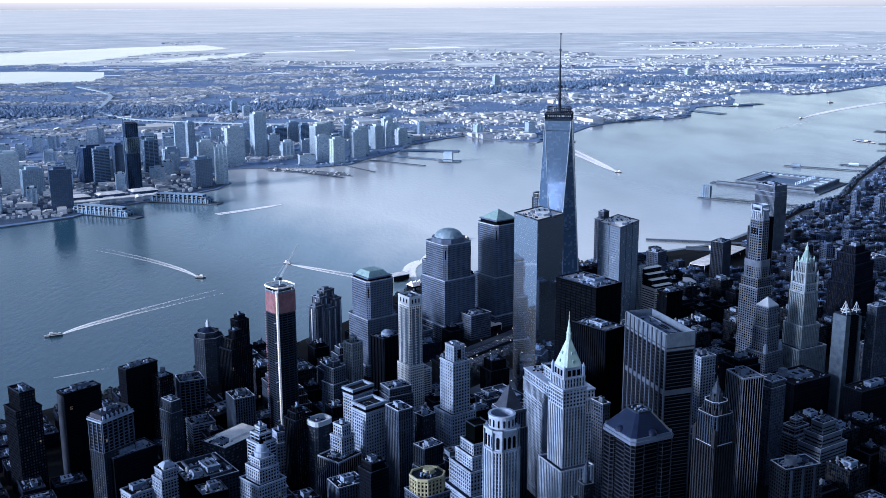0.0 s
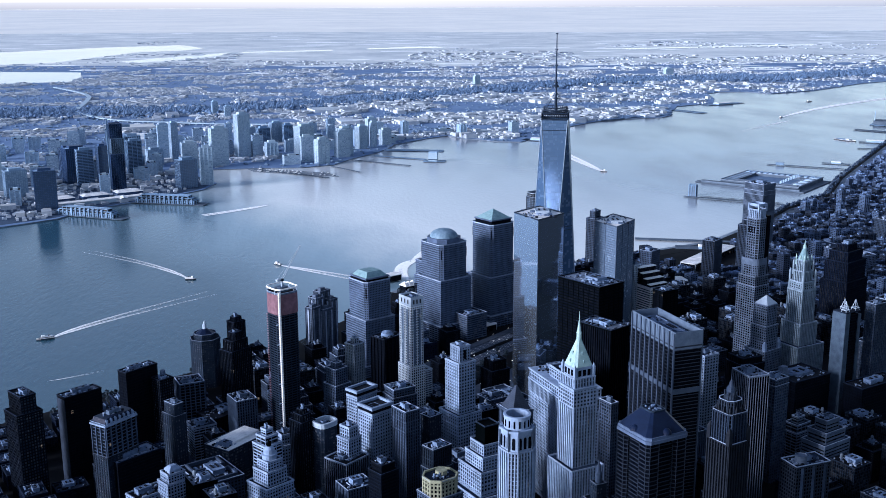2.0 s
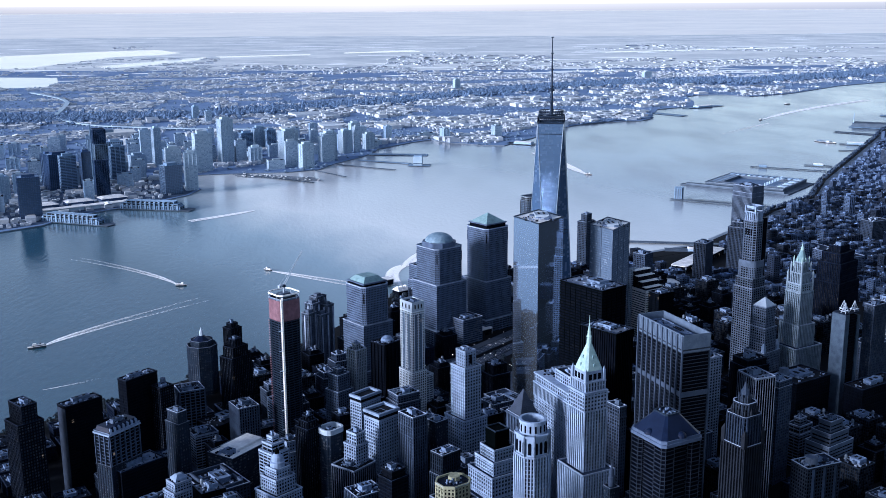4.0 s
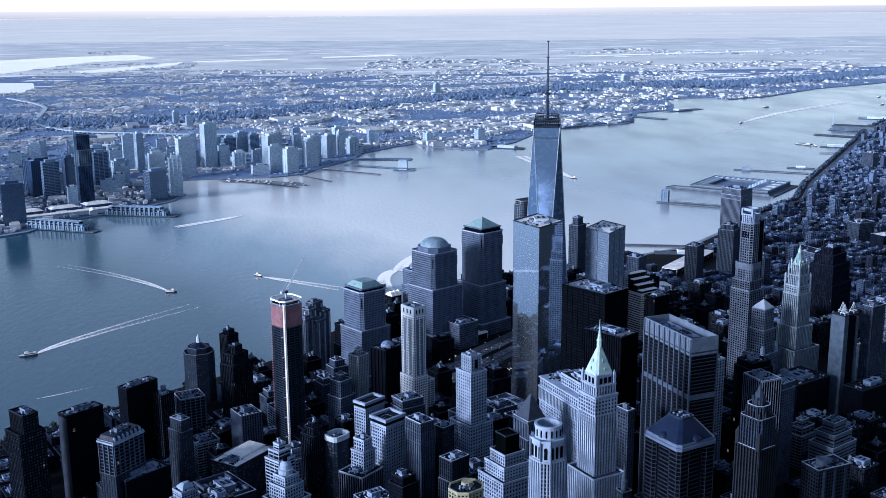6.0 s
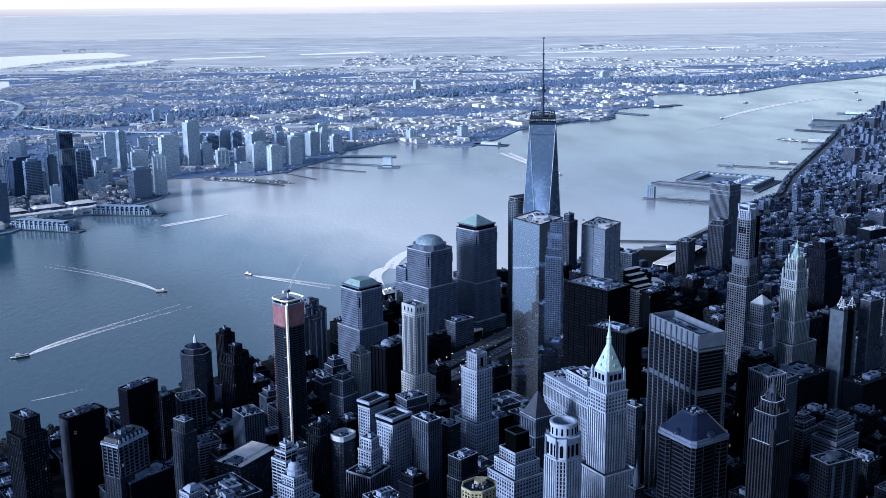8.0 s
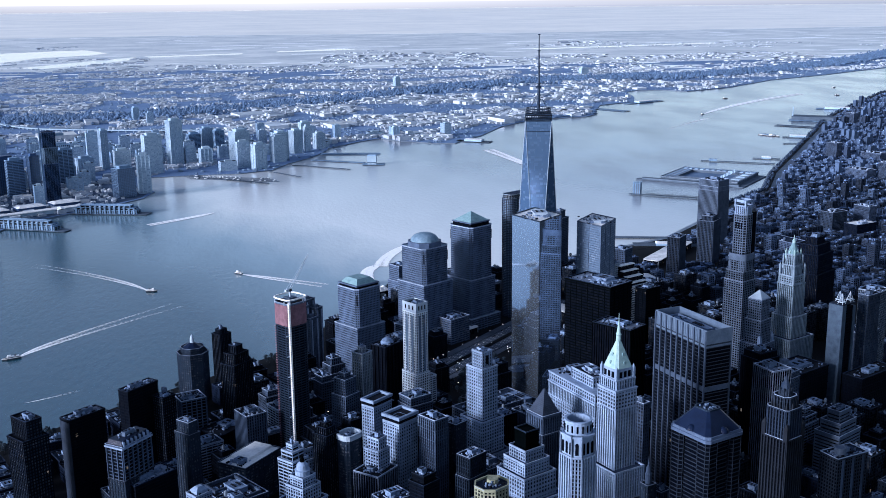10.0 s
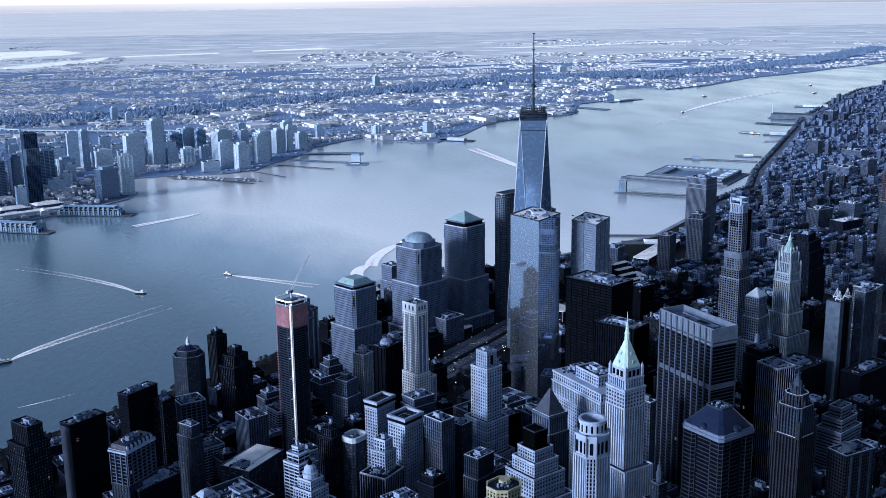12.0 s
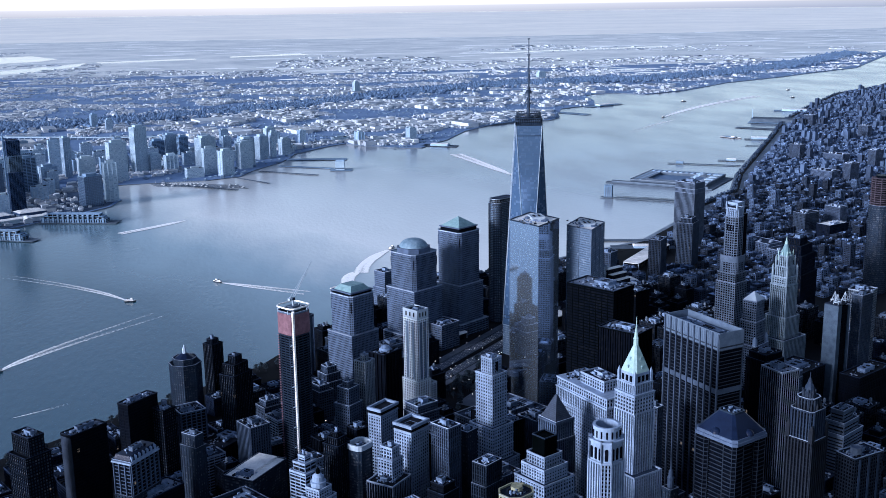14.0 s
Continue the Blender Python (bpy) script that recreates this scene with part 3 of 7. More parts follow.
# ---- towers round the tall glass tower ----
def glass_spire_tower(x, y, a):
    root = thing("glass_tower", "very tall tapering glass tower with a dark mast on its roof", "skyscraper", x, y, 0, a)
    TAKEN.append((x, y, 48))
    h = 30.5
    base = rect(2 * h, 2 * h)
    wall, glass = Shape(), Shape()
    facade(wall, glass, base, 0, 56, "glass")
    part("podium_wall", wall, aluminium, root)
    part("podium_glass", glass, office_glass, root)
    low = [(-h, -h), (h, -h), (h, h), (-h, h)]
    top = [(0, -h), (h, 0), (0, h), (-h, 0)]
    z0, z1 = 56.0, 406.0
    for k in range(4):
        a0, a1, t0, t1 = low[k], low[(k + 1) % 4], top[k], top[k - 1]
        part("glass_face", prismatic([(*a0, z0), (*a1, z0), (*t0, z1)]), tower_glass, root)
        part("glass_face", prismatic([(*a0, z0), (*t0, z1), (*t1, z1)]), tower_glass, root)
        for p, q in (((*a0, z0), (*t0, z1)), ((*a0, z0), (*t1, z1))):
            part("edge_trim", Shape().beam(p, q, 1.1), aluminium, root)
    mull = Shape()
    for k in range(1, 58):
        z = z0 + (z1 - z0) * k / 58
        f = (z - z0) / (z1 - z0)
        pts = []
        for j in range(4):
            a0, a1, t0, t1 = low[j], low[(j + 1) % 4], top[j], top[j - 1]
            pts.append((a0[0] + (t1[0] - a0[0]) * f, a0[1] + (t1[1] - a0[1]) * f))
            pts.append((a0[0] + (t0[0] - a0[0]) * f, a0[1] + (t0[1] - a0[1]) * f))
        mull.ring(grown(pts, 0.08), grown(pts, -0.3), z, z + (0.13 if k not in (2, 3, 27, 28, 55) else 1.4))
    part("mullions", mull, bronze_steel, root, kind="stuff")
    wall, glass = Shape(), Shape()
    crown = grown(top, 0.0)
    wall.ring(grown(crown, 0.3), grown(crown, -1.0), z1 - 1, z1 + 1.5)
    wall.ring(grown(crown, 0.3), grown(crown, -1.0), z1 + 10, z1 + 12)
    for k in range(4):
        (ax, ay), (bx, by) = crown[k], crown[(k + 1) % 4]
        for i in range(15):
            f = i / 14
            px, py = ax + (bx - ax) * f, ay + (by - ay) * f
            wall.box(px - 0.4, px + 0.4, py - 0.4, py + 0.4, z1, z1 + 11)
    part("parapet", wall, bronze_steel, root)
    part("roof", Shape().prism(grown(crown, -1), z1 + 8, z1 + 9), roof_dark, root)
    part("plant_room", Shape().lathe(0, 0, [(9, z1 + 9), (9, z1 + 13)], 16), bronze_steel, root)
    ringm = Shape()
    for zz in (z1 + 14, z1 + 19):
        ringm.ring(ngon(0, 0, 20.5, 28), ngon(0, 0, 19.3, 28), zz, zz + 1.2)
    for k in range(28):
        px, py = ngon(0, 0, 19.9, 28)[k]
        ringm.beam((px, py, z1 + 10), (px, py, z1 + 20), 0.7)
    part("antenna_ring", ringm, bronze_steel, root, "round steel ring for aerials")
    mast = Shape()
    for r, za, zb in ((2.6, 415, 440), (2.2, 440, 466), (1.7, 466, 494), (1.3, 494, 520), (0.9, 520, 546)):
        mast.lathe(0, 0, [(r, za), (r * 0.92, zb)], 10)
        mast.lathe(0, 0, [(r + 1.3, zb - 1.0), (r + 1.3, zb + 0.8)], 10)
    mast.lathe(0, 0, [(5.0, 458), (5.0, 460.5), (2.2, 463)], 12)
    part("mast", mast, bronze_steel, root, "dark segmented steel mast")
    for k in range(8):
        px, py = ngon(0, 0, 19.5, 8)[k]
        part("stay", Shape().beam((px, py, z1 + 19), (0, 0, 452), 0.35), bronze_steel, root)
    return root


def prismatic(tri):
    """A thin triangular glass panel with thickness."""
    a, b, c = (Vector(p) for p in tri)
    n = (b - a).cross(c - a).normalized() * 0.4
    s = Shape()
    s.face([tuple(a), tuple(b), tuple(c)])
    s.face([tuple(c - n), tuple(b - n), tuple(a - n)])
    return s


glass_spire_tower(196, 1775, 34)


def slab_glass(label, pts, h, style, wall_mat, glass_mat, roof_h=6.0, roof_mat=None, gear=5):
    cx, cy = sum(p[0] for p in pts) / len(pts), sum(p[1] for p in pts) / len(pts)
    root = thing("glass_tower", label, "skyscraper", cx, cy)
    TAKEN.append((cx, cy, 45))
    poly = [(x - cx, y - cy) for x, y in pts]
    wall, glass = Shape(), Shape()
    facade(wall, glass, poly, 0, h - roof_h, style)
    wall.ring(grown(poly, 0.3), grown(poly, -0.6), h - roof_h, h)
    part("wall", wall, wall_mat, root, kind="stuff")
    part("window_glass", glass, glass_mat, root, kind="stuff")
    part("roof", Shape().prism(grown(poly, -0.5), h - roof_h - 0.5, h - roof_h), roof_mat or roof_felt, root)
    rng = random.Random(int(h + cx))
    roof_gear(root, grown(poly, -9), h - roof_h, rng, gear, white_metal)
    return root


slab_glass("sleek mirror-glass office tower reflecting the river", [(134, 1462), (177, 1510), (148, 1567), (105, 1519)], 298, "mirror", bronze_steel, mirror_glass, 1.5, roof_white)
slab_glass("blue glass office block with a white roof well", [(300, 1745), (343, 1807), (314, 1859), (271, 1797)], 226, "thin_bands", column_metal, office_glass, 1.5, roof_white, 6)


def stone_glass_tower(label, x, y, a, w, steps, crown):
    """A granite and glass tower stepping in twice, with a notched top and a copper crown."""
    root = thing("office_tower", label, "skyscraper", x, y, 0, a)
    TAKEN.append((x, y, w * 0.85))
    z = 0.0
    for i, (top, f, style) in enumerate(steps):
        poly = chamfered(w * f, w * f, w * 0.09) if i == len(steps) - 1 else rect(w * f, w * f)
        tier(root, poly, z, top, style, granite, grid_glass, copper_dark)
        part("ledge", Shape().ring(grown(poly, 0.5), grown(poly, -1.2), top - 0.2, top + 1.3), coping, root, "pale stone ledge")
        z = top
    for sx in (-1, 1):
        for sy in (-1, 1):
            c = w * steps[-1][1] / 2 - w * 0.075
            part("corner_recess", Shape().box(sx * c - w * 0.04, sx * c + w * 0.04, sy * c - w * 0.04, sy * c + w * 0.04, z - 26, z - 9), window_black, root, "dark glazed corner")
    f = steps[-1][1] * w
    if crown == "dome":
        part("drum", Shape().prism(chamfered(f * 0.86, f * 0.86, f * 0.2), z, z + 9), granite, root)
        prof = [(f * 0.40 * math.cos(t), z + 9 + f * 0.23 * math.sin(t)) for t in [radians(9 * k) for k in range(10)]]
        part("dome", Shape().lathe(0, 0, prof + [(0.6, z + 9 + f * 0.23)], 24), copper_dark, root, "blue-green copper dome")
    elif crown == "pyramid":
        part("drum", Shape().prism(rect(f * 0.8, f * 0.8), z, z + 7), window_black, root, "dark glazed drum")
        part("roof_edge", Shape().prism(rect(f * 0.86, f * 0.86), z + 7, z + 9), granite, root)
        part("pyramid_roof", Shape().cone(rect(f * 0.78, f * 0.78), z + 9, (0, 0, z + 9 + f * 0.28)), copper_green, root, "green copper pyramid roof")
    else:
        part("drum", Shape().prism(rect(f * 0.84, f * 0.84), z, z + 4), window_black, root, "dark glazed drum")
        part("roof_edge", Shape().prism(rect(f * 0.9, f * 0.9), z + 4, z + 6), granite, root)
        part("mansard_roof", Shape().prism(rect(f * 0.78, f * 0.78), z + 6, z + 14, True, False, rect(f * 0.5, f * 0.5)), copper_green, root, "stepped green copper roof")
    return root


stone_glass_tower("grey granite and glass tower with a green pyramid roof", 104, 1938, 37, 62, [(26, 1.25, "bands"), (98, 1.03, "fine_bands"), (196, 0.95, "fine_bands")], "pyramid")
stone_glass_tower("grey granite and glass tower with a copper dome", 10, 1868, 37, 68, [(30, 1.2, "bands"), (112, 1.03, "fine_bands"), (176, 0.93, "fine_bands")], "dome")
stone_glass_tower("grey granite and glass tower with a stepped copper roof", -116, 1672, 37, 56, [(22, 1.15, "bands"), (98, 1.03, "fine_bands"), (160, 0.93, "fine_bands")], "mansard")

# low wings between them
block("low granite wing beside the domed tower", 50, 1815, 37, 46, 40, [(48, 1, 1)], "bands", granite, window_blue, roof_felt, 3)
block("low granite wing with a flat roof", -50, 1755, 37, 40, 34, [(36, 1, 1)], "bands", granite, window_blue, roof_felt, 3)


def rounded_glass_tower():
    root = thing("glass_tower", "slim dark glass tower with a rounded end", "skyscraper", 200, 1992, 0, 37)
    TAKEN.append((200, 1992, 36))
    poly = rounded(64, 30, 12)
    tier(root, poly, 0, 235, "balcony", banding, office_glass, roof_dark)
    tier(root, grown(poly, -2.0), 235, 243, "glass", aluminium, window_dark, roof_felt)
    return root


rounded_glass_tower()
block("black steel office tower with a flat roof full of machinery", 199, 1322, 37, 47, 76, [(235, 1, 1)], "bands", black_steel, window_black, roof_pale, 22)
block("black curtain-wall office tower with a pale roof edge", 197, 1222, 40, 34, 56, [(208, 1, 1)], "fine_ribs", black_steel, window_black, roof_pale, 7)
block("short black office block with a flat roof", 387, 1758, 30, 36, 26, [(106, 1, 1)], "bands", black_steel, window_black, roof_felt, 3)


def terraced_white_block():
    """Banded wall below; white terraces climb back from the street."""
    w, d, a = 40, 46, 30
    x, y = corner_pose(377, 1812, a, w, d)
    root = thing("office_block", "banded office block with bright white stepped terraces", "office block", x, y, 0, a)
    TAKEN.append((x, y, 30))
    tier(root, rect(w, d), 0, 98, "strong_bands", roof_white, window_blue, roof_white)
    for k in range(4):
        y0, y1, z = -d / 2 + 1 + 10 * k, -d / 2 + 10 + 10 * k, 98 + 8.5 * k
        part("terrace_wall", Shape().box(-w / 2 + 1, w / 2 - 1, y0, d / 2 - 1, z - 8.5 if k else z, z + 5), window_dark, root)
        part("terrace_roof", Shape().prism([(-w / 2, y0 - 0.5), (w / 2, y0 - 0.5), (w / 2, y1), (-w / 2, y1)], z + 5, z + 6.2), paint_white, root, "bright white terrace")


terraced_white_block()
block("small white plant tower behind the banded block", 352, 1838, 30, 14, 14, [(134, 1, 1)], "solid", white_metal, window_dark, roof_white, 1)
block("pale brick apartment tower by the river", 355, 2287, 45, 34, 24, [(126, 1, 1), (142, 0.6, 0.6)], "punched", limestone, window_dark, roof_felt, 2)
block("pale apartment block with small windows", 417, 1993, 45, 30, 26, [(121, 1, 1)], "punched", limestone, window_dark, roof_felt, 3)
block("grey ribbed apartment tower with a flat roof", 596, 2190, 50, 40, 27, [(95, 1, 1)], "ribs", limestone, window_dark, roof_felt, 3)
block("grey ribbed apartment tower with stepped top", 714, 2301, 50, 50, 36, [(104, 1, 1), (114, 0.6, 0.7)], "ribs", limestone, window_dark, roof_felt, 3)
block("wide pale office tower with a colonnaded top", 790, 2478, 32, 44, 58, [(140, 1, 1), (150, 0.99, 0.99), (166, 0.97, 0.97)], "piers", pale_concrete, window_dark, roof_felt, 4)
block("dark brick tower with setbacks", 748, 1858, 38, 62, 46, [(92, 1.15, 1.15), (128, 1, 1), (146, 0.82, 0.8), (158, 0.5, 0.5)], "ribs", brown_brick, window_dark, roof_dark, 3)


def frame_tower():
    """A slab with pale blind sides, a dark glass middle and open steel frames on the roof."""
    root = thing("office_tower", "pale slab tower with white steel frames on its roof", "skyscraper", 556, 1392, 0, 30)
    TAKEN.append((556, 1392, 26))
    part("side_wall", Shape().box(-16, -7, -11, 11, 0, 180), side_panel, root, "pale blind side wall")
    part("side_wall", Shape().box(11, 16, -11, 11, 0, 176), side_panel, root, "pale blind side wall")
    w, g = Shape(), Shape()
    facade(w, g, rect(17.8, 19, 2, 0), 0, 176, "thin_bands")
    part("wall", w, dark_brick, root, kind="stuff")
    part("window_glass", g, window_black, root, kind="stuff")
    part("roof", Shape().prism(rect(31, 21), 180, 181.4), roof_felt, root)
    for cx, cy in ((-10, -5), (10, -5), (0, 5)):
        for k in range(4):
            px, py = ngon(cx, cy, 5.5, 4, 0.78)[k]
            part("frame_leg", Shape().beam((px, py, 181), (cx, cy, 196), 0.7), white_metal, root)
        part("frame_ring", Shape().ring(rect(8.6, 8.6, cx, cy), rect(7.4, 7.4, cx, cy), 184, 185), white_metal, root)


frame_tower()
block("broad blue-grey office slab with fine windows", 600, 1402, 30, 30, 16, [(184, 1, 1)], "punched", limestone, window_blue, roof_felt, 4)
root = block("broad black block with a pale stepped roof house", 470, 1335, 30, 70, 50, [(96, 1, 1)], "masonry", dark_brick, window_black, roof_dark, 3)
part("roof_house", Shape().prism(rect(14, 11, -22, 8), 96, 102).prism(rect(10, 8, -22, 8), 102, 108), pale_concrete, root, "pale stepped roof house")
block("broad black block with a flat roof", 556, 1322, 30, 84, 30, [(90, 1, 1)], "masonry", dark_brick, window_black, roof_dark, 2)
block("blue-grey glass office tower with a flat roof", 690, 1530, 39, 34, 34, [(150, 1, 1)], "glass", aluminium, window_blue, roof_felt, 4)


def ringed_tower():
    root = thing("unfinished_tower", "round dark glass tower, its bare upper floors reddish", "skyscraper", 1004, 2020, 0, 20)
    TAKEN.append((1004, 2020, 26))
    body = ngon(0, 0, 23, 20)
    tier(root, body, 0, 188, "strong_bands", bronze_steel, window_blue, roof_dark)
    for k in range(13):
        part("floor_slab", Shape().prism(ngon(0, 0, 21.5 + 1.2 * (k % 2), 20), 189 + 4.6 * k, 190.4 + 4.6 * k, True, True), red_floor, root, "bare reddish floor edge")
    part("core", Shape().lathe(0, 0, [(13, 188), (13, 250)], 12), window_black, root)
    for k in range(10):
        px, py = ngon(0, 0, 20, 10)[k]
        part("column", Shape().box(px - 0.8, px + 0.8, py - 0.8, py + 0.8, 188, 246), red_floor, root)


ringed_tower()
block("granite office block with a pale roof beside the domed tower", -24, 2050, 37, 26, 30, [(60, 1.15, 1.15), (91, 1, 1)], "fine_bands", granite, grid_glass, roof_white, 3)


# ---- old towers of the financial streets ----
def stepped_tower(label, x, y, a, tiers, style, wall_mat, glass_mat, name="stone_tower"):
    """Tiers given as (top, width, depth), centred."""
    root = thing(name, label, "skyscraper", x, y, 0, a)
    TAKEN.append((x, y, max(tiers[0][1], tiers[0][2]) * 0.7))
    z = 0.0
    for top, w, d in tiers:
        tier(root, rect(w, d), z, top, style, wall_mat, glass_mat)
        z = top
    return root


def green_pyramid_tower():
    root = stepped_tower("tall stone tower with a pale green copper pyramid and spire", 130, 1044, 25,
                         [(60, 46, 62), (122, 40, 46)], "piers", white_stone, window_dark)
    tier(root, rect(28, 28.5), 122, 188, "piers", white_stone, window_dark)
    tier(root, rect(28.4, 28.9), 188, 208, "chequer", white_stone, window_dark)
    part("cornice", Shape().prism(rect(30, 30.5), 208.5, 209.6), white_stone, root)
    tier(root, rect(25, 25.5), 209.6, 219, "piers", white_stone, window_dark)
    part("ledge", Shape().prism(rect(26.6, 27), 219, 220.2), white_stone, root)
    crown = chamfered(23, 23.4, 3)
    part("crown_storey", Shape().prism(crown, 220.2, 231), white_stone, root)
    for k in range(8):
        (ax, ay), (bx, by) = crown[k], crown[(k + 1) % 8]
        ln = math.hypot(bx - ax, by - ay)
        ux, uy = (bx - ax) / ln, (by - ay) / ln
        cnt = 3 if ln > 10 else 1
        for i in range(cnt):
            c, w = ln * (i + 0.5) / cnt, ln / cnt * 0.34
            s = Shape()
            s.prism([(ax + ux * (c - w) - uy * -0.1, ay + uy * (c - w) - ux * 0.1), (ax + ux * (c + w) - uy * -0.1, ay + uy * (c + w) - ux * 0.1),
                     (ax + ux * (c + w) - uy * 0.6, ay + uy * (c + w) + ux * 0.6), (ax + ux * (c - w) - uy * 0.6, ay + uy * (c - w) + ux * 0.6)], 221.5, 228)
            part("crown_window", s, window_black, root)
    for sx in (-1, 1):
        for sy in (-1, 1):
            part("pinnacle", Shape().prism(rect(2.6, 2.6, sx * 11.4, sy * 11.6), 219, 230).cone(rect(2.8, 2.8, sx * 11.4, sy * 11.6), 230, (sx * 11.4, sy * 11.6, 235)), white_stone, root)
    part("pyramid_roof", Shape().prism(chamfered(22.6, 23, 3), 231, 258, True, False, chamfered(4.6, 4.6, 1.2)), copper_pale, root, "pale green copper pyramid roof")
    for k in range(4):
        for z, r in ((235, 9.9), (243, 7.0)):
            px, py = ngon(0, 0, r, 4)[k]
            part("dormer", Shape().prism(rect(1.5, 1.5, px, py), z, z + 2.2).cone(rect(1.9, 1.9, px, py), z + 2.2, (px, py, z + 3.6)), copper_green, root)
    part("lantern", Shape().lathe(0, 0, [(2.7, 258), (2.5, 264), (3.0, 264.6), (2.0, 267), (1.7, 271)], 8), copper_pale, root)
    part("spire", Shape().lathe(0, 0, [(1.5, 271), (0.9, 276), (0.4, 280), (0.22, 288)], 8), copper_pale, root)


green_pyramid_tower()


def octagon_crown_tower():
    root = thing("stone_tower", "white stone tower with a round open crown and tall arches", "skyscraper", 53, 901, 0, 28)
    TAKEN.append((53, 901, 26))
    tier(root, rect(46, 50), 0, 110, "punched", white_stone, window_dark)
    tier(root, chamfered(29, 29, 6.5), 110, 202, "piers", white_stone, window_dark)
    body = chamfered(28, 28, 6.5)
    part("arch_storey", Shape().prism(grown(body, -0.7), 202, 222), white_stone, root)
    for k in range(8):
        (ax, ay), (bx, by) = body[k], body[(k + 1) % 8]
        ln = math.hypot(bx - ax, by - ay)
        ux, uy = (bx - ax) / ln, (by - ay) / ln
        cnt = 3 if ln > 12 else 1
        for i in range(cnt):
            c = ln * (i + 0.5) / cnt
            s = Shape()
            w = 1.55
            pts = [(-w, 205), (w, 205), (w, 215)] + [(w * math.cos(radians(q)), 215 + w * math.sin(radians(q))) for q in (45, 90, 135)] + [(-w, 215)]
            s.face([(ax + ux * (c + p) + uy * -0.55, ay + uy * (c + p) + ux * 0.55, z) for p, z in pts])
            part("arch_window", s, window_black, root)
        for f in (0.0, 1.0):
            px, py = ax + (bx - ax) * f, ay + (by - ay) * f
            part("buttress", Shape().box(px - 0.7, px + 0.7, py - 0.7, py + 0.7, 200, 224), white_stone, root)
    part("cornice", Shape().ring(grown(body, 0.6), grown(body, -2), 221, 223), white_stone, root)
    part("crown", Shape().ring(ngon(0, 0, 12.2, 24), ngon(0, 0, 10.6, 24), 223, 234), white_stone, root)
    part("crown_rim", Shape().ring(ngon(0, 0, 12.7, 24), ngon(0, 0, 10.2, 24), 234, 235.2), white_stone, root)
    for k in range(16):
        px, py = ngon(0, 0, 12.2, 16)[k]
        part("slot", Shape().box(px - 0.6, px + 0.6, py - 0.6, py + 0.6, 225, 231.5), window_black, root)
    part("roof", Shape().prism(ngon(0, 0, 10.6, 24), 224, 225), roof_dark, root)


octagon_crown_tower()


def chamfer_mansard_tower():
    x, y = corner_pose(171, 890, 26, 48, 50)
    root = thing("office_tower", "bronze and stone office tower under a dark hipped roof", "skyscraper", x, y, 0, 26)
    TAKEN.append((x, y, 38))
    body = rect(38, 40)
    wall, glass = Shape(), Shape()
    facade(wall, glass, body, 0, 204, "thin_bands")
    part("wall", wall, banding, root, kind="stuff")
    part("window_glass", glass, window_black, root, kind="stuff")
    for sx in (-1, 1):
        for sy in (-1, 1):
            wall, glass = Shape(), Shape()
            facade(wall, glass, chamfered(16, 16, 3, sx * 15.5, sy * 16.5), 0, 206, "thin_bands")
            part("corner_bay", wall, banding, root, "banded stone corner bay")
            part("window_glass", glass, window_black, root, kind="stuff")
    part("cornice", Shape().prism(chamfered(49, 51, 4), 206, 209).prism(chamfered(47, 49, 4), 209, 212), granite, root)
    part("hipped_roof", Shape().prism(chamfered(45, 47, 4), 212, 229, True, False, chamfered(17, 19, 2)), slate, root, "dark blue-grey hipped metal roof")
    part("roof_well", Shape().ring(chamfered(17.5, 19.5, 2), chamfered(15, 17, 2), 229, 230.5), bronze_steel, root)
    rng = random.Random(4)
    for _ in range(16):
        px, py = rng.uniform(-6, 6), rng.uniform(-7, 7)
        part("roof_fan", Shape().lathe(px, py, [(1.0, 229), (1.0, 230.6), (0.7, 230.9)], 8), machine, root)
    for px, py, dx, dy in ((0, -24.5, 1, 0), (-23.5, 0, 0, 1)):
        part("roof_vault", Shape().lathe(px * 0.85, py * 0.85, [(5 * math.cos(radians(q)), 212 + 5 * math.sin(radians(q))) for q in (0, 25, 50, 75)], 14), slate, root)


chamfer_mansard_tower()


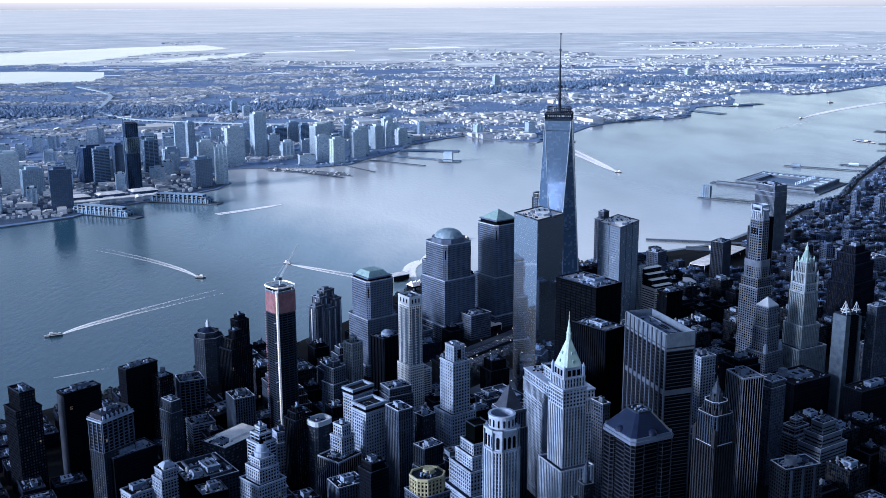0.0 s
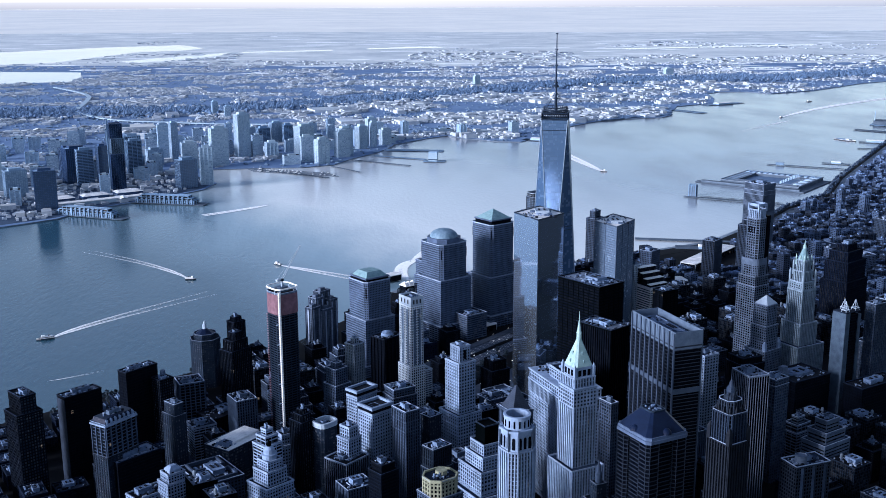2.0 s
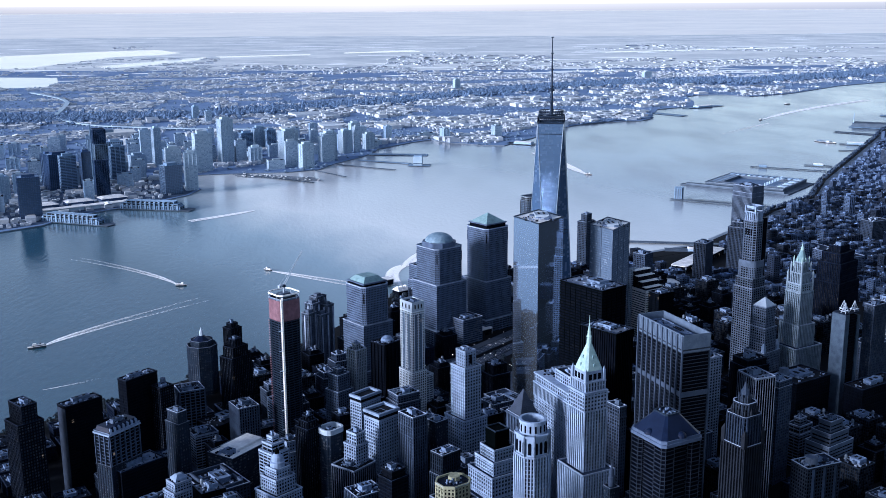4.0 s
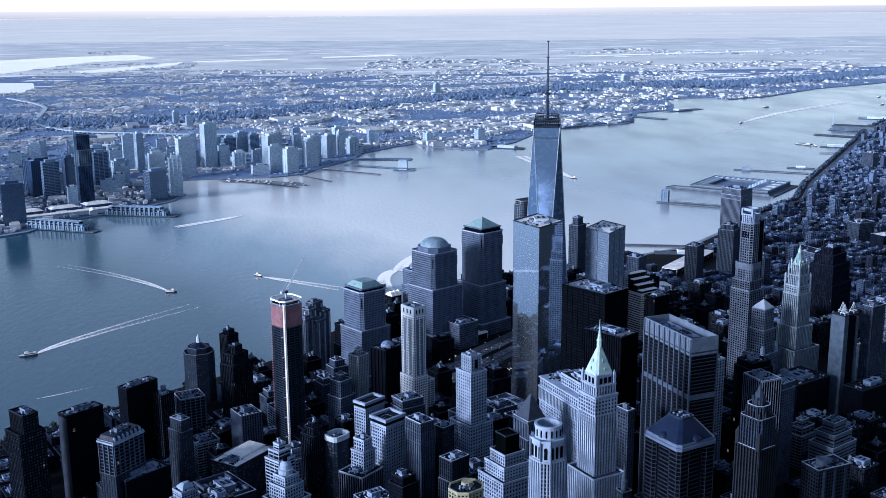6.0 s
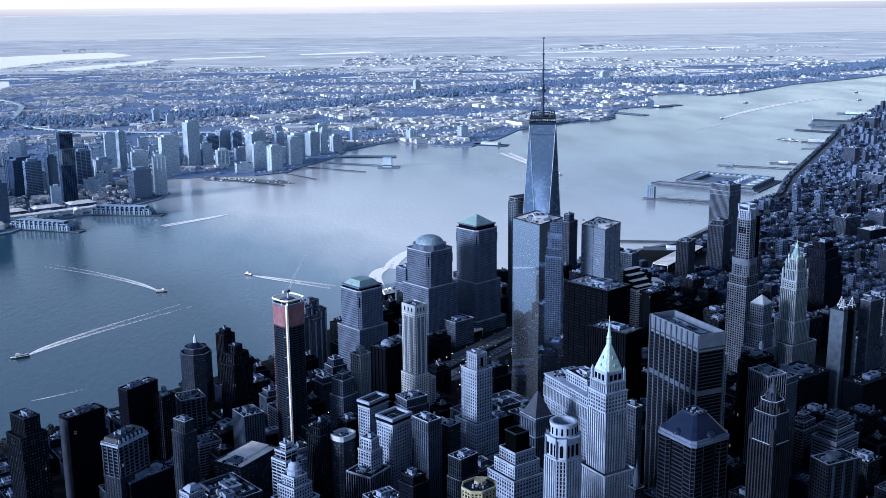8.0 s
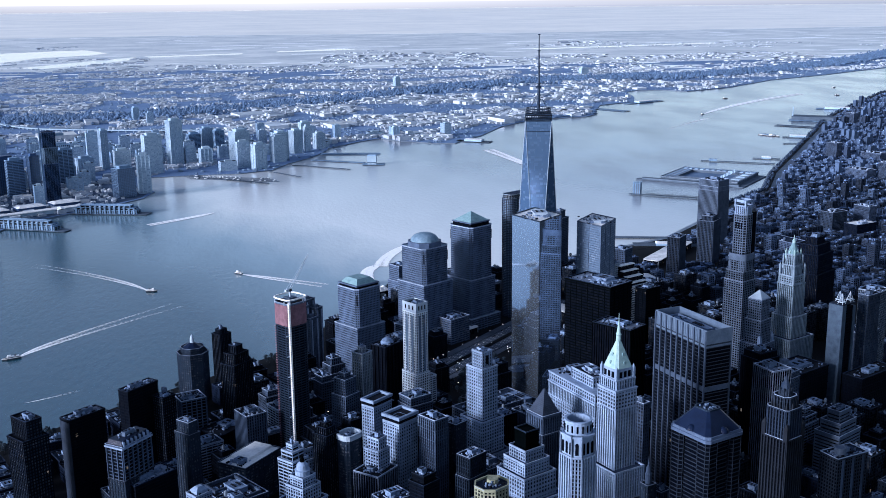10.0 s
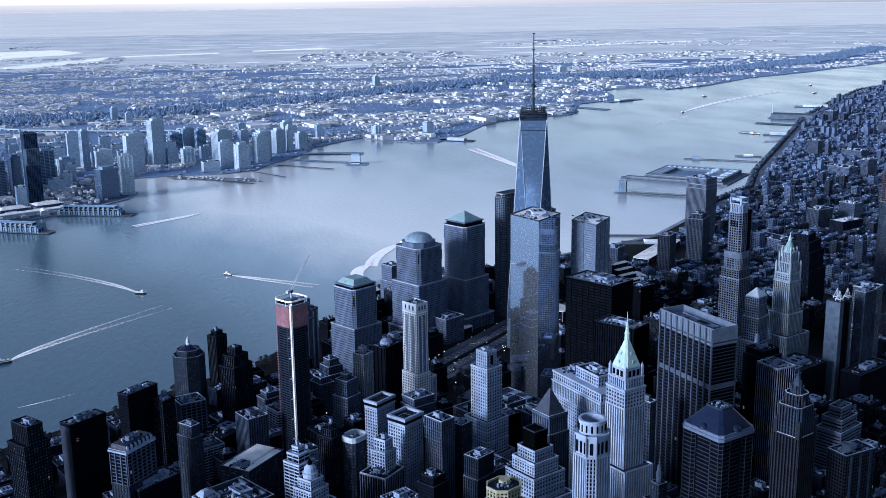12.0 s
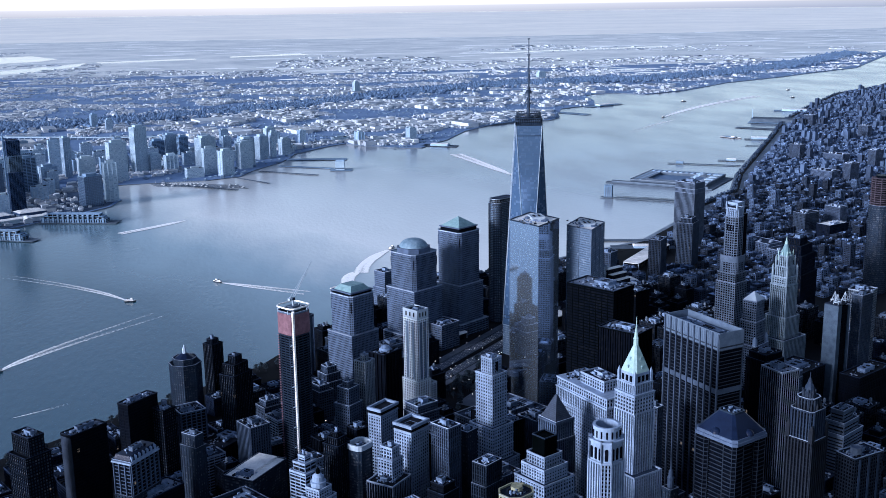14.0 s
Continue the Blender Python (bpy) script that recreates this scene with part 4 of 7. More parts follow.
def column_slab():
    """A long slab with proud columns on its broad sides and bands on its ends."""
    w, d, h = 34, 92, 248
    x, y = corner_pose(241.5, 1087.5, 18.5, w, d)
    root = thing("office_tower", "steel and glass slab tower with tall outside columns", "skyscraper", x, y, 0, 18.5)
    TAKEN.append((x, y, 50))
    wall, glass = Shape(), Shape()
    facade(wall, glass, rect(w, d), 0, h - 16, "thin_bands")
    part("wall", wall, banding, root, kind="stuff")
    part("window_glass", glass, window_black, root, kind="stuff")
    for sx in (-1, 1):
        for i in range(10):
            yy = -d / 2 + 0.9 + (d - 1.8) * i / 9
            part("column", Shape().box(sx * (w / 2 + 0.6) - 0.9, sx * (w / 2 + 0.6) + 0.9, yy - 0.8, yy + 0.8, 0, h), column_metal, root)
    top = rect(w, d)
    part("louvre_storey", Shape().ring(grown(top, 0.15), grown(top, -0.8), h - 19, h + 1), louvre_metal, root, "pale ribbed metal top storey")
    ribs = Shape()
    for i in range(31):
        yy = -d / 2 + d * i / 30
        for sx in (-1, 1):
            ribs.box(sx * (w / 2 + 0.3) - 0.2, sx * (w / 2 + 0.3) + 0.2, yy - 0.18, yy + 0.18, h - 16, h)
    part("louvre_ribs", ribs, louvre_metal, root, kind="stuff")
    part("sky_storey", Shape().ring(grown(top, 0.12), grown(top, -0.5), 178, 184), column_metal, root)
    part("roof", Shape().prism(grown(top, -0.9), h - 9, h - 8), roof_dark, root)
    roof_gear(root, grown(top, -5), h - 8, random.Random(8), 30, machine)
    roof_gear(root, grown(top, -3), h - 8, random.Random(18), 0, machine, False)
    part("window_lane", Shape().ring(grown(top, -7), grown(top, -7.5), h - 8, h - 5), machine, root)


column_slab()


def wide_stone_block():
    w, d, h = 46, 96, 160
    x, y = corner_pose(134, 1145, 21, w, d)
    root = thing("stone_block", "massive pale stone office block with a heavy cornice", "skyscraper", x, y, 0, 21)
    TAKEN.append((x, y, 50))
    tier(root, rect(w, d), 0, 130, "solid", white_stone, window_dark)
    tier(root, rect(w + 0.6, d + 0.6), 130, 146, "ribs", white_stone, window_dark)
    part("cornice", Shape().prism(rect(w + 2.4, d + 2.4), 146, 148), white_stone, root)
    tier(root, rect(w - 1, d - 1), 148, 158, "masonry", white_stone, window_dark)
    part("cornice", Shape().prism(rect(w + 1.4, d + 1.4), 158, 159.4), white_stone, root)
    tier(root, rect(26, 44, 0, -8), 159.4, 172, "masonry", white_stone, window_dark)
    roof_gear(root, rect(22, 38, 0, -8), 172, random.Random(3), 14, white_stone)
    roof_gear(root, rect(40, 22, 0, 32), 159.4, random.Random(5), 6)


wide_stone_block()


def stepped_pyramid_tower():
    root = stepped_tower("stone tower with a dark stepped pyramid roof", 76, 1152, 27, [(118, 30, 32), (140, 27, 29)], "piers", limestone, window_black)
    part("cornice", Shape().prism(rect(29, 31), 138, 140), limestone, root)
    for k in range(14):
        f0 = 23.5 - k * 1.62
        part("roof_step", Shape().prism(rect(f0, f0 + 1), 141 + k * 1.9, 142.9 + k * 1.9, True, False, rect(f0 - 1.1, f0 - 0.1)), lead_roof, root)


stepped_pyramid_tower()

root = stepped_tower("white limestone tower with narrow setbacks", 14, 1218, 35, [(70, 46, 50), (112, 36, 38), (176, 25, 27), (195, 16, 18)], "solid", white_stone, window_dark)
roof_gear(root, rect(12, 13), 195, random.Random(2), 3, white_stone)
part("loggia", Shape().box(-1.8, 1.8, -9.6, -8.6, 180, 191), window_black, root)
block("white limestone wing with stepped roof", -34, 1200, 35, 24, 22, [(96, 1, 1), (110, 0.7, 0.7)], "punched", white_stone, window_dark, roof_felt, 2)


def crown_tower():
    root = stepped_tower("pale stone apartment tower with a stepped bay-fronted top", 492, 1605, 32,
                         [(162, 33, 36), (177, 30, 33)], "wide_grid", pale_concrete, window_dark)
    tier(root, rounded(31, 33, 9), 177, 196, "wide_grid", pale_concrete, window_dark)
    part("bay_rim", Shape().ring(grown(rounded(31, 33, 9), 0.5), grown(rounded(31, 33, 9), -1.2), 196, 206), pale_concrete, root, "plain stone collar")
    tier(root, chamfered(22, 25, 4), 196, 268, "wide_grid", pale_concrete, window_dark)
    for k in range(3):
        part("sky_opening", Shape().box(-11.3, -10.8, -7 + 5 * k, -4.2 + 5 * k, 246, 256), window_black, root, "tall dark opening")
    tier(root, chamfered(20, 22, 4), 268, 282, "piers", white_stone, window_dark)
    for sx in (-1, 1):
        for sy in (-1, 1):
            part("corner_post", Shape().box(sx * 8.6 - 1.2, sx * 8.6 + 1.2, sy * 9.6 - 1.2, sy * 9.6 + 1.2, 280, 292), white_stone, root)
    part("top_frame", Shape().ring(chamfered(19.5, 21.5, 4), chamfered(17, 19, 3.4), 288, 292), white_stone, root)
    part("dark_slab", Shape().box(11.6, 18, -12, 12, 0, 272), window_black, root)
    part("slab_edge", Shape().box(17.6, 18.3, -12.4, -11.4, 0, 272), pale_concrete, root)


crown_tower()


def gothic_tower():
    root = stepped_tower("cream terracotta tower with green copper pinnacled roof", 537, 1516, 28,
                         [(95, 56, 50), (128, 36, 36)], "piers", terracotta, window_dark)
    tier(root, rect(28, 28), 128, 177, "piers", terracotta, window_dark)
    part("ledge", Shape().prism(rect(29.6, 29.6), 177, 179), terracotta, root)
    tier(root, rect(26, 26), 179, 190, "masonry", terracotta, window_dark)
    tier(root, chamfered(22, 22, 3), 190, 206, "piers", terracotta, window_dark)
    tier(root, chamfered(18, 18, 4), 206, 222, "piers", terracotta, window_dark)
    part("crown_roof", Shape().prism(chamfered(16.5, 16.5, 4), 222, 240, True, False, chamfered(4.5, 4.5, 1.2)), copper_green, root, "green copper roof")
    part("lantern", Shape().lathe(0, 0, [(2.4, 240), (2.2, 244), (1.0, 246), (0.25, 252)], 8), copper_pale, root)
    for sx in (-1, 1):
        for sy in (-1, 1):
            for off, z0, z1, r in ((12.6, 177, 205, 1.7), (9.8, 200, 219, 1.4), (7.6, 215, 227, 1.0)):
                px, py = sx * off, sy * off
                part("pinnacle", Shape().prism(ngon(px, py, r, 8), z0, z1).cone(ngon(px, py, r * 1.15, 8), z1, (px, py, z1 + 5)), terracotta if z0 < 210 else copper_pale, root)
    for k in range(4):
        px, py = ngon(0, 0, 7.4, 4)[k]
        part("dormer", Shape().prism(rect(2, 2, px, py), 222, 227).cone(rect(2.4, 2.4, px, py), 227, (px, py, 230)), copper_pale, root)


gothic_tower()


def spired_brick_tower():
    root = stepped_tower("slim stepped brick tower with a pointed crown", 248, 904, 30,
                         [(130, 30, 32), (206, 26, 27)], "piers", brick_pale, window_black)
    tier(root, chamfered(23, 24, 2.5), 206, 234, "piers", blue_brick, window_black)
    tier(root, chamfered(17.5, 18, 4), 234, 245, "piers", side_brick, window_black)
    for k in range(12):
        px, py = ngon(0, 0, 11.2, 12, 0.26)[k]
        part("pinnacle", Shape().prism(rect(1.7, 1.7, px, py), 226, 238).cone(rect(1.7, 1.7, px, py), 238, (px, py, 242)), brick_pale, root)
    for sx in (-1, 1):
        for sy in (-1, 1):
            part("corner_turret", Shape().prism(rect(4.2, 4.2, sx * 11.4, sy * 11.9), 206, 218).cone(rect(4.2, 4.2, sx * 11.4, sy * 11.9), 218, (sx * 11.4, sy * 11.9, 223)), brick_pale, root)
    part("crown_drum", Shape().lathe(0, 0, [(6.2, 243), (5.8, 249), (6.3, 249.6), (4.6, 251)], 8), side_brick, root)
    for k in range(8):
        px, py = ngon(0, 0, 5.7, 8, 0.39)[k]
        part("crown_fin", Shape().box(px - 0.5, px + 0.5, py - 0.5, py + 0.5, 243, 253), side_brick, root)
    part("crown", Shape().lathe(0, 0, [(4.6, 251), (3.9, 256), (2.6, 258), (1.7, 261), (0.5, 264), (0.2, 269)], 8), blue_brick, root)


spired_brick_tower()
block("dark slab tower with thin white upright fins", 339, 1129, 19, 27, 33, [(181, 1, 1)], "fine_ribs", fin_metal, window_black, roof_pale, 3)
block("pale gridded office slab behind the column tower", 326, 1268, 28, 24, 30, [(158, 1, 1)], "masonry", white_stone, window_dark, roof_felt, 4)
block("dark block with a stepped parapet", 352, 1197, 24, 34, 30, [(170, 1, 1), (178, 0.86, 0.86)], "fine_ribs", dark_brick, window_black, roof_dark, 3)
block("blind pale wall tower behind the dark block", 476, 1500, 33, 30, 14, [(86, 1, 1)], "mirror", pale_concrete, pale_concrete, roof_white, 1)
block("white-roofed office block with glass bays", 404, 1226, 33, 26, 24, [(132, 1, 1), (140, 0.96, 0.96)], "wide_grid", limestone, window_blue, roof_white, 3)
root = block("pale stone tower with a white pyramid roof", 472, 1472, 35, 23, 22, [(96, 1.7, 1.6), (132, 1.2, 1.2), (163, 1, 1)], "punched", pale_concrete, window_dark, roof_felt, 0)
part("pyramid_roof", Shape().cone(rect(23, 22), 165, (0, 0, 177)), white_metal, root, "white pyramid roof")
for sx in (-16, 16):
    part("turret", Shape().prism(rect(5, 5, sx, -14), 96, 106).cone(rect(5.6, 5.6, sx, -14), 106, (sx, -14, 112)), white_stone, root)
block("slim pale stone tower beside the green-roofed one", 176, 1096, 30, 10, 20, [(164, 1, 1)], "punched", limestone, window_dark, roof_felt, 1)


def stepped_white_tower():
    root = stepped_tower("stepped white stone tower with a black box on top", 36, 1052, 30,
                         [(92, 58, 56), (118, 44, 44), (132, 34, 34), (144, 26, 26)], "solid", white_stone, window_dark)
    part("black_box", Shape().prism(rect(19, 19), 144, 146).prism(rect(18, 18), 146, 163), black_steel, root, "plain black plant box")
    part("roof_well", Shape().ring(rect(18.6, 18.6), rect(17, 17), 163, 164.4), bronze_steel, root)


stepped_white_tower()


def tower_with_crane():
    x, y = -214, 1338
    root = thing("unfinished_tower", "dark tower under construction, red netting round its top, white hoist", "skyscraper", x, y, 0, 40)
    TAKEN.append((x, y, 32))
    poly = rounded(32, 32, 8, 3)
    tier(root, poly, 0, 205, "balcony", bronze_steel, window_black, roof_dark)
    tier(root, poly, 205, 232, "balcony", bare_concrete, window_dark, roof_dark)
    part("netting", Shape().ring(grown(poly, 0.7), grown(poly, 0.55), 204, 231), netting, root, "red safety netting")
    part("top_rim", Shape().ring(grown(poly, 1.2), grown(poly, 0.1), 237.5, 239.3), paint_white, root)
    for px, py in poly[::2]:
        part("rim_post", Shape().beam((px, py, 231), (px, py, 236), 0.8), white_metal, root)
    part("core", Shape().box(-6, 6, -6, 6, 232, 238), bare_concrete, root)
    hoist = Shape()
    for px, py in ((-13.9, -18.9), (-11.7, -18.9), (-11.7, -16.9), (-13.9, -16.9)):
        hoist.beam((px - 2, py + 2, 0), (px - 2, py + 2, 236), 0.4)
    for k in range(78):
        hoist.box(-15.7, -13.9, -16.9, -15.1, k * 3, k * 3 + 2.2)
    part("hoist_mast", hoist, paint_white, root, "white steel hoist mast")
    for k in range(7):
        part("hoist_tie", Shape().box(-20, -12, -15.4, -14.6, 30 + k * 27, 31 + k * 27), white_metal, root)
    edge = Shape()
    for k in range(62):
        edge.box(-18.1, -16.9, 9, 11, k * 3.3, k * 3.3 + 1.2)
    part("side_scaffold", edge, netting, root)

    crane = thing("tower_crane", "white luffing tower crane on the unfinished tower", "crane", x, y, 231, 40)
    part("mast", Shape().lathe(0, 0, [(1.4, 1), (1.4, 18)], 6), white_metal, crane)
    part("cab", Shape().box(-2.0, 2.0, -2.0, 2.0, 14, 17), bronze_steel, crane)
    jib = Shape()
    a, b = Vector((1, 0, 17)), Vector((24, -10, 60))
    for off in ((0.9, -0.9, 0), (-0.9, 0.9, 0), (0, 0, 1.8)):
        jib.beam(a + Vector(off), b + Vector(off) * 0.4, 0.5)
    for k in range(16):
        p, q = a.lerp(b, k / 16), a.lerp(b, (k + 1) / 16)
        jib.beam(p + Vector((0.9, -0.9, 0)), q + Vector((-0.9, 0.9, 0)), 0.35)
        jib.beam(p + Vector((0, 0, 1.8)), q + Vector((0.9, -0.9, 0)), 0.35)
    part("jib", jib, white_metal, crane, "white lattice jib")
    part("counter_jib", Shape().beam((0, 0, 17), (-9, -5, 19), 1.6).box(-11, -7, -7, -3, 16, 19), white_metal, crane)
    part("pendant", Shape().beam((-9, -5, 20), (20, -8, 54), 0.25), white_metal, crane)


tower_with_crane()


def slim_hotel():
    root = thing("hotel_tower", "slim white hotel tower with blue glass strips", "skyscraper", *corner_pose(-47, 1416, 36, 21, 28), 0, 36)
    TAKEN.append((-47, 1440, 24))
    tier(root, rect(24, 32), 0, 96, "hotel", white_frame, window_dark)
    tier(root, rect(21, 28), 96, 184, "hotel", white_frame, window_dark)
    for k in (-1, 1):
        part("glass_strip", Shape().box(k * 4.2 - 1.7, k * 4.2 + 1.7, -14.35, -13.9, 98, 180), office_glass, root, "tall blue glass strip")
        part("glass_strip", Shape().box(-10.85, -10.4, k * 5.6 - 2.2, k * 5.6 + 2.2, 98, 180), office_glass, root, "tall blue glass strip")
    part("top_screen", Shape().ring(rect(21.4, 28.4), rect(20, 27), 184, 198), white_metal, root)
    for sx, sy in ((-1, 0), (0, -1)):
        for k in (-1, 0, 1):
            px, py = (sx * 10.8, k * 7.5) if sx else (k * 5.5, sy * 14.3)
            part("screen_opening", Shape().box(px - (0.15 if sx else 1.0), px + (0.15 if sx else 1.0), py - (1.2 if sx else 0.15), py + (1.2 if sx else 0.15), 188, 194), window_black, root)
    part("screen_roof", Shape().prism(rect(20, 27), 194, 195), roof_felt, root)
    roof_gear(root, rect(15, 20), 195, random.Random(9), 8)
    part("wing", Shape().box(12, 26, -12, 12, 0, 84), window_blue, root)
    w, g = Shape(), Shape()
    facade(w, g, rect(15, 25, 19.5, 0), 0, 86, "balcony")
    part("wing_wall", w, white_metal, root)


slim_hotel()

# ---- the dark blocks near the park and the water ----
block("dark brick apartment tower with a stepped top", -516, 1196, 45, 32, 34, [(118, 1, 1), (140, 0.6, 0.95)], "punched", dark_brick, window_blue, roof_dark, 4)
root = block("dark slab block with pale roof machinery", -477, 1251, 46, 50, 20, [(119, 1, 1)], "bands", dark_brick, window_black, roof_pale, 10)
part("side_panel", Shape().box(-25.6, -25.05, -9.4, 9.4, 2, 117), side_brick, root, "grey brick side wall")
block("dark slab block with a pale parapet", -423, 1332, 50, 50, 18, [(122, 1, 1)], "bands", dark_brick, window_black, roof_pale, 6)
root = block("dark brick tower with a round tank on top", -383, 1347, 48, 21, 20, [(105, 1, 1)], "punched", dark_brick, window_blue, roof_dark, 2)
part("water_tank", Shape().lathe(3, 2, [(3.6, 105), (3.6, 114), (3.2, 115)], 14), machine, root)
block("dark tower with pale upright fins", -364, 1377, 25, 34, 32, [(88, 1, 1)], "columns", limestone, window_black, roof_felt, 6)


def mansard_palace():
    root = thing("stone_block", "classical stone block with tall columns and a white balustrade", "office building", *corner_pose(-398, 1150, 56, 46, 25), 0, 56)
    TAKEN.append((-400, 1180, 36))
    tier(root, rect(46, 25), 0, 84, "masonry", grey_stone, window_blue)
    tier(root, rect(45, 24), 84, 122, "columns", limestone, window_black)
    part("cornice", Shape().prism(rect(48, 27), 122, 124), white_stone, root)
    part("attic", Shape().prism(rect(44, 23), 124, 131, True, False, rect(41, 19)), slate, root)
    bal = Shape()
    bal.ring(rect(47, 26), rect(46, 25), 125.4, 126)
    for k in range(29):
        bal.box(-23 + k * 1.6 - 0.3, -23 + k * 1.6 + 0.3, -13, -12.5, 124, 125.4)
    part("balustrade", bal, white_stone, root)
    for k in range(7):
        px = -19 + 6.3 * k
        part("dormer", Shape().box(px - 1.3, px + 1.3, -12, -9, 124, 129).cone(rect(3, 3.4, px, -10.5), 129, (px, -10, 131)), white_stone, root)
    roof_gear(root, rect(30, 11), 131, random.Random(6), 6)


mansard_palace()
block("low dark block with a pale flat roof", -388, 1152, 46, 58, 30, [(76, 1, 1)], "bands", dark_brick, window_black, roof_pale, 8)


block("slim grey stone tower with paired windows", -334, 1218, 48, 16, 26, [(106, 1, 1), (120, 0.8, 0.8)], "masonry", grey_stone, window_blue, roof_felt, 2)
root = block("broad stone block with dark roof wells", -284, 1122, 36, 52, 66, [(60, 1, 1)], "masonry", limestone, window_dark, roof_dark, 10)
for k in (-1, 1):
    part("roof_court", Shape().ring(rect(40, 24, 0, 17 * k), rect(36, 20, 0, 17 * k), 60, 64), limestone, root, "raised stone rim of a roof court")
root = block("white stone block with a rounded gable", -314, 1084, 42, 26, 22, [(80, 1, 1), (90, 0.8, 0.8)], "punched", white_stone, window_dark, roof_dark, 2)
part("gable", Shape().prism(rect(14, 12), 90, 94).prism(rect(14.8, 12.8), 94, 98, True, False, rect(6, 5)), white_stone, root)
block("low white-edged block with a dark flat roof", -348, 1082, 45, 40, 24, [(64, 1, 1)], "masonry", white_stone, window_dark, roof_dark, 6)


def octagon_hotel():
    root = thing("apartment_tower", "octagonal dark brick apartment tower with a white lantern", "skyscraper", -376, 1614, 0, 20)
    TAKEN.append((-376, 1614, 32))
    tier(root, ngon(0, 0, 24, 8, radians(22.5)), 0, 80, "punched", grey_stone, window_blue)
    tier(root, ngon(0, 0, 18, 8, radians(22.5)), 80, 88, "punched", grey_stone, window_blue)
    part("cone_roof", Shape().lathe(0, 0, [(16, 88), (6, 94), (4.5, 95)], 8), slate, root)
    part("lantern", Shape().lathe(0, 0, [(3.2, 95), (3.2, 101), (2.0, 104), (0.3, 108)], 8), white_metal, root, "white lantern")


octagon_hotel()
block("dark apartment tower with a stepped crown", -295, 1399, 50, 36, 25, [(126, 1, 1), (140, 0.75, 0.8), (150, 0.35, 0.5)], "ribs", dark_brick, window_blue, roof_dark, 3)
block("low dark wing at the foot of the apartment tower", -312, 1350, 50, 60, 40, [(48, 1, 1)], "columns", dark_brick, window_black, roof_dark, 4)
block("slim dark brick tower by the water", -338, 1662, 45, 22, 20, [(88, 1, 1), (95, 0.6, 0.6)], "ribs", dark_brick, window_blue, roof_dark, 2)


def riverside_apartments():
    """Two pairs of slim slabs with white balcony strips, stepping down to the river."""
    root = thing("apartment_tower", "pale stepped apartment slabs with white balcony strips", "skyscraper", -205, 1735, 0, 50)
    TAKEN.append((-205, 1735, 36))
    for px, py, w, d, h in ((14, 8, 24, 16, 118), (-2, 6, 18, 18, 110), (-18, -2, 20, 16, 98), (4, -10, 22, 14, 92), (22, -6, 16, 14, 104)):
        tier(root, rect(w, d, px, py), 0, h, "ribs", pale_concrete, window_blue, roof_felt)
        part("roof_house", Shape().box(px - w * 0.25, px + w * 0.2, py - d * 0.2, py + d * 0.25, h, h + 5), pale_concrete, root)
        for q in (-0.32, 0.32):
            part("balcony_strip", Shape().box(px + w * q - 1.2, px + w * q + 1.2, py - d / 2 - 1.3, py - d / 2, 6, h - 3), coping, root, "white balcony strip")
        part("balcony_strip", Shape().box(px - w / 2 - 1.3, px - w / 2, py - 1.4, py + 1.4, 6, h - 3), coping, root, "white balcony strip")


riverside_apartments()
root = block("dark brown tower with a domed plant house", -87, 1472, 45, 38, 28, [(118, 1, 1)], "columns", dark_brick, window_black, roof_felt, 2)
part("domed_house", Shape().lathe(0, 0, [(9, 118), (9, 121), (6, 125), (2, 126.5)], 14), machine, root)
block("grey stone tower with small windows", -148, 1345, 45, 21, 20, [(96, 1.25, 1.25), (118, 1, 1), (125, 0.5, 0.5)], "punched", limestone, window_dark, roof_felt, 2)
block("slim blue-grey ribbed metal tower", -124, 1366, 45, 19, 18, [(146, 1, 1), (153, 0.4, 0.4)], "ribs", aluminium, window_blue, roof_felt, 3)
root = block("white block with a dark overhanging cornice", -115, 1264, 45, 34, 20, [(110, 1, 1)], "chequer", white_stone, window_dark, roof_dark, 0)
part("dark_band", Shape().prism(rect(32.98, 19.4), 111.8, 116), window_black, root, "dark recessed storey")
part("cornice", Shape().ring(rect(36.38, 21.8), rect(30.6, 17.2), 116, 119.5), white_stone, root, "broad white cornice")
part("roof_floor", Shape().prism(rect(31.28, 18), 116, 116.6), roof_dark, root)
root = block("white gridded office block with a dark roof well", -91, 1159, 42, 31, 26, [(129, 1, 1)], "chequer", white_stone, window_dark, roof_dark, 0)
part("dark_band", Shape().prism(rect(30.07, 25.22), 130.8, 135), window_black, root, "dark recessed storey")
part("cornice", Shape().ring(rect(33.17, 28.34), rect(27.9, 22.36), 135, 138.5), white_stone, root, "broad white cornice")
part("roof_floor", Shape().prism(rect(28.52, 23.4), 135, 135.6), roof_dark, root)
block("grey ribbed office tower of stone", -52, 1138, 36, 20, 27, [(140, 1, 1)], "ribs", limestone, window_dark, roof_felt, 5)
block("grey office block with shallow setback", -24, 1171, 40, 18, 16, [(120, 1, 1)], "punched", grey_stone, window_blue, roof_felt, 3)
block("pale block with a green copper roof edge", -69, 1264, 30, 34, 28, [(108, 1, 1), (118, 0.92, 0.92)], "punched", limestone, window_dark, copper_dark, 4)
block("dark brick tower with stepped top", -174, 1163, 45, 20, 22, [(118, 1, 1), (126, 0.7, 0.7), (131, 0.4, 0.4)], "ribs", dark_brick, window_blue, roof_dark, 3)


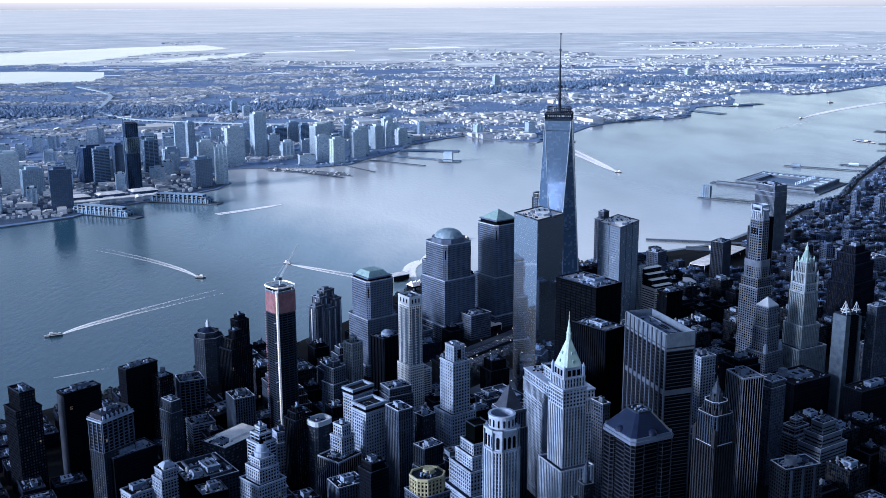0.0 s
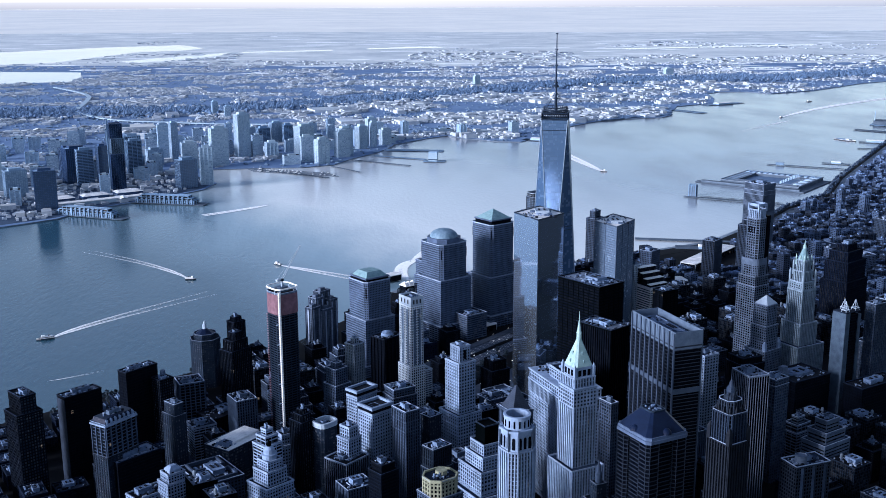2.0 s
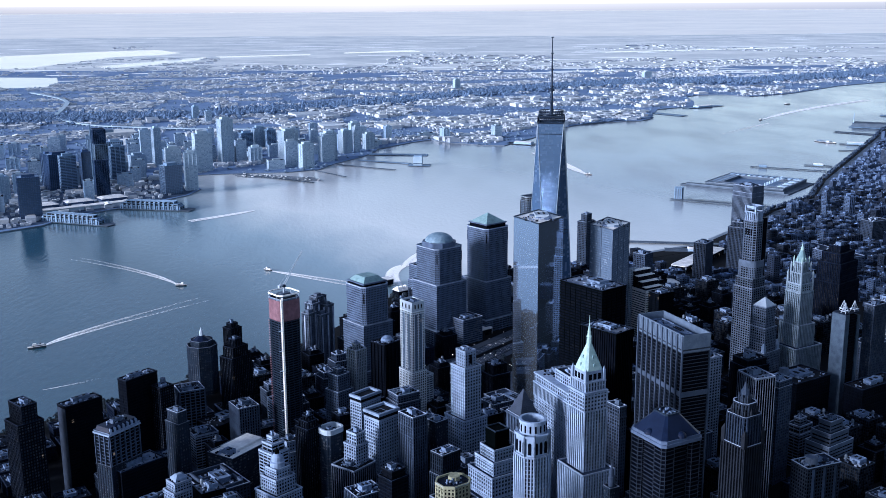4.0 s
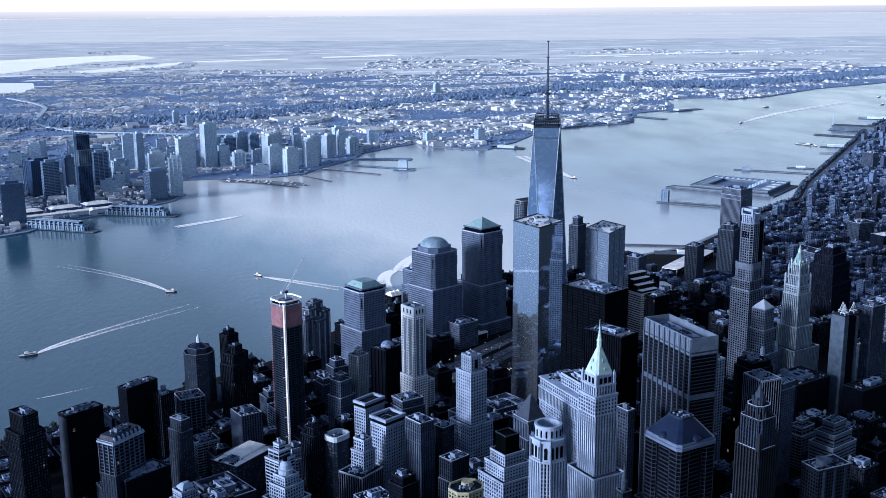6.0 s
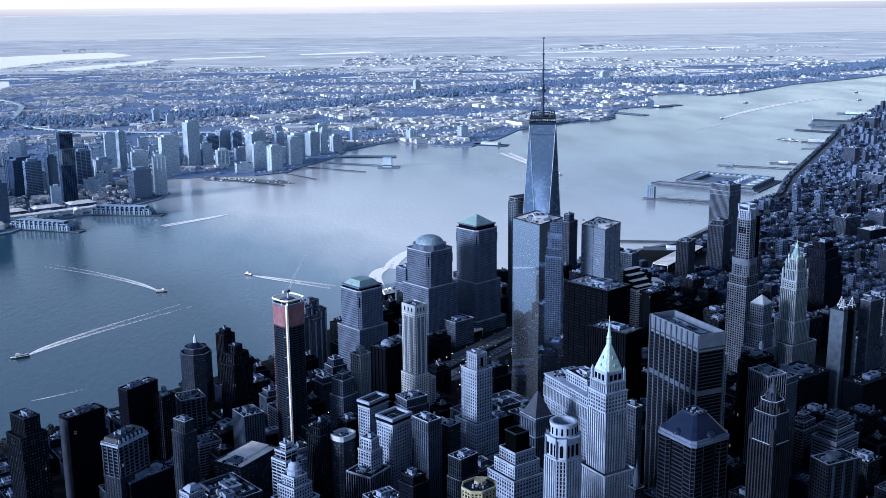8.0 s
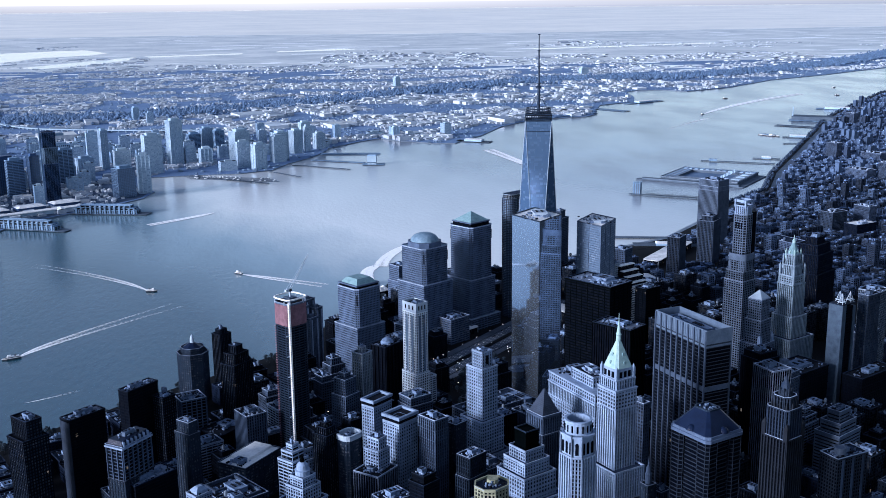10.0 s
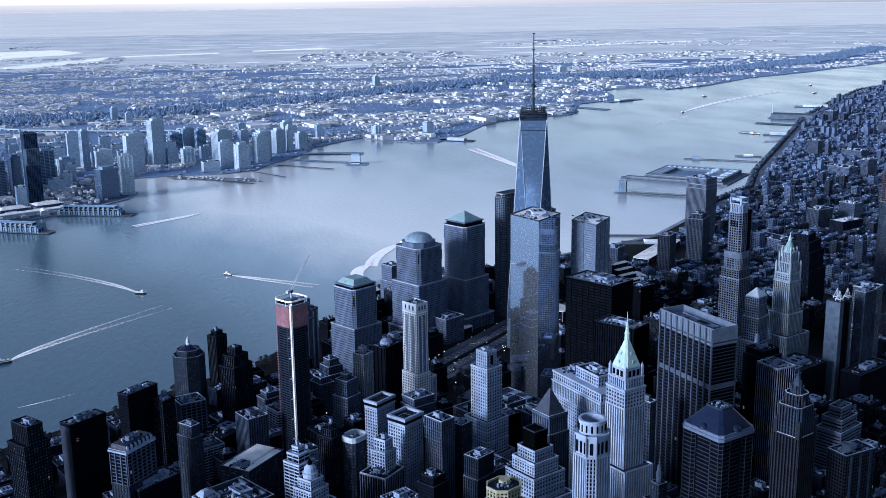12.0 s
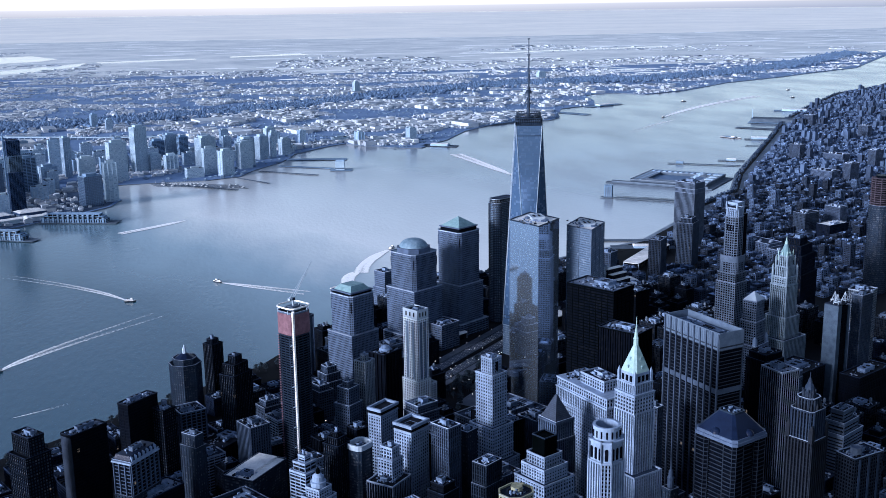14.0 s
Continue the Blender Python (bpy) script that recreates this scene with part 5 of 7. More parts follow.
def rim_block():
    root = thing("office_tower", "grey rounded tower with a bright white rim", "skyscraper", -148, 1176, 0, 45)
    TAKEN.append((-148, 1176, 20))
    poly = rounded(26, 22, 7, 3)
    tier(root, poly, 0, 112, "bands", grey_stone, window_blue, roof_felt)
    part("rim", Shape().ring(grown(poly, 0.7), grown(poly, -1.6), 112, 118), white_metal, root, "bright white rim")
    roof_gear(root, rect(16, 12), 112, random.Random(7), 4)


rim_block()
block("white plaster tower with a slanted roof", -117, 1127, 45, 19, 20, [(112, 1, 1), (125, 0.7, 0.8)], "punched", white_stone, window_dark, roof_dark, 2)
block("dark ribbed office block with roof machinery", -119, 1108, 50, 37, 34, [(90, 1, 1)], "fine_ribs", fin_metal, window_black, roof_dark, 9)
block("dark block with a white vent on its roof", -76, 1026, 40, 18, 17, [(118, 1.3, 1.3), (126, 1, 1)], "bands", dark_brick, window_black, roof_dark, 3)
block("dark glass block above ribbed lower floors", -22, 1076, 39, 29, 20, [(96, 1, 1), (120, 0.9, 0.95)], "ribs", grey_stone, window_black, roof_dark, 4)
block("broad classical stone block with white roof edge", 93, 1350, 33, 40, 76, [(56, 1, 1), (62, 0.96, 0.97)], "masonry", limestone, window_dark, roof_felt, 10)
block("broad classical stone block with rows of windows", 30, 1330, 33, 36, 60, [(60, 1, 1)], "masonry", limestone, window_dark, roof_felt, 8)
block("white balcony block with a flat roof house", -212, 1128, 45, 24, 24, [(104, 1, 1), (114, 0.75, 0.75), (121, 0.4, 0.4)], "bands", white_stone, window_dark, roof_white, 3)


def cupola_tower():
    root = stepped_tower("white stepped tower ending in a small black-topped cupola", -200, 1078, 45, [(88, 36, 36), (104, 26, 26), (114, 19, 19)], "punched", white_stone, window_dark)
    part("drum", Shape().lathe(0, 0, [(8, 114), (8, 120), (8.6, 120.4), (6.5, 121), (6.0, 126), (3, 129)], 14), white_stone, root)
    part("cupola", Shape().lathe(0, 0, [(2.4, 129), (2.4, 132), (1.2, 134.5), (0.2, 136)], 10), black_steel, root, "black cupola")


cupola_tower()


def garage_hall():
    x, y = corner_pose(-272, 1222, 55, 70, 42)
    root = thing("low_hall", "low hall with a big pale flat roof", "building", x, y, 0, 55)
    TAKEN.append((x, y, 38))
    tier(root, rect(70, 42), 0, 58, "bands", grey_stone, window_blue, roof_white)
    part("roof_panel", Shape().prism(rect(48, 26, 8, 4), 58, 61), roof_white, root, "bright white roof panel")
    roof_gear(root, rect(24, 30, -20, 0), 58, random.Random(12), 6)


garage_hall()
root = block("blue-grey classical block with an eight-sided yellowed roof house", -22, 938, 34, 34, 30, [(130, 1, 1)], "masonry", limestone, window_dark, roof_felt, 4)
yellowed = surface("yellowed", (0.13, 0.135, 0.095), (0.26, 0.265, 0.19), 5, rough=0.7)
tier(root, chamfered(33, 29, 8), 130, 147, "masonry", yellowed, window_dark, roof_felt)
part("roof_house", Shape().prism(ngon(3, 2, 6, 8, 0.4), 147, 152), yellowed, root, "yellowed eight-sided roof house")
part("roof_rim", Shape().ring(chamfered(33.6, 29.6, 8), chamfered(31, 27, 7.5), 147, 149), yellowed, root, "pale olive roof rim")
roof_gear(root, rect(20, 16), 147, random.Random(41), 5)
block("mid-rise pale block with ribbon windows", 452, 1270, 33, 34, 24, [(50, 1, 1), (60, 0.8, 0.8), (68, 0.4, 0.4)], "bands", pale_concrete, window_dark, roof_felt, 4)
block("stepped white office block with ribbon windows", 453, 1180, 33, 50, 34, [(72, 1, 1), (86, 0.75, 0.8), (99, 0.5, 0.5)], "strong_bands", pale_concrete, window_dark, roof_felt, 5)
root = block("grey apartment block with a round roof house", 338, 966, 20, 42, 24, [(146, 1, 1)], "hotel", banding, window_black, roof_felt, 6)
part("round_house", Shape().lathe(-8, -2, [(6, 146), (6, 154), (6.4, 154.4), (5.4, 154.8), (5.2, 153.5)], 16), pale_concrete, root, "round pale roof house")
for k in (-14, 0, 14):
    part("pale_pier", Shape().box(k - 1.6, k + 1.6, -12.6, -12.1, 4, 145), limestone, root, "pale upright wall strip")
block("blue-grey office slab with a glass front", 636, 1463, 39, 46, 34, [(104, 1, 1)], "punched", limestone, window_blue, roof_felt, 5)


def needle_tower():
    root = stepped_tower("slim stone tower with a small domed needle", 140, 962, 25, [(118, 20, 22), (136, 11, 11)], "punched", grey_stone, window_blue)
    part("needle", Shape().lathe(0, 0, [(3.2, 136), (3.2, 146), (3.8, 146.5), (2.4, 149), (2.2, 154), (0.9, 156), (0.2, 166)], 10), limestone, root)


needle_tower()


# ---- the far shore ----
FAR = [(-1387, 3337, 67, 136, "pale"), (-1299, 3285, 75, 93, "grey"), (-1124, 3052, 70, 129, "navy"), (-1236, 3606, 55, 121, "navy"), (-1142, 3490, 60, 129, "blue"),
       (-1078, 3853, 66, 129, "blue"), (-1042, 3786, 48, 62, "grey"), (-1018, 3919, 66, 70, "grey"), (-1016, 4062, 46, 146, "grey"), (-974, 4061, 33, 153, "grey"),
       (-795, 3427, 70, 103, "blue"), (-743, 3502, 46, 133, "pale"), (-777, 3912, 75, 148, "pale"), (-724, 4129, 62, 177, "pale"), (-671, 4158, 48, 67, "pale"),
       (-606, 4095, 52, 71, "pale"), (-695, 4494, 62, 80, "blue"), (-646, 4547, 56, 97, "grey"), (-460, 4002, 55, 104, "pale"), (-398, 3950, 58, 100, "pale"),
       (-334, 4118, 64, 106, "pale"), (-271, 4358, 50, 101, "pale"), (-225, 4408, 28, 111, "pale"), (-176, 4477, 50, 72, "pale"), (-872, 3847, 64, 104, "pale"),
       (-1196, 3560, 89, 125, "navy"), (-1084, 3497, 37, 141, "navy"), (-1044, 3741, 58, 126, "blue"), (-593, 4512, 47, 91, "blue"), (-475, 4060, 77, 137, "pale"),
       (-1475, 4423, 55, 73, "grey"), (-329, 4190, 61, 113, "pale"), (-236, 4500, 50, 117, "pale"), (-1134, 5756, 38, 78, "grey"), (-1034, 5577, 39, 67, "grey"),
       (384, 7605, 49, 80, "pale"), (1993, 8584, 80, 60, "pale")]
# far-bank wall and glass tones, with distance haze mixed into the colours
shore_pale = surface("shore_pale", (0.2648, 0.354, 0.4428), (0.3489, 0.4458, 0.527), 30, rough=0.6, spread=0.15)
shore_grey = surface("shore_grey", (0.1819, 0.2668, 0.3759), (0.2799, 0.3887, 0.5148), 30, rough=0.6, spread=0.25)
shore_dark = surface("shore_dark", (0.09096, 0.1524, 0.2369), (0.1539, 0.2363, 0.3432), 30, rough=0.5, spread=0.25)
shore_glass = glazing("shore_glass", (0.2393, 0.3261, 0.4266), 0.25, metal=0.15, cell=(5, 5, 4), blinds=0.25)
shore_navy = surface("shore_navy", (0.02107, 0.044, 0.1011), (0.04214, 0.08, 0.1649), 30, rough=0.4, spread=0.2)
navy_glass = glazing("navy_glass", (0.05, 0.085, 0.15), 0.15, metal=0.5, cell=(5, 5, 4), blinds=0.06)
rng = random.Random(21)
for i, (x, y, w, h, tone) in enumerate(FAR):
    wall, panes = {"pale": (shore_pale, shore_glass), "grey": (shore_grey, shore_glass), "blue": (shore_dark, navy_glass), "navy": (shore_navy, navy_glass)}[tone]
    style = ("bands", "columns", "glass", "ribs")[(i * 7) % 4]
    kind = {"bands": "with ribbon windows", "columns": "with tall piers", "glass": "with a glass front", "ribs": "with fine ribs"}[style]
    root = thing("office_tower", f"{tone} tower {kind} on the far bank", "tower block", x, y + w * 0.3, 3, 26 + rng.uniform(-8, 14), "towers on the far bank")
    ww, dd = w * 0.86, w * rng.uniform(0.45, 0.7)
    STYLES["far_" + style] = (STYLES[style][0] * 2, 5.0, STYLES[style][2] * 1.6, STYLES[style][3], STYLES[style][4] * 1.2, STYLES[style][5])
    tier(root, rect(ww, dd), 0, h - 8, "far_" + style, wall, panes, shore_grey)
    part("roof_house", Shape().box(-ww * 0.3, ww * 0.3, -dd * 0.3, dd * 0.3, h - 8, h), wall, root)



def shore_block(label, w, d, h, style, wall):
    root = thing("apartment_block", label, "building", 0, -2000, 0, 0, "lower blocks on the far bank")
    tier(root, rect(w, d), 0, h, "far_" + style, wall, shore_glass, roof_felt)
    part("roof_house", Shape().box(-w * 0.2, w * 0.25, -d * 0.25, d * 0.2, h, h + 5), shore_pale, root)
    return root


BLOCKS = [shore_block("white ribbon-windowed block on the far bank", 62, 34, 34, "bands", shore_pale),
          shore_block("grey block with tall piers on the far bank", 48, 30, 48, "columns", shore_grey),
          shore_block("low pale block on the far bank", 74, 40, 20, "bands", shore_pale),
          shore_block("dark glass block on the far bank", 44, 34, 58, "glass", shore_dark),
          shore_block("slim grey apartment block on the far bank", 34, 28, 66, "ribs", shore_grey)]
rng = random.Random(29)
spots, tries = [(x, y + w * 0.3, w * 0.6) for x, y, w, h, _ in FAR], 0
while len(spots) < len(FAR) + 84 and tries < 6000:
    tries += 1
    y = rng.uniform(2950, 4950)
    x = rng.uniform(-1750, -80) if rng.random() < 0.85 else rng.uniform(0, 1200)
    if not all(inside(WEST_BANK, x + dx, y + dy) for dx, dy in ((60, 0), (-40, 0), (0, -75), (45, -45))) or y > 0.35 * x + 5100:
        continue
    if any(math.hypot(x - a, y - b) < r + 36 for a, b, r in spots):
        continue
    spots.append((x, y, 30))
    copy_thing(rng.choice(BLOCKS if x > -780 else BLOCKS[1:2] + BLOCKS[3:]), pose(x * K, y * K, 3 * K, 0, 0, 20 + rng.choice((0, 90, 180))))
for ob in BLOCKS:
    for o in (*ob.children_recursive, ob):
        bpy.data.objects.remove(o)

root = thing("office_tower", "tall dark tower under construction on the far bank", "tower block", -1010, 3420, 3, 25)
tier(root, rect(44, 44), 0, 120, "balcony", shore_navy, window_black)
tier(root, rect(40, 44, 3, 0), 120, 170, "balcony", shore_dark, window_black)
tier(root, rect(40, 40), 170, 217, "balcony", shore_navy, window_black)
part("hoist", Shape().box(-26, -22, -4, 0, 0, 232), shore_dark, root)
part("scaffold_deck", Shape().box(22, 46, -16, 14, 205, 212), shore_grey, root)


def far_quarter(name, label, regions, seed, wall, roof_mats, count, size, height, avoid=None):
    """Streets of small houses: walls and flat or pitched roofs, joined."""
    r = random.Random(seed)
    s = Shape()
    for _ in range(count):
        region = r.choice(regions)
        x0, x1, y0, y1 = region
        x, y = r.uniform(x0, x1), r.uniform(y0, y1)
        if height[1] < 9:
            # rows of houses back to back along the streets
            u, v = 0.94 * x + 0.342 * y, -0.342 * x + 0.94 * y
            u, v = round(u / 11) * 11 + r.uniform(-4, 4), round(v / 46) * 46 + r.choice((-9, 9)) + r.uniform(-7, 7)
            x, y = 0.94 * u - 0.342 * v, 0.342 * u + 0.94 * v
        if not inside(WEST_BANK, x, y - 30) or not inside(WEST_BANK, x + 40, y) or (avoid and avoid(x, y)):
            continue
        dense = noise.noise((x / 700.0, y / 330.0, 9.0)) + 0.7 * noise.noise((x / 170.0, y / 210.0, 2.0))
        if dense < 0.0 or x > 1200 and r.random() < 0.35:
            continue
        far = 1.0 + max(0.0, (y - 9000) / 7000)
        big = 1.0 if r.random() < 0.86 else r.uniform(1.5, 3.2)
        w, d, h = r.uniform(*size) * far * big, r.uniform(*size) * 0.7 * far * big, r.uniform(*height) * min(1.8, big)
        a = radians(20 + r.choice((0, 90)) + r.uniform(-4, 4))
        c, q = math.cos(a), math.sin(a)
        poly = [(x + c * px - q * py, y + q * px + c * py) for px, py in rect(w, d)]
        s.slot = 0
        s.prism(poly, 2.5, 3 + h, False)
        s.slot = r.choice((1, 1, 2, 2, 2, 3, 3))
        if h < 14 and r.random() < 0.6:
            m0 = ((poly[0][0] + poly[3][0]) / 2, (poly[0][1] + poly[3][1]) / 2)
            m1 = ((poly[1][0] + poly[2][0]) / 2, (poly[1][1] + poly[2][1]) / 2)
            zt = 3 + h + d * 0.13
            s.face([(*poly[0], 3 + h), (*poly[1], 3 + h), (*m1, zt), (*m0, zt)])
            s.face([(*poly[2], 3 + h), (*poly[3], 3 + h), (*m0, zt), (*m1, zt)])
        else:
            s.face([(*p, 3 + h) for p in poly])
    return sheet(name, s, [wall, *roof_mats], label, "houses", "stuff")


# house tones paled and drawn together; the distance haze is in these colours
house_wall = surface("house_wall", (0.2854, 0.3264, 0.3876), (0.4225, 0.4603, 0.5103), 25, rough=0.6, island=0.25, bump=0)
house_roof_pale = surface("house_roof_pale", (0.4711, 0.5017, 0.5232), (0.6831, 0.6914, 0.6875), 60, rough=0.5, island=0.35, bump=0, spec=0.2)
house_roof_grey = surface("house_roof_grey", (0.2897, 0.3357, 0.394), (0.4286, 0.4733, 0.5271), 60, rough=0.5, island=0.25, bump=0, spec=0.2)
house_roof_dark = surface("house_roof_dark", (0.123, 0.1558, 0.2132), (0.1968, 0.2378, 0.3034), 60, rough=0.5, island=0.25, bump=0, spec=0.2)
ROOFS = [house_roof_pale, house_roof_grey, house_roof_dark]


RIDGE = [(-4500, 5700), (-1920, 5860), (-1200, 5950), (-510, 6400), (-80, 6680), (440, 7230), (1040, 7740), (1640, 8060), (2650, 8160), (3550, 8650), (4710, 9570), (7500, 12600)]


def ridge_line(x):
    for (ax, ay), (bx, by) in zip(RIDGE, RIDGE[1:]):
        if x <= bx:
            return ay + (by - ay) * (x - ax) / (bx - ax)
    return RIDGE[-1][1]


def ridge(x, y):
    """The wooded slope that runs behind the houses."""
    return abs(y - ridge_line(x)) < 190 + 60 * math.sin(x / 500.0)


INLETS = ([(-6361, 11716), (-5488, 12627), (-4243, 14430), (-3339, 15145), (-2804, 14061), (-2920, 13477), (-3388, 13028), (-3560, 11900), (-3664, 10848), (-5269, 9643)],
          [(-3081, 11008), (-2705, 11988), (-2275, 12894), (-2239, 12117), (-2505, 11181), (-2825, 10763)],
          [(-4889, 8923), (-3694, 9478), (-2951, 9334), (-2775, 8774), (-2697, 8235), (-3032, 8135), (-4148, 7515)],
          [(-2195, 13013), (-1089, 13466), (-1067, 13161), (-2083, 12713)],
          [(-685, 13836), (193, 14284), (330, 13901), (-672, 13514)],
          [(2600, 13200), (5200, 14100), (5250, 14300), (2500, 13420)])



def open_ground(x, y):
    """Ground with no houses: the wooded slope, the bays and the marsh."""
    if ridge(x, y) or any(inside(p, x, y) for p in INLETS):
        return True
    return y > 9800 and noise.noise((x / 1500.0, y / 2600.0, 4.0)) < (y - 12300) / 8000.0


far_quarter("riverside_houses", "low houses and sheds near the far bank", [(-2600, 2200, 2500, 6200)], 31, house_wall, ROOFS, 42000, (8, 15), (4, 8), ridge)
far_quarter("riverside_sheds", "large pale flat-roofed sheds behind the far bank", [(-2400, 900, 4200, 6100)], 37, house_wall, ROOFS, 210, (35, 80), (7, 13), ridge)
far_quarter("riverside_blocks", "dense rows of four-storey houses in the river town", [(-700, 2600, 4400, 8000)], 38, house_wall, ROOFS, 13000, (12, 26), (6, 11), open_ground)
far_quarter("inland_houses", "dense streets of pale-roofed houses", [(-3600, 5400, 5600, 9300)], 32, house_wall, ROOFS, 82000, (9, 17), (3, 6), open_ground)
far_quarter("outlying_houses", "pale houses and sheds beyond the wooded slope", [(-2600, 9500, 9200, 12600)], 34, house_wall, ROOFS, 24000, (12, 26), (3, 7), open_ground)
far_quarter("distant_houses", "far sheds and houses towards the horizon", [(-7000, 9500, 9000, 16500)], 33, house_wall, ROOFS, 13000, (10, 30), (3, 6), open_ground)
bright_ground = surface("bright_ground", (0.5152, 0.5244, 0.5428), (0.782, 0.782, 0.782), 300, rough=0.3, grain=8, bump=0, spec=0.6, island=0.4)
rng = random.Random(61)
fields = Shape()
for _ in range(330):
    y = 8900 + 12500 * rng.random() ** 1.3
    x = rng.uniform(-0.5 * y, 0.75 * y)
    if not inside(WEST_BANK, x + 300, y - 200) or any(inside(p, x, y) for p in INLETS):
        continue
    w, d, t = rng.uniform(120, 900), rng.uniform(50, 260), rng.uniform(-0.1, 0.3)
    blob = [(px * rng.uniform(0.7, 1.2), py * rng.uniform(0.7, 1.2)) for px, py in ngon(0, 0, w / 2, 9, 0, d / 2)]
    fields.prism([(x + px * math.cos(t) - py * math.sin(t), y + px * math.sin(t) + py * math.cos(t)) for px, py in blob], 2.9, 3.12 + 0.55 * rng.random())
sheet("frosted_fields", fields, bright_ground, "pale fields, yards and pools on the marsh", "fields", "stuff")

# bare wood, its base colour lightened and blued by painted haze
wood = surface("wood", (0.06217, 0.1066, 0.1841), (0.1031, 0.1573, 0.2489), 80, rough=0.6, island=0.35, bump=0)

# the same wood with more haze in the colour
hazy_wood = surface("hazy_wood", (0.1316, 0.1957, 0.2868), (0.1842, 0.261, 0.3546), 80, rough=0.6, island=0.3, bump=0)


def far_wood(name, label, count, seed, place, size, tall=(4, 9)):
    r = random.Random(seed)
    s = Shape()
    for _ in range(count):
        x, y = place(r)
        if not inside(WEST_BANK, x, y) or any(inside(p, x, y) for p in INLETS) or (name == "scattered_trees" and noise.noise((x / 700.0, y / 330.0, 9.0)) > 0.02 and r.random() < 0.93):
            continue
        rad, h = r.uniform(*size), r.uniform(*tall)
        t = r.uniform(0, 3)
        s.prism(ngon(x, y, rad * 0.6, 5, t), 3, 3 + h * 0.45, False, False, ngon(x + r.uniform(-2, 2), y, rad, 5, t + 0.3))
        s.cone(ngon(x, y, rad, 5, t + 0.3), 3 + h * 0.45, (x + r.uniform(-3, 3), y + r.uniform(-3, 3), 3 + h))
    return sheet(name, s, hazy_wood if name == "scattered_trees" else wood, label, "trees", "stuff")


def on_ridge(r):
    x = r.uniform(-3500, 6500)
    return x, ridge_line(x) + r.gauss(0, 125)


def on_bluff(r):
    x = r.uniform(880, 1340)
    return x, 5290 + (x - 880) * 0.62 + r.uniform(40, 300)


def anywhere(r):
    y = 3600 + 5200 * r.random()
    return r.uniform(-0.55 * y - 800, 0.75 * y), y


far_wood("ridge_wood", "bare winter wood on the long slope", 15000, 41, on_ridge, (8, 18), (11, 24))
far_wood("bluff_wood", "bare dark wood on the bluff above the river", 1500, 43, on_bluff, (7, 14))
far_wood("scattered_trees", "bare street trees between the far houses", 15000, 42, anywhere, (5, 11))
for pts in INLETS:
    sheet("water_inlet", Shape().prism(pts, 3.2, 3.8), marsh_water, "bay beyond the houses, bright sky painted into its colour", "water")


# ---- piers ----
def pier(label, x, y, yaw, length, width, deck=3.0, mat=None, shed=None, name="pier"):
    root = thing(name, label, "pier", x, y, 0, yaw)
    part("deck", Shape().box(0, length, -width / 2, width / 2, deck - 1.2, deck, True), mat or pier_grey, root)
    piles = Shape()
    for k in range(max(2, int(length / 14))):
        for sy in (-1, 1):
            px = length * (k + 0.5) / max(2, int(length / 14))
            piles.lathe(px, sy * width * 0.42, [(0.7, -1.5), (0.7, deck - 1)], 6)
    part("piles", piles, timber_deck, root, kind="stuff")
    if shed:
        h, f = shed
        x0, x1 = length * (0.5 - f / 2), length * (0.5 + f / 2)
        part("shed", Shape().box(x0, x1, -width * 0.36, width * 0.36, deck, deck + h), shore_grey, root)
        part("shed_roof", Shape().prism([(x0 - 1, -width * 0.38), (x1 + 1, -width * 0.38), (x1 + 1, width * 0.38), (x0 - 1, width * 0.38)], deck + h, deck + h + 2.5, True, False,
                                        [(x0 + 2, -width * 0.1), (x1 - 2, -width * 0.1), (x1 - 2, width * 0.1), (x0 + 2, width * 0.1)]), roof_white, root)
    return root


pier("long stone pier with a tall vent tower at its end", 792, 3229, -31, 320, 13)
for k in range(2):
    root = thing("pier_walk", "dark covered walk along the river pier", "walkway", 792 + 20 - 3.5 * (2 * k - 1), 3229 - 12 - 6 * (2 * k - 1), 3, -31)
    part("roof", Shape().box(30, 280, -1.2, 1.2, 3.2, 3.8, True), roof_dark, root)
    for q in range(14):
        part("post", Shape().box(32 + 19 * q, 32.7 + 19 * q, -0.4, 0.4, 0, 3.2), timber_deck, root)
root = thing("vent_tower", "square pale brick vent tower standing in the river", "tower", 824, 3246, 0, -31)
part("shaft", Shape().box(-11, 11, -9, 9, 0, 32), pier_grey, root)
part("cap", Shape().ring(rect(23, 19), rect(20, 16), 32, 35), shore_dark, root)
for sx in (-10.5, -3.5, 3.5, 10.5):
    for sy in (-8.5, 8.5):
        part("corner_pier", Shape().box(sx - 1.3, sx + 1.3, sy - 1.3, sy + 1.3, 0, 38), shore_dark, root)


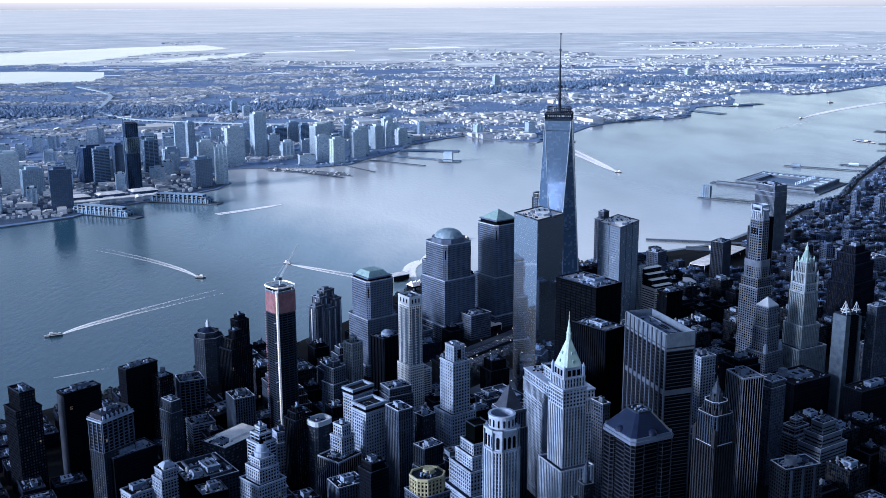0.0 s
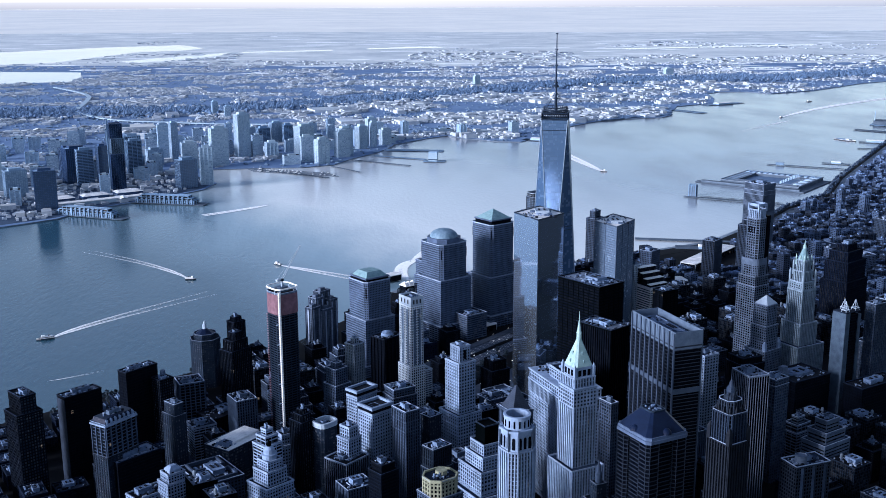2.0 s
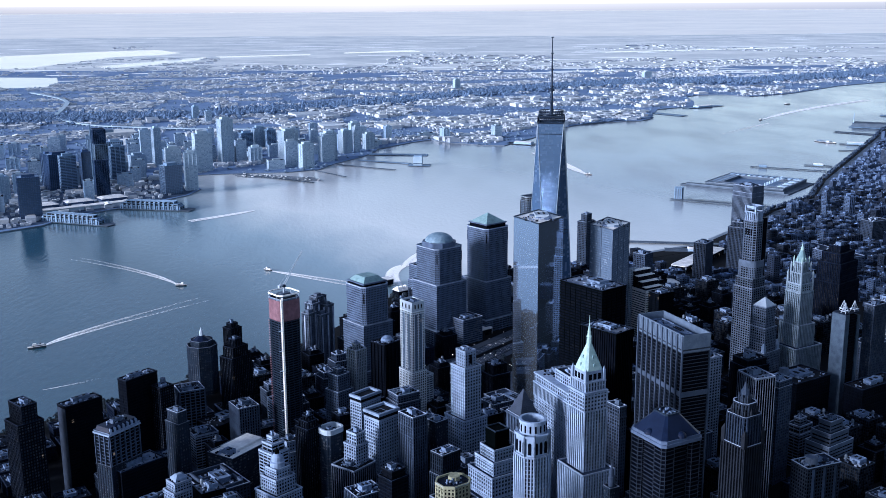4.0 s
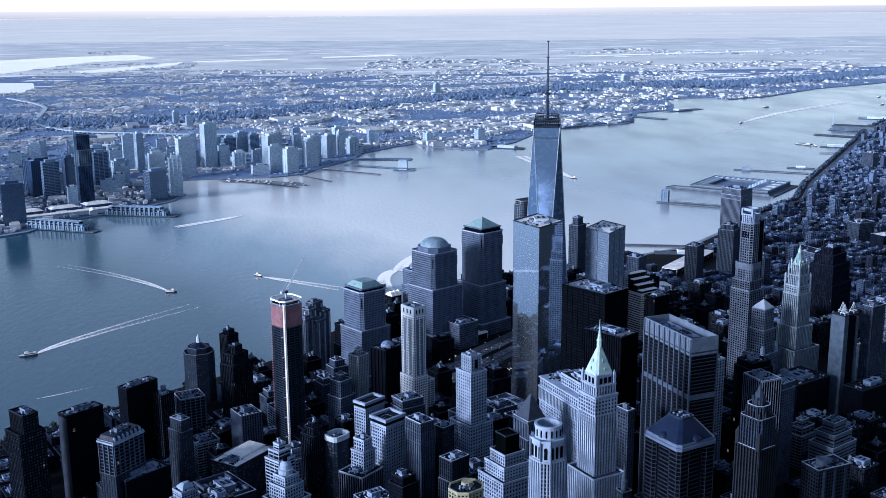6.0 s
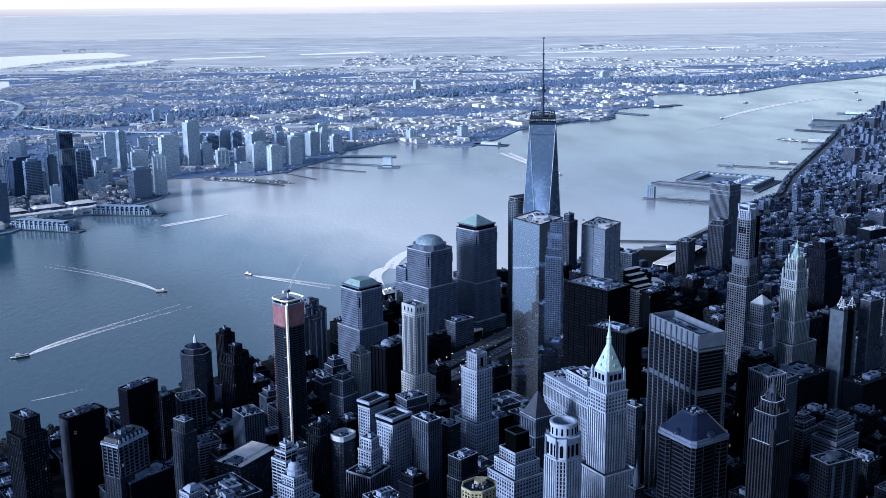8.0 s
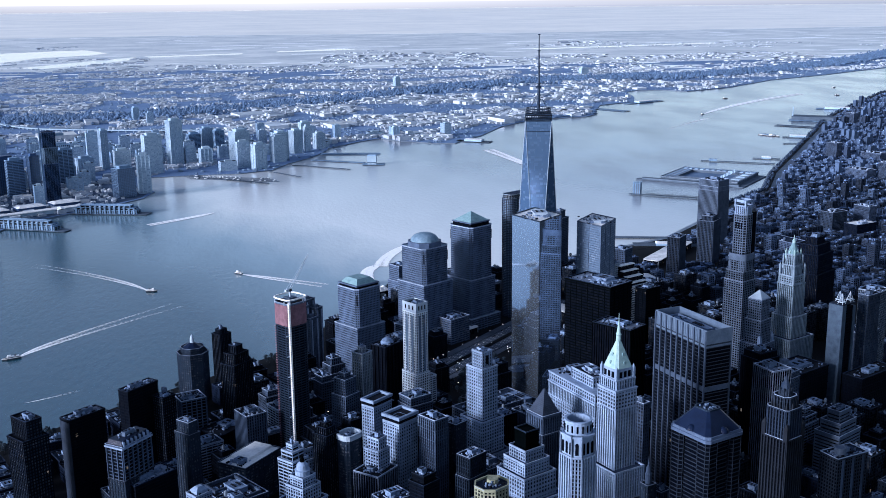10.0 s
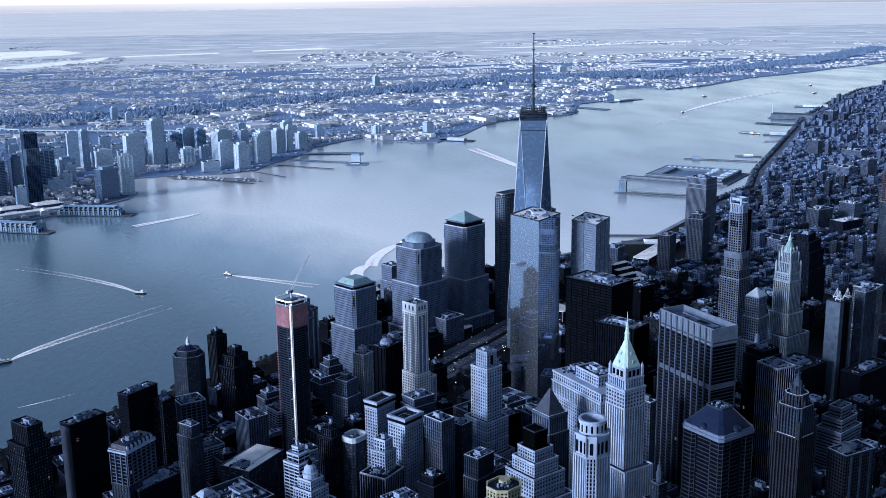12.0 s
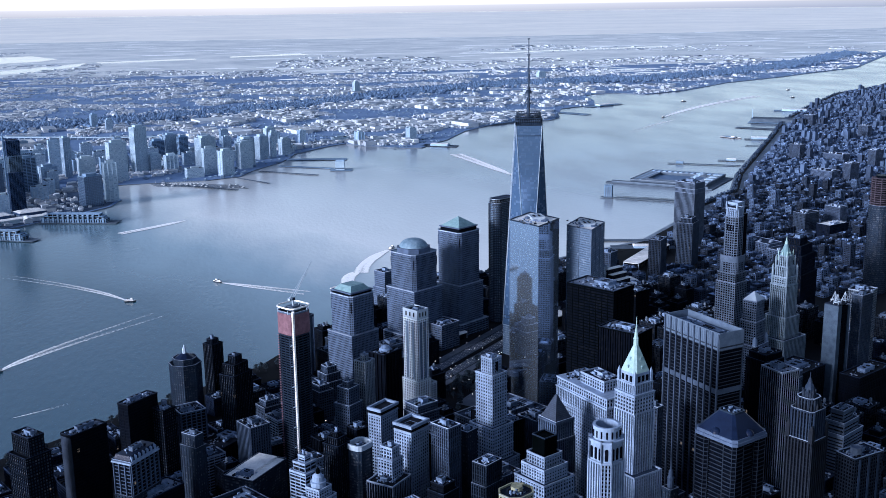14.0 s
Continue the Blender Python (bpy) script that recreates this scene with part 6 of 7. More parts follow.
def field_pier():
    """A square pier: low sheds round an open playing field, rows of roof lights, tall lamp posts."""
    root = thing("pier_terminal", "square pier building round an open playing field", "building", 1150, 3478, 0, -39)
    w, d = 262, 238
    part("deck", Shape().box(-w / 2 - 8, w / 2 + 26, -d / 2 - 22, d / 2 + 6, 0.5, 3.0, True), pier_grey, root)
    part("jetty", Shape().box(-w / 2 - 80, -w / 2 - 8, -d / 2 - 22, -d / 2 + 2, 0.5, 3.0, True), pier_grey, root)
    part("jetty_shed", Shape().box(-w / 2 - 60, w / 2 + 10, -d / 2 - 18, -d / 2 - 6, 3, 8), pier_grey, root)
    part("jetty_roof", Shape().box(-w / 2 - 61, w / 2 + 11, -d / 2 - 19, -d / 2 - 5, 8, 8.8), pier_grey, root)
    part("wing", Shape().ring(rect(w, d), rect(w - 84, d - 84), 3, 13), pier_grey, root)
    part("roof", Shape().ring(rect(w + 2, d + 2), rect(w - 86, d - 86), 13, 14), house_roof_dark, root)
    part("parapet", Shape().ring(rect(w + 3, d + 3), rect(w, d), 14, 15.5), pier_grey, root, "pale roof edge")
    part("field", Shape().prism(rect(w - 86, d - 86), 3, 5), wood, root, "dull winter playing field")
    for k in range(13):
        part("skylight", Shape().box(-124 + k * 20, -113 + k * 20, d / 2 - 34, d / 2 - 10, 14, 16), shore_grey, root)
    for k in range(2):
        part("roof_lane", Shape().box(-w / 2 + 10 + 18 * k, -w / 2 + 16 + 18 * k, -d / 2 + 6, d / 2 - 40, 14, 15), shore_grey, root)
        part("roof_lane", Shape().box(-w / 2 + 6, w / 2 - 6, -d / 2 + 8 + 18 * k, -d / 2 + 13 + 18 * k, 14, 15), pier_grey, root)
    for k in range(12):
        part("roof_lamp", Shape().box(60 - 1, 62, -90 + k * 15, -88 + k * 15, 14, 24), shore_grey, root)
        part("parked_van", Shape().box(98, 124, -96 + k * 17, -89 + k * 17, 14, 15.6), (pier_grey, shore_pale, shore_grey)[k % 3], root)


field_pier()
pier("long narrow stone river pier", 1260, 3866, -29, 270, 15)
root = thing("pier_house", "small flat pier house at the end of the river pier", "building", 1300, 3844, 3, -29)
part("wall", Shape().box(-14, 14, -5, 5, 0, 7), shore_dark, root)
part("roof", Shape().box(-15, 15, -6, 6, 7, 8), shore_grey, root)
pier("short river pier with a shed", 1473, 3887, -25, 100, 20, shed=(5, 0.35))
pier("small river jetty beside the tree-lined drive", 1762, 4262, -4, 80, 12)
pier("river pier with a white shed", 1852, 4468, -22, 130, 26, shed=(8, 0.55))
pier("wide flat stone pier up the river", 2012, 4902, -43, 260, 46)
pier("wide dark pier with long sheds up the river", 2180, 5120, -33, 430, 110, mat=shore_dark)
root = thing("pier_shed", "long dark flat-roofed shed on the wide pier", "building", 2330, 5055, 3, -33)
part("wall", Shape().box(-150, 190, -45, 45, 0, 15), pier_grey, root)
part("roof", Shape().box(-152, 192, -47, 47, 15, 17), pier_grey, root)
root = thing("signal_mast", "thin pale mast at the end of the pier", "mast", 2192, 5112, 3, 0)
part("pole", Shape().lathe(0, 0, [(2.2, 0), (1.4, 62)], 8), shore_grey, root)
pier("long dark pier far up the river", 2550, 5598, -30, 300, 70, mat=shore_dark, shed=(10, 0.7))
pier("old timber pier near the park", 520, 2640, -12, 270, 20)
pier("broad landing pier near the park", 600, 2540, -12, 160, 40, shed=(5, 0.3))


def terraced_pier(label, x, y, yaw, length, width):
    """A pier built over with stepped white apartments."""
    root = pier(label, x, y, yaw, length, width)
    x0, x1 = length * 0.04, length * 0.86
    for z0, z1, f in ((3, 13, 1.0), (13, 20, 0.93), (20, 27, 0.8)):
        m, w = (x0 + x1) / 2, (x1 - x0) * f
        tier(root, rect(w, width * 0.66 * f, m, 0), z0, z1, "far_columns", shore_dark, window_dark, shore_grey)
    for k in range(13):
        px = x0 + (x1 - x0) * (k + 0.5) / 13
        h = 24 if 2 < k < 11 else 16
        part("bay", Shape().box(px - 2.6, px + 2.6, -width * 0.38, width * 0.38, 3, h), shore_dark, root)
        part("bay_roof", Shape().box(px - 3, px + 3, -width * 0.39, width * 0.39, h, h + 1), shore_grey, root)


terraced_pier("pier with stepped white apartments over the water", -905, 3218, -14, 235, 46)
terraced_pier("short pier with stepped white apartments", -1085, 3042, -22, 240, 40)
viaduct = Shape()
LINE = [(-2600, 7600), (-2150, 6960), (-2020, 6390), (-1925, 5860), (-1750, 5612), (-1549, 5400), (-1322, 5330), (-1050, 5230), (-700, 5180)]
for _ in range(3):
    # round off the bends
    LINE = [LINE[0], *[(a[0] * (1 - f) + b[0] * f, a[1] * (1 - f) + b[1] * f) for a, b in zip(LINE, LINE[1:]) for f in (0.25, 0.75)], LINE[-1]]
for (ax, ay), (bx, by) in zip(LINE, LINE[1:]):
    ln = math.hypot(bx - ax, by - ay)
    nx, ny = (by - ay) / ln * 13, -(bx - ax) / ln * 13
    viaduct.prism([(ax + nx, ay + ny), (bx + nx, by + ny), (bx - nx, by - ny), (ax - nx, ay - ny)], 12, 15)
    viaduct.prism(rect(5, 5, ax, ay), 2, 12, False)
sheet("viaduct", viaduct, shore_pale, "pale raised motorway curving inland", "road")


def yacht():
    root = thing("moored_yacht", "small white yacht moored in the marina", "boat", 0, -2000, 0, 0, "yachts in the marina")
    hull = [(-7, -2.2), (3, -2.2), (7.5, 0), (3, 2.2), (-7, 2.2)]
    part("hull", Shape().prism(grown(hull, -0.5), -0.4, 1.6, True, False, hull), hull_white, root)
    part("cabin", Shape().box(-4, 2, -1.4, 1.4, 1.6, 3.4), hull_white, root)
    part("mast", Shape().lathe(0, 0, [(0.25, 3), (0.15, 15)], 5), white_metal, root)
    return root


rng = random.Random(14)
boat = yacht()
for k in range(46):
    row = k % 4
    f = rng.uniform(0.03, 0.97)
    copy_thing(boat, pose((-660 + 330 * f + 12 * row) * K, (3815 - 130 * f - 24 * row + 60) * K, 0, 0, 0, 70 + rng.choice((0, 180))))
for o in (*boat.children_recursive, boat):
    bpy.data.objects.remove(o)
for k in range(4):
    pier("thin jetty of the marina", -668 + 12 * k, 3868 - 24 * k, -21, 340, 4, deck=1.6)
pier("low stone breakwater of a marina", -640, 3850, -36, 360, 12)
pier("low stone breakwater of a marina", -360, 3905, -52, 190, 8)
pier("low timber jetty on the far bank", -293, 4059, -35, 278, 11)
pier("broad rubble pier on the far bank", -170, 4332, -10, 242, 46, mat=shore_dark)
pier("low timber jetty on the far bank", -205, 4164, -29, 228, 22, mat=shore_dark)
pier("square ferry landing on the far bank", -14, 4018, -10, 84, 50, mat=shore_dark)
root = thing("ferry_house", "tall pale ferry house on the landing", "building", 22, 4012, 3, -10)
part("wall", Shape().box(-17, 17, -13, 13, 0, 32), shore_pale, root)
part("window_band", Shape().box(-17.3, 17.3, -13.3, 13.3, 4, 8), navy_glass, root)
part("roof", Shape().prism(rect(36, 28), 32, 36, True, False, rect(28, 20)), shore_grey, root)
sheet("quay_field", Shape().prism([(112, 4800), (190, 4690), (255, 4665), (345, 4700), (400, 4790), (240, 4890)], 2.8, 3.3), bright_ground, "pale quay field on the far bank", "ground")
pier("broad ferry slip on the far bank", 430, 4640, -30, 160, 50, shed=(8, 0.5))
pier("broad dark pier on the far bank", 1385, 5862, -55, 215, 56, mat=shore_dark)
pier("long stone pier on the far bank", 1625, 6108, 29, 290, 60, mat=shore_dark, shed=(7, 0.4))

root = thing("ferry_terminal", "white glass-roofed ferry terminal strip on the far bank", "building", -1010, 3190, 0, 33)
part("hall", Shape().box(-170, 170, -12, 12, 2, 14), shore_pale, root)
part("roof", Shape().box(-174, 174, -15, 15, 14, 16), roof_white, root)
for k in range(3):
    part("back_hall", Shape().box(-140 + 105 * k, -60 + 105 * k, 30, 80, 3, 22), shore_navy, root)
    part("back_roof", Shape().prism(rect(84, 54, -100 + 105 * k, 55), 22, 26, True, False, rect(60, 30, -100 + 105 * k, 55)), roof_white, root)


# ---- boats and their wakes ----
foam = surface("foam", (0.80, 0.81, 0.82), (0.95, 0.95, 0.95), 9, rough=0.9, grain=5, bump=0)
fn, fl = foam.node_tree.nodes, foam.node_tree.links
f_out = fn["Material Output"]
f_mix, f_clear = fn.new("ShaderNodeMixShader"), fn.new("ShaderNodeBsdfTransparent")
f_noise, f_ramp = fn.new("ShaderNodeTexNoise"), fn.new("ShaderNodeValToRGB")
f_noise.inputs["Scale"].default_value, f_noise.inputs["Detail"].default_value = 0.22, 6.0
f_attr = fn.new("ShaderNodeAttribute")
f_attr.attribute_name = "thin"
f_calm = fn.new("ShaderNodeMapRange")      # soft patches, not specks
f_calm.inputs["To Min"].default_value, f_calm.inputs["To Max"].default_value = 0.1, 0.9
f_add = fn.new("ShaderNodeMath")
f_add.operation = "SUBTRACT"
f_co = fn.new("ShaderNodeTexCoord")
fl.new(f_co.outputs["Object"], f_noise.inputs["Vector"])
fl.new(f_noise.outputs["Fac"], f_calm.inputs["Value"])
fl.new(f_calm.outputs["Result"], f_add.inputs[0])
fl.new(f_attr.outputs["Fac"], f_add.inputs[1])
f_ramp.color_ramp.elements[0].position, f_ramp.color_ramp.elements[1].position = 0.02, 0.5
fl.new(f_add.outputs[0], f_ramp.inputs[0])
fl.new(f_ramp.outputs["Color"], f_mix.inputs[0])
fl.new(f_clear.outputs[0], f_mix.inputs[1])
fl.new(fn["Principled BSDF"].outputs[0], f_mix.inputs[2])
fl.new(f_mix.outputs[0], f_out.inputs["Surface"])


def wake(label, start, bend, end, width, spread, solid=0.0):
    """A strip of foam that widens and thins out behind a boat."""
    s = Shape()
    a, b, c = Vector(start), Vector(bend), Vector(end)
    n, thin = 40, []
    rows = []
    for k in range(n + 1):
        t = k / n
        p = a * (1 - t) ** 2 + b * 2 * t * (1 - t) + c * t * t
        tan = (b - a) * (1 - t) + (c - b) * t
        side = Vector((-tan.y, tan.x)).normalized() * (width * (0.35 + 0.65 * min(1.0, t * 4)) + spread * t)
        rows.append([(p - side, 0.6), (p - side * 0.62, -0.2), (p, 0.05 + 0.1 * t), (p + side * 0.62, -0.2), (p + side, 0.6)])
    for row in rows:
        s.v.extend((q.x, q.y, 0.35 + solid) for q, _ in row)
    for k in range(n):
        for j in range(4):
            i = k * 5 + j
            s.f.append((i, i + 1, i + 6, i + 5))
            s.slots.append(0)
    ob = sheet("wake", s, foam, label, "wake", "stuff")
    at = ob.data.attributes.new("thin", "FLOAT", "POINT")
    at.data.foreach_set("value", [w - solid * 0.9 + (0.62 - 0.3 * solid) * (k / n) ** 0.8 for k, row in enumerate(rows) for _, w in row])


def ferry(label, x, y, yaw, length, deck_mat=None, name="ferry"):
    root = thing(name, label, "boat", x, y, 0, yaw)
    w = length * 0.26
    hull = [(-length / 2, -w / 2), (length * 0.25, -w / 2), (length / 2, -w * 0.12), (length / 2, w * 0.12), (length * 0.25, w / 2), (-length / 2, w / 2)]
    part("hull", Shape().prism(grown(hull, -0.6), -0.6, 2.6, True, False, hull), hull_dark, root)
    part("deck", Shape().ring(hull, grown(hull, -0.5), 2.6, 3.4), hull_white, root)
    cabin = part("cabin", Shape().box(-length * 0.4, length * 0.22, -w * 0.38, w * 0.38, 2.6, 5.6), deck_mat or hull_white, root)
    part("window_band", Shape().box(-length * 0.39, length * 0.225, -w * 0.385, w * 0.385, 3.7, 4.8), window_black, cabin)
    part("bridge", Shape().box(length * 0.02, length * 0.2, -w * 0.26, w * 0.26, 5.6, 8.0), hull_white, root)
    part("funnel", Shape().lathe(-length * 0.2, 0, [(1.1, 5.6), (0.9, 8.5)], 8), hull_dark, root)
    return root


ferry("dark-hulled ferry under way", -719, 1862, 205, 32)
wake("white foaming wake of the ferry", (-708, 1872), (-690, 1935), (-470, 2170), 6, 22)
ferry("small white ferry under way", -541, 2280, 0, 24)
wake("white wake of the small ferry", (-551, 2290), (-630, 2410), (-860, 2565), 6, 14)
ferry("small dark boat under way", -366, 2406, 145, 22)
wake("thin wake of the small boat", (-356, 2398), (-300, 2360), (-170, 2270), 6, 16, 0.15)
ferry("fast launch near the river bank", 628, 3736, -30, 24)
wake("white wake of the launch", (620, 3750), (590, 3950), (520, 4330), 13, 22, 0.35)
ferry("white passenger boat near the towers", 60, 2660, 60, 30)
wake("broad churned wake beside the towers", (48, 2640), (-25, 2540), (-40, 2420), 13, 8, 0.45)
wake("older churned wake beside the towers", (-36, 2440), (-95, 2400), (-70, 2250), 13, 8, 0.4)
wake("long wake without a boat near the far bank", (-489, 3150), (-550, 3085), (-655, 3000), 10, 8, 0.35)
ferry("ferry far up the river", 1845, 5452, 235, 40)
wake("long wake of the far ferry", (1860, 5470), (2250, 6020), (2880, 6500), 16, 20, 0.35)
wake("faint wake far up the river", (1838, 5300), (1658, 5120), (1416, 4804), 8, 12)
wake("short swell line on the near river", (-640, 1640), (-600, 1660), (-560, 1690), 1.2, 3)
for x, y, a in ((3300, 6900, 30), (3050, 6350, 20), (2300, 6300, 200)):
    ferry("small work boat far up the river", x, y, a, 40)
ferry("long dark ship moored by the pier", 1822, 4538, -62, 105, shore_dark, "moored_ship")


# ---- streets, the plaza and the trees ----
def bare_tree(seed, h):
    """A winter tree: tapered trunk, limbs and a loose crown of small twig clumps."""
    r = random.Random(seed)
    root = thing("tree", "bare dark winter tree in the park", "tree", 0, -2000, 0, 0, "trees by the streets and the water")
    part("trunk", Shape().lathe(0, 0, [(0.42, 0), (0.3, h * 0.25), (0.16, h * 0.5)], 7), bark, root)
    for k in range(5):
        a = 2 * math.pi * k / 5 + r.uniform(-0.4, 0.4)
        part("limb", Shape().beam((0, 0, h * 0.26), (math.cos(a) * h * 0.25, math.sin(a) * h * 0.25, h * r.uniform(0.5, 0.72)), 0.22), bark, root)
    crown = Shape()
    for _ in range(64):
        a, t = r.uniform(0, 6.28), r.random() ** 0.6
        z = h * r.uniform(0.34, 0.98)
        rad = h * 0.36 * math.sin(math.pi * min(0.97, max(0.12, (z / h - 0.22) / 0.8))) * t
        x, y, s = math.cos(a) * rad, math.sin(a) * rad, h * r.uniform(0.05, 0.11)
        q = ngon(x, y, s, 4, a)
        crown.cone(q, z, (x + r.uniform(-0.4, 0.4), y, z + s * r.uniform(0.7, 1.3)))
        crown.cone(q[::-1], z, (x, y + r.uniform(-0.4, 0.4), z - s * r.uniform(0.4, 0.8)))
    part("crown", crown, bare_crown, root, kind="stuff")
    return root


TREES = [bare_tree(1, 13), bare_tree(2, 16), bare_tree(3, 11)]
rng = random.Random(90)


def grove(x0, y0, x1, y1, width, count):
    for _ in range(count):
        f = rng.random()
        x, y = x0 + (x1 - x0) * f + rng.uniform(-width, width), y0 + (y1 - y0) * f + rng.uniform(-width, width)
        if inside(EAST_BANK, x - 8, y + 8) and free(x, y, -6):
            copy_thing(rng.choice(TREES), pose(x * K, y * K, 2.5 * K, 0, 0, rng.uniform(0, 360)))


grove(-640, 1420, -400, 1640, 22, 46)
grove(-330, 1700, -150, 1940, 22, 34)
grove(-95, 2080, -30, 2200, 22, 22)
grove(30, 1590, 120, 1740, 26, 44)
grove(-10, 1500, 20, 1540, 16, 14)
grove(20, 2230, 420, 2420, 18, 26)
for ob in TREES:
    for o in (*ob.children_recursive, ob):
        bpy.data.objects.remove(o)

park_trees = Shape()
for _ in range(620):
    k = rng.randrange(15, 23)
    (ax, ay), (bx, by) = EAST_BANK[k], EAST_BANK[k + 1]
    f = rng.random()
    nx, ny = by - ay, -(bx - ax)
    ln = math.hypot(nx, ny)
    off = rng.uniform(8, 23)
    x, y, h = ax + (bx - ax) * f + nx / ln * off, ay + (by - ay) * f + ny / ln * off, rng.uniform(8, 14)
    q = ngon(x, y, h * 0.36, 5, rng.uniform(0, 3))
    park_trees.prism(ngon(x, y, 0.5, 5), 2.5, 2.5 + h * 0.4, False)
    park_trees.prism(q, 2.5 + h * 0.35, 2.5 + h * 0.7, False, False, ngon(x + rng.uniform(-1, 1), y, h * 0.3, 5, 0.5))
    park_trees.cone(ngon(x, y, h * 0.3, 5, 0.5), 2.5 + h * 0.7, (x + rng.uniform(-1, 1), y, 2.5 + h))
park_wood = surface("park_wood", (0.0162, 0.028, 0.0504), (0.036, 0.056, 0.096), 12, rough=0.8, island=0.4, bump=0)
sheet("riverside_trees", park_trees, park_wood, "bare trees along the riverside park", "trees", "stuff")

for k in range(9, 25):
    (ax, ay), (bx, by) = EAST_BANK[k], EAST_BANK[k + 1]
    nx, ny = by - ay, -(bx - ax)
    ln = math.hypot(nx, ny)
    nx, ny = nx / ln, ny / ln
    for name, o0, o1, zt, tone in (("esplanade", 0.5, 13, 2.9, quay_stone), ("riverside_drive", 29, 56, 2.8, pier_grey if k > 14 else asphalt)):
        sheet(name, Shape().prism([(ax + nx * o0, ay + ny * o0), (bx + nx * o0, by + ny * o0), (bx + nx * o1, by + ny * o1), (ax + nx * o1, ay + ny * o1)][::-1], 2.0, zt), tone,
              "pale paved walk and drive along the river bank", "pavement")

carriageway = surface("carriageway", (0.042, 0.0528, 0.0748), (0.07875, 0.0968, 0.132), 25, rough=0.8, grain=9)
paving = surface("paving", (0.042, 0.0528, 0.0726), (0.072, 0.088, 0.1188), 14, rough=0.8)
line_paint = surface("line_paint", (0.5, 0.5, 0.5), (0.7, 0.7, 0.7), 3, rough=0.7)


def strip(a, b, off, width, z0, z1):
    (ax, ay), (bx, by) = a, b
    ln = math.hypot(bx - ax, by - ay)
    nx, ny = (by - ay) / ln, -(bx - ax) / ln
    return Shape().prism([(ax + nx * (off - width / 2), ay + ny * (off - width / 2)), (ax + nx * (off + width / 2), ay + ny * (off + width / 2)),
                          (bx + nx * (off + width / 2), by + ny * (off + width / 2)), (bx + nx * (off - width / 2), by + ny * (off - width / 2))], z0, z1)


A, B = (-150, 1492), (330, 2058)
TAKEN.extend((A[0] + (B[0] - A[0]) * k / 20, A[1] + (B[1] - A[1]) * k / 20, 30) for k in range(21))
TAKEN.append((70, 1660, 80))
for off in (-15, 15):
    sheet("road", strip(A, B, off, 19, 2.0, 2.9), carriageway, "grey multi-lane riverside road", "road")
    for lane in (-4.5, 0, 4.5):
        dash = Shape()
        ln = math.hypot(B[0] - A[0], B[1] - A[1])
        for k in range(int(ln / 14)):
            p0, p1 = k * 14 / ln, (k * 14 + 6) / ln
            s = strip((A[0] + (B[0] - A[0]) * p0, A[1] + (B[1] - A[1]) * p0), (A[0] + (B[0] - A[0]) * p1, A[1] + (B[1] - A[1]) * p1), off + lane, 0.5, 2.9, 2.96)
            n = len(dash.v)
            dash.v.extend(s.v)
            dash.f.extend(tuple(i + n for i in f) for f in s.f)
            dash.slots.extend(s.slots)
        sheet("lane_marking", dash, line_paint, "broken white lane lines", "road marking", "stuff")
sheet("pavement_river", strip(A, B, -33, 14, 2.0, 3.1), paving, "pale paved walk beside the road", "pavement")
sheet("pavement_city", strip(A, B, 33, 12, 2.0, 3.1), paving, "pale paved walk beside the plaza", "pavement")
sheet("median", strip(A, B, 0, 6, 2.0, 3.2), asphalt, "dark planted strip between the carriageways", "ground")


def pool(x, y):
    root = thing("memorial_pool", "square sunken pool with a pale stone edge", "pool", x, y, 2.5, 34)
    part("edge", Shape().ring(rect(52, 52), rect(46, 46), 0, 0.9), paving, root)
    part("basin", Shape().prism(rect(46, 46), 0, 0.2), black_steel, root)


pool(78, 1672)
sheet("plaza", strip((15, 1575), (150, 1740), 50, 60, 2.0, 2.8), paving, "paved plaza with rows of bare trees", "pavement")


def car(label, mat):
    root = thing("car", label, "car", 0, -2000, 0, 0, "cars on the riverside road")
    part("body", Shape().prism([(-2.3, -0.9), (2.3, -0.9), (2.3, 0.9), (-2.3, 0.9)], 0.35, 0.95), mat, root)
    part("cabin", Shape().prism(rect(2.6, 1.6, -0.2, 0), 0.95, 1.5, True, False, rect(1.9, 1.4, -0.2, 0)), window_black, root)
    for sx in (-1.4, 1.4):
        for sy in (-0.9, 0.9):
            part("wheel", Shape().box(sx - 0.33, sx + 0.33, sy - 0.12, sy + 0.12, 0.0, 0.66), black_steel, root)
    return root


CARS = [car("white car on the grey road", paint_white), car("dark car on the grey road", hull_dark), car("silver car on the grey road", aluminium)]
yaw = math.degrees(math.atan2(B[1] - A[1], B[0] - A[0]))
ln = math.hypot(B[0] - A[0], B[1] - A[1])
for k in range(44):
    f, off = rng.uniform(0.05, 0.95), rng.choice((-22, -17.5, -12.5, -8, 8, 12.5, 17.5, 22))
    x = A[0] + (B[0] - A[0]) * f + (B[1] - A[1]) / ln * off
    y = A[1] + (B[1] - A[1]) * f - (B[0] - A[0]) / ln * off
    copy_thing(rng.choice(CARS), pose(x * K, y * K, 2.92 * K, 0, 0, yaw + (180 if off > 0 else 0)))
for ob in CARS:
    for o in (*ob.children_recursive, ob):
        bpy.data.objects.remove(o)


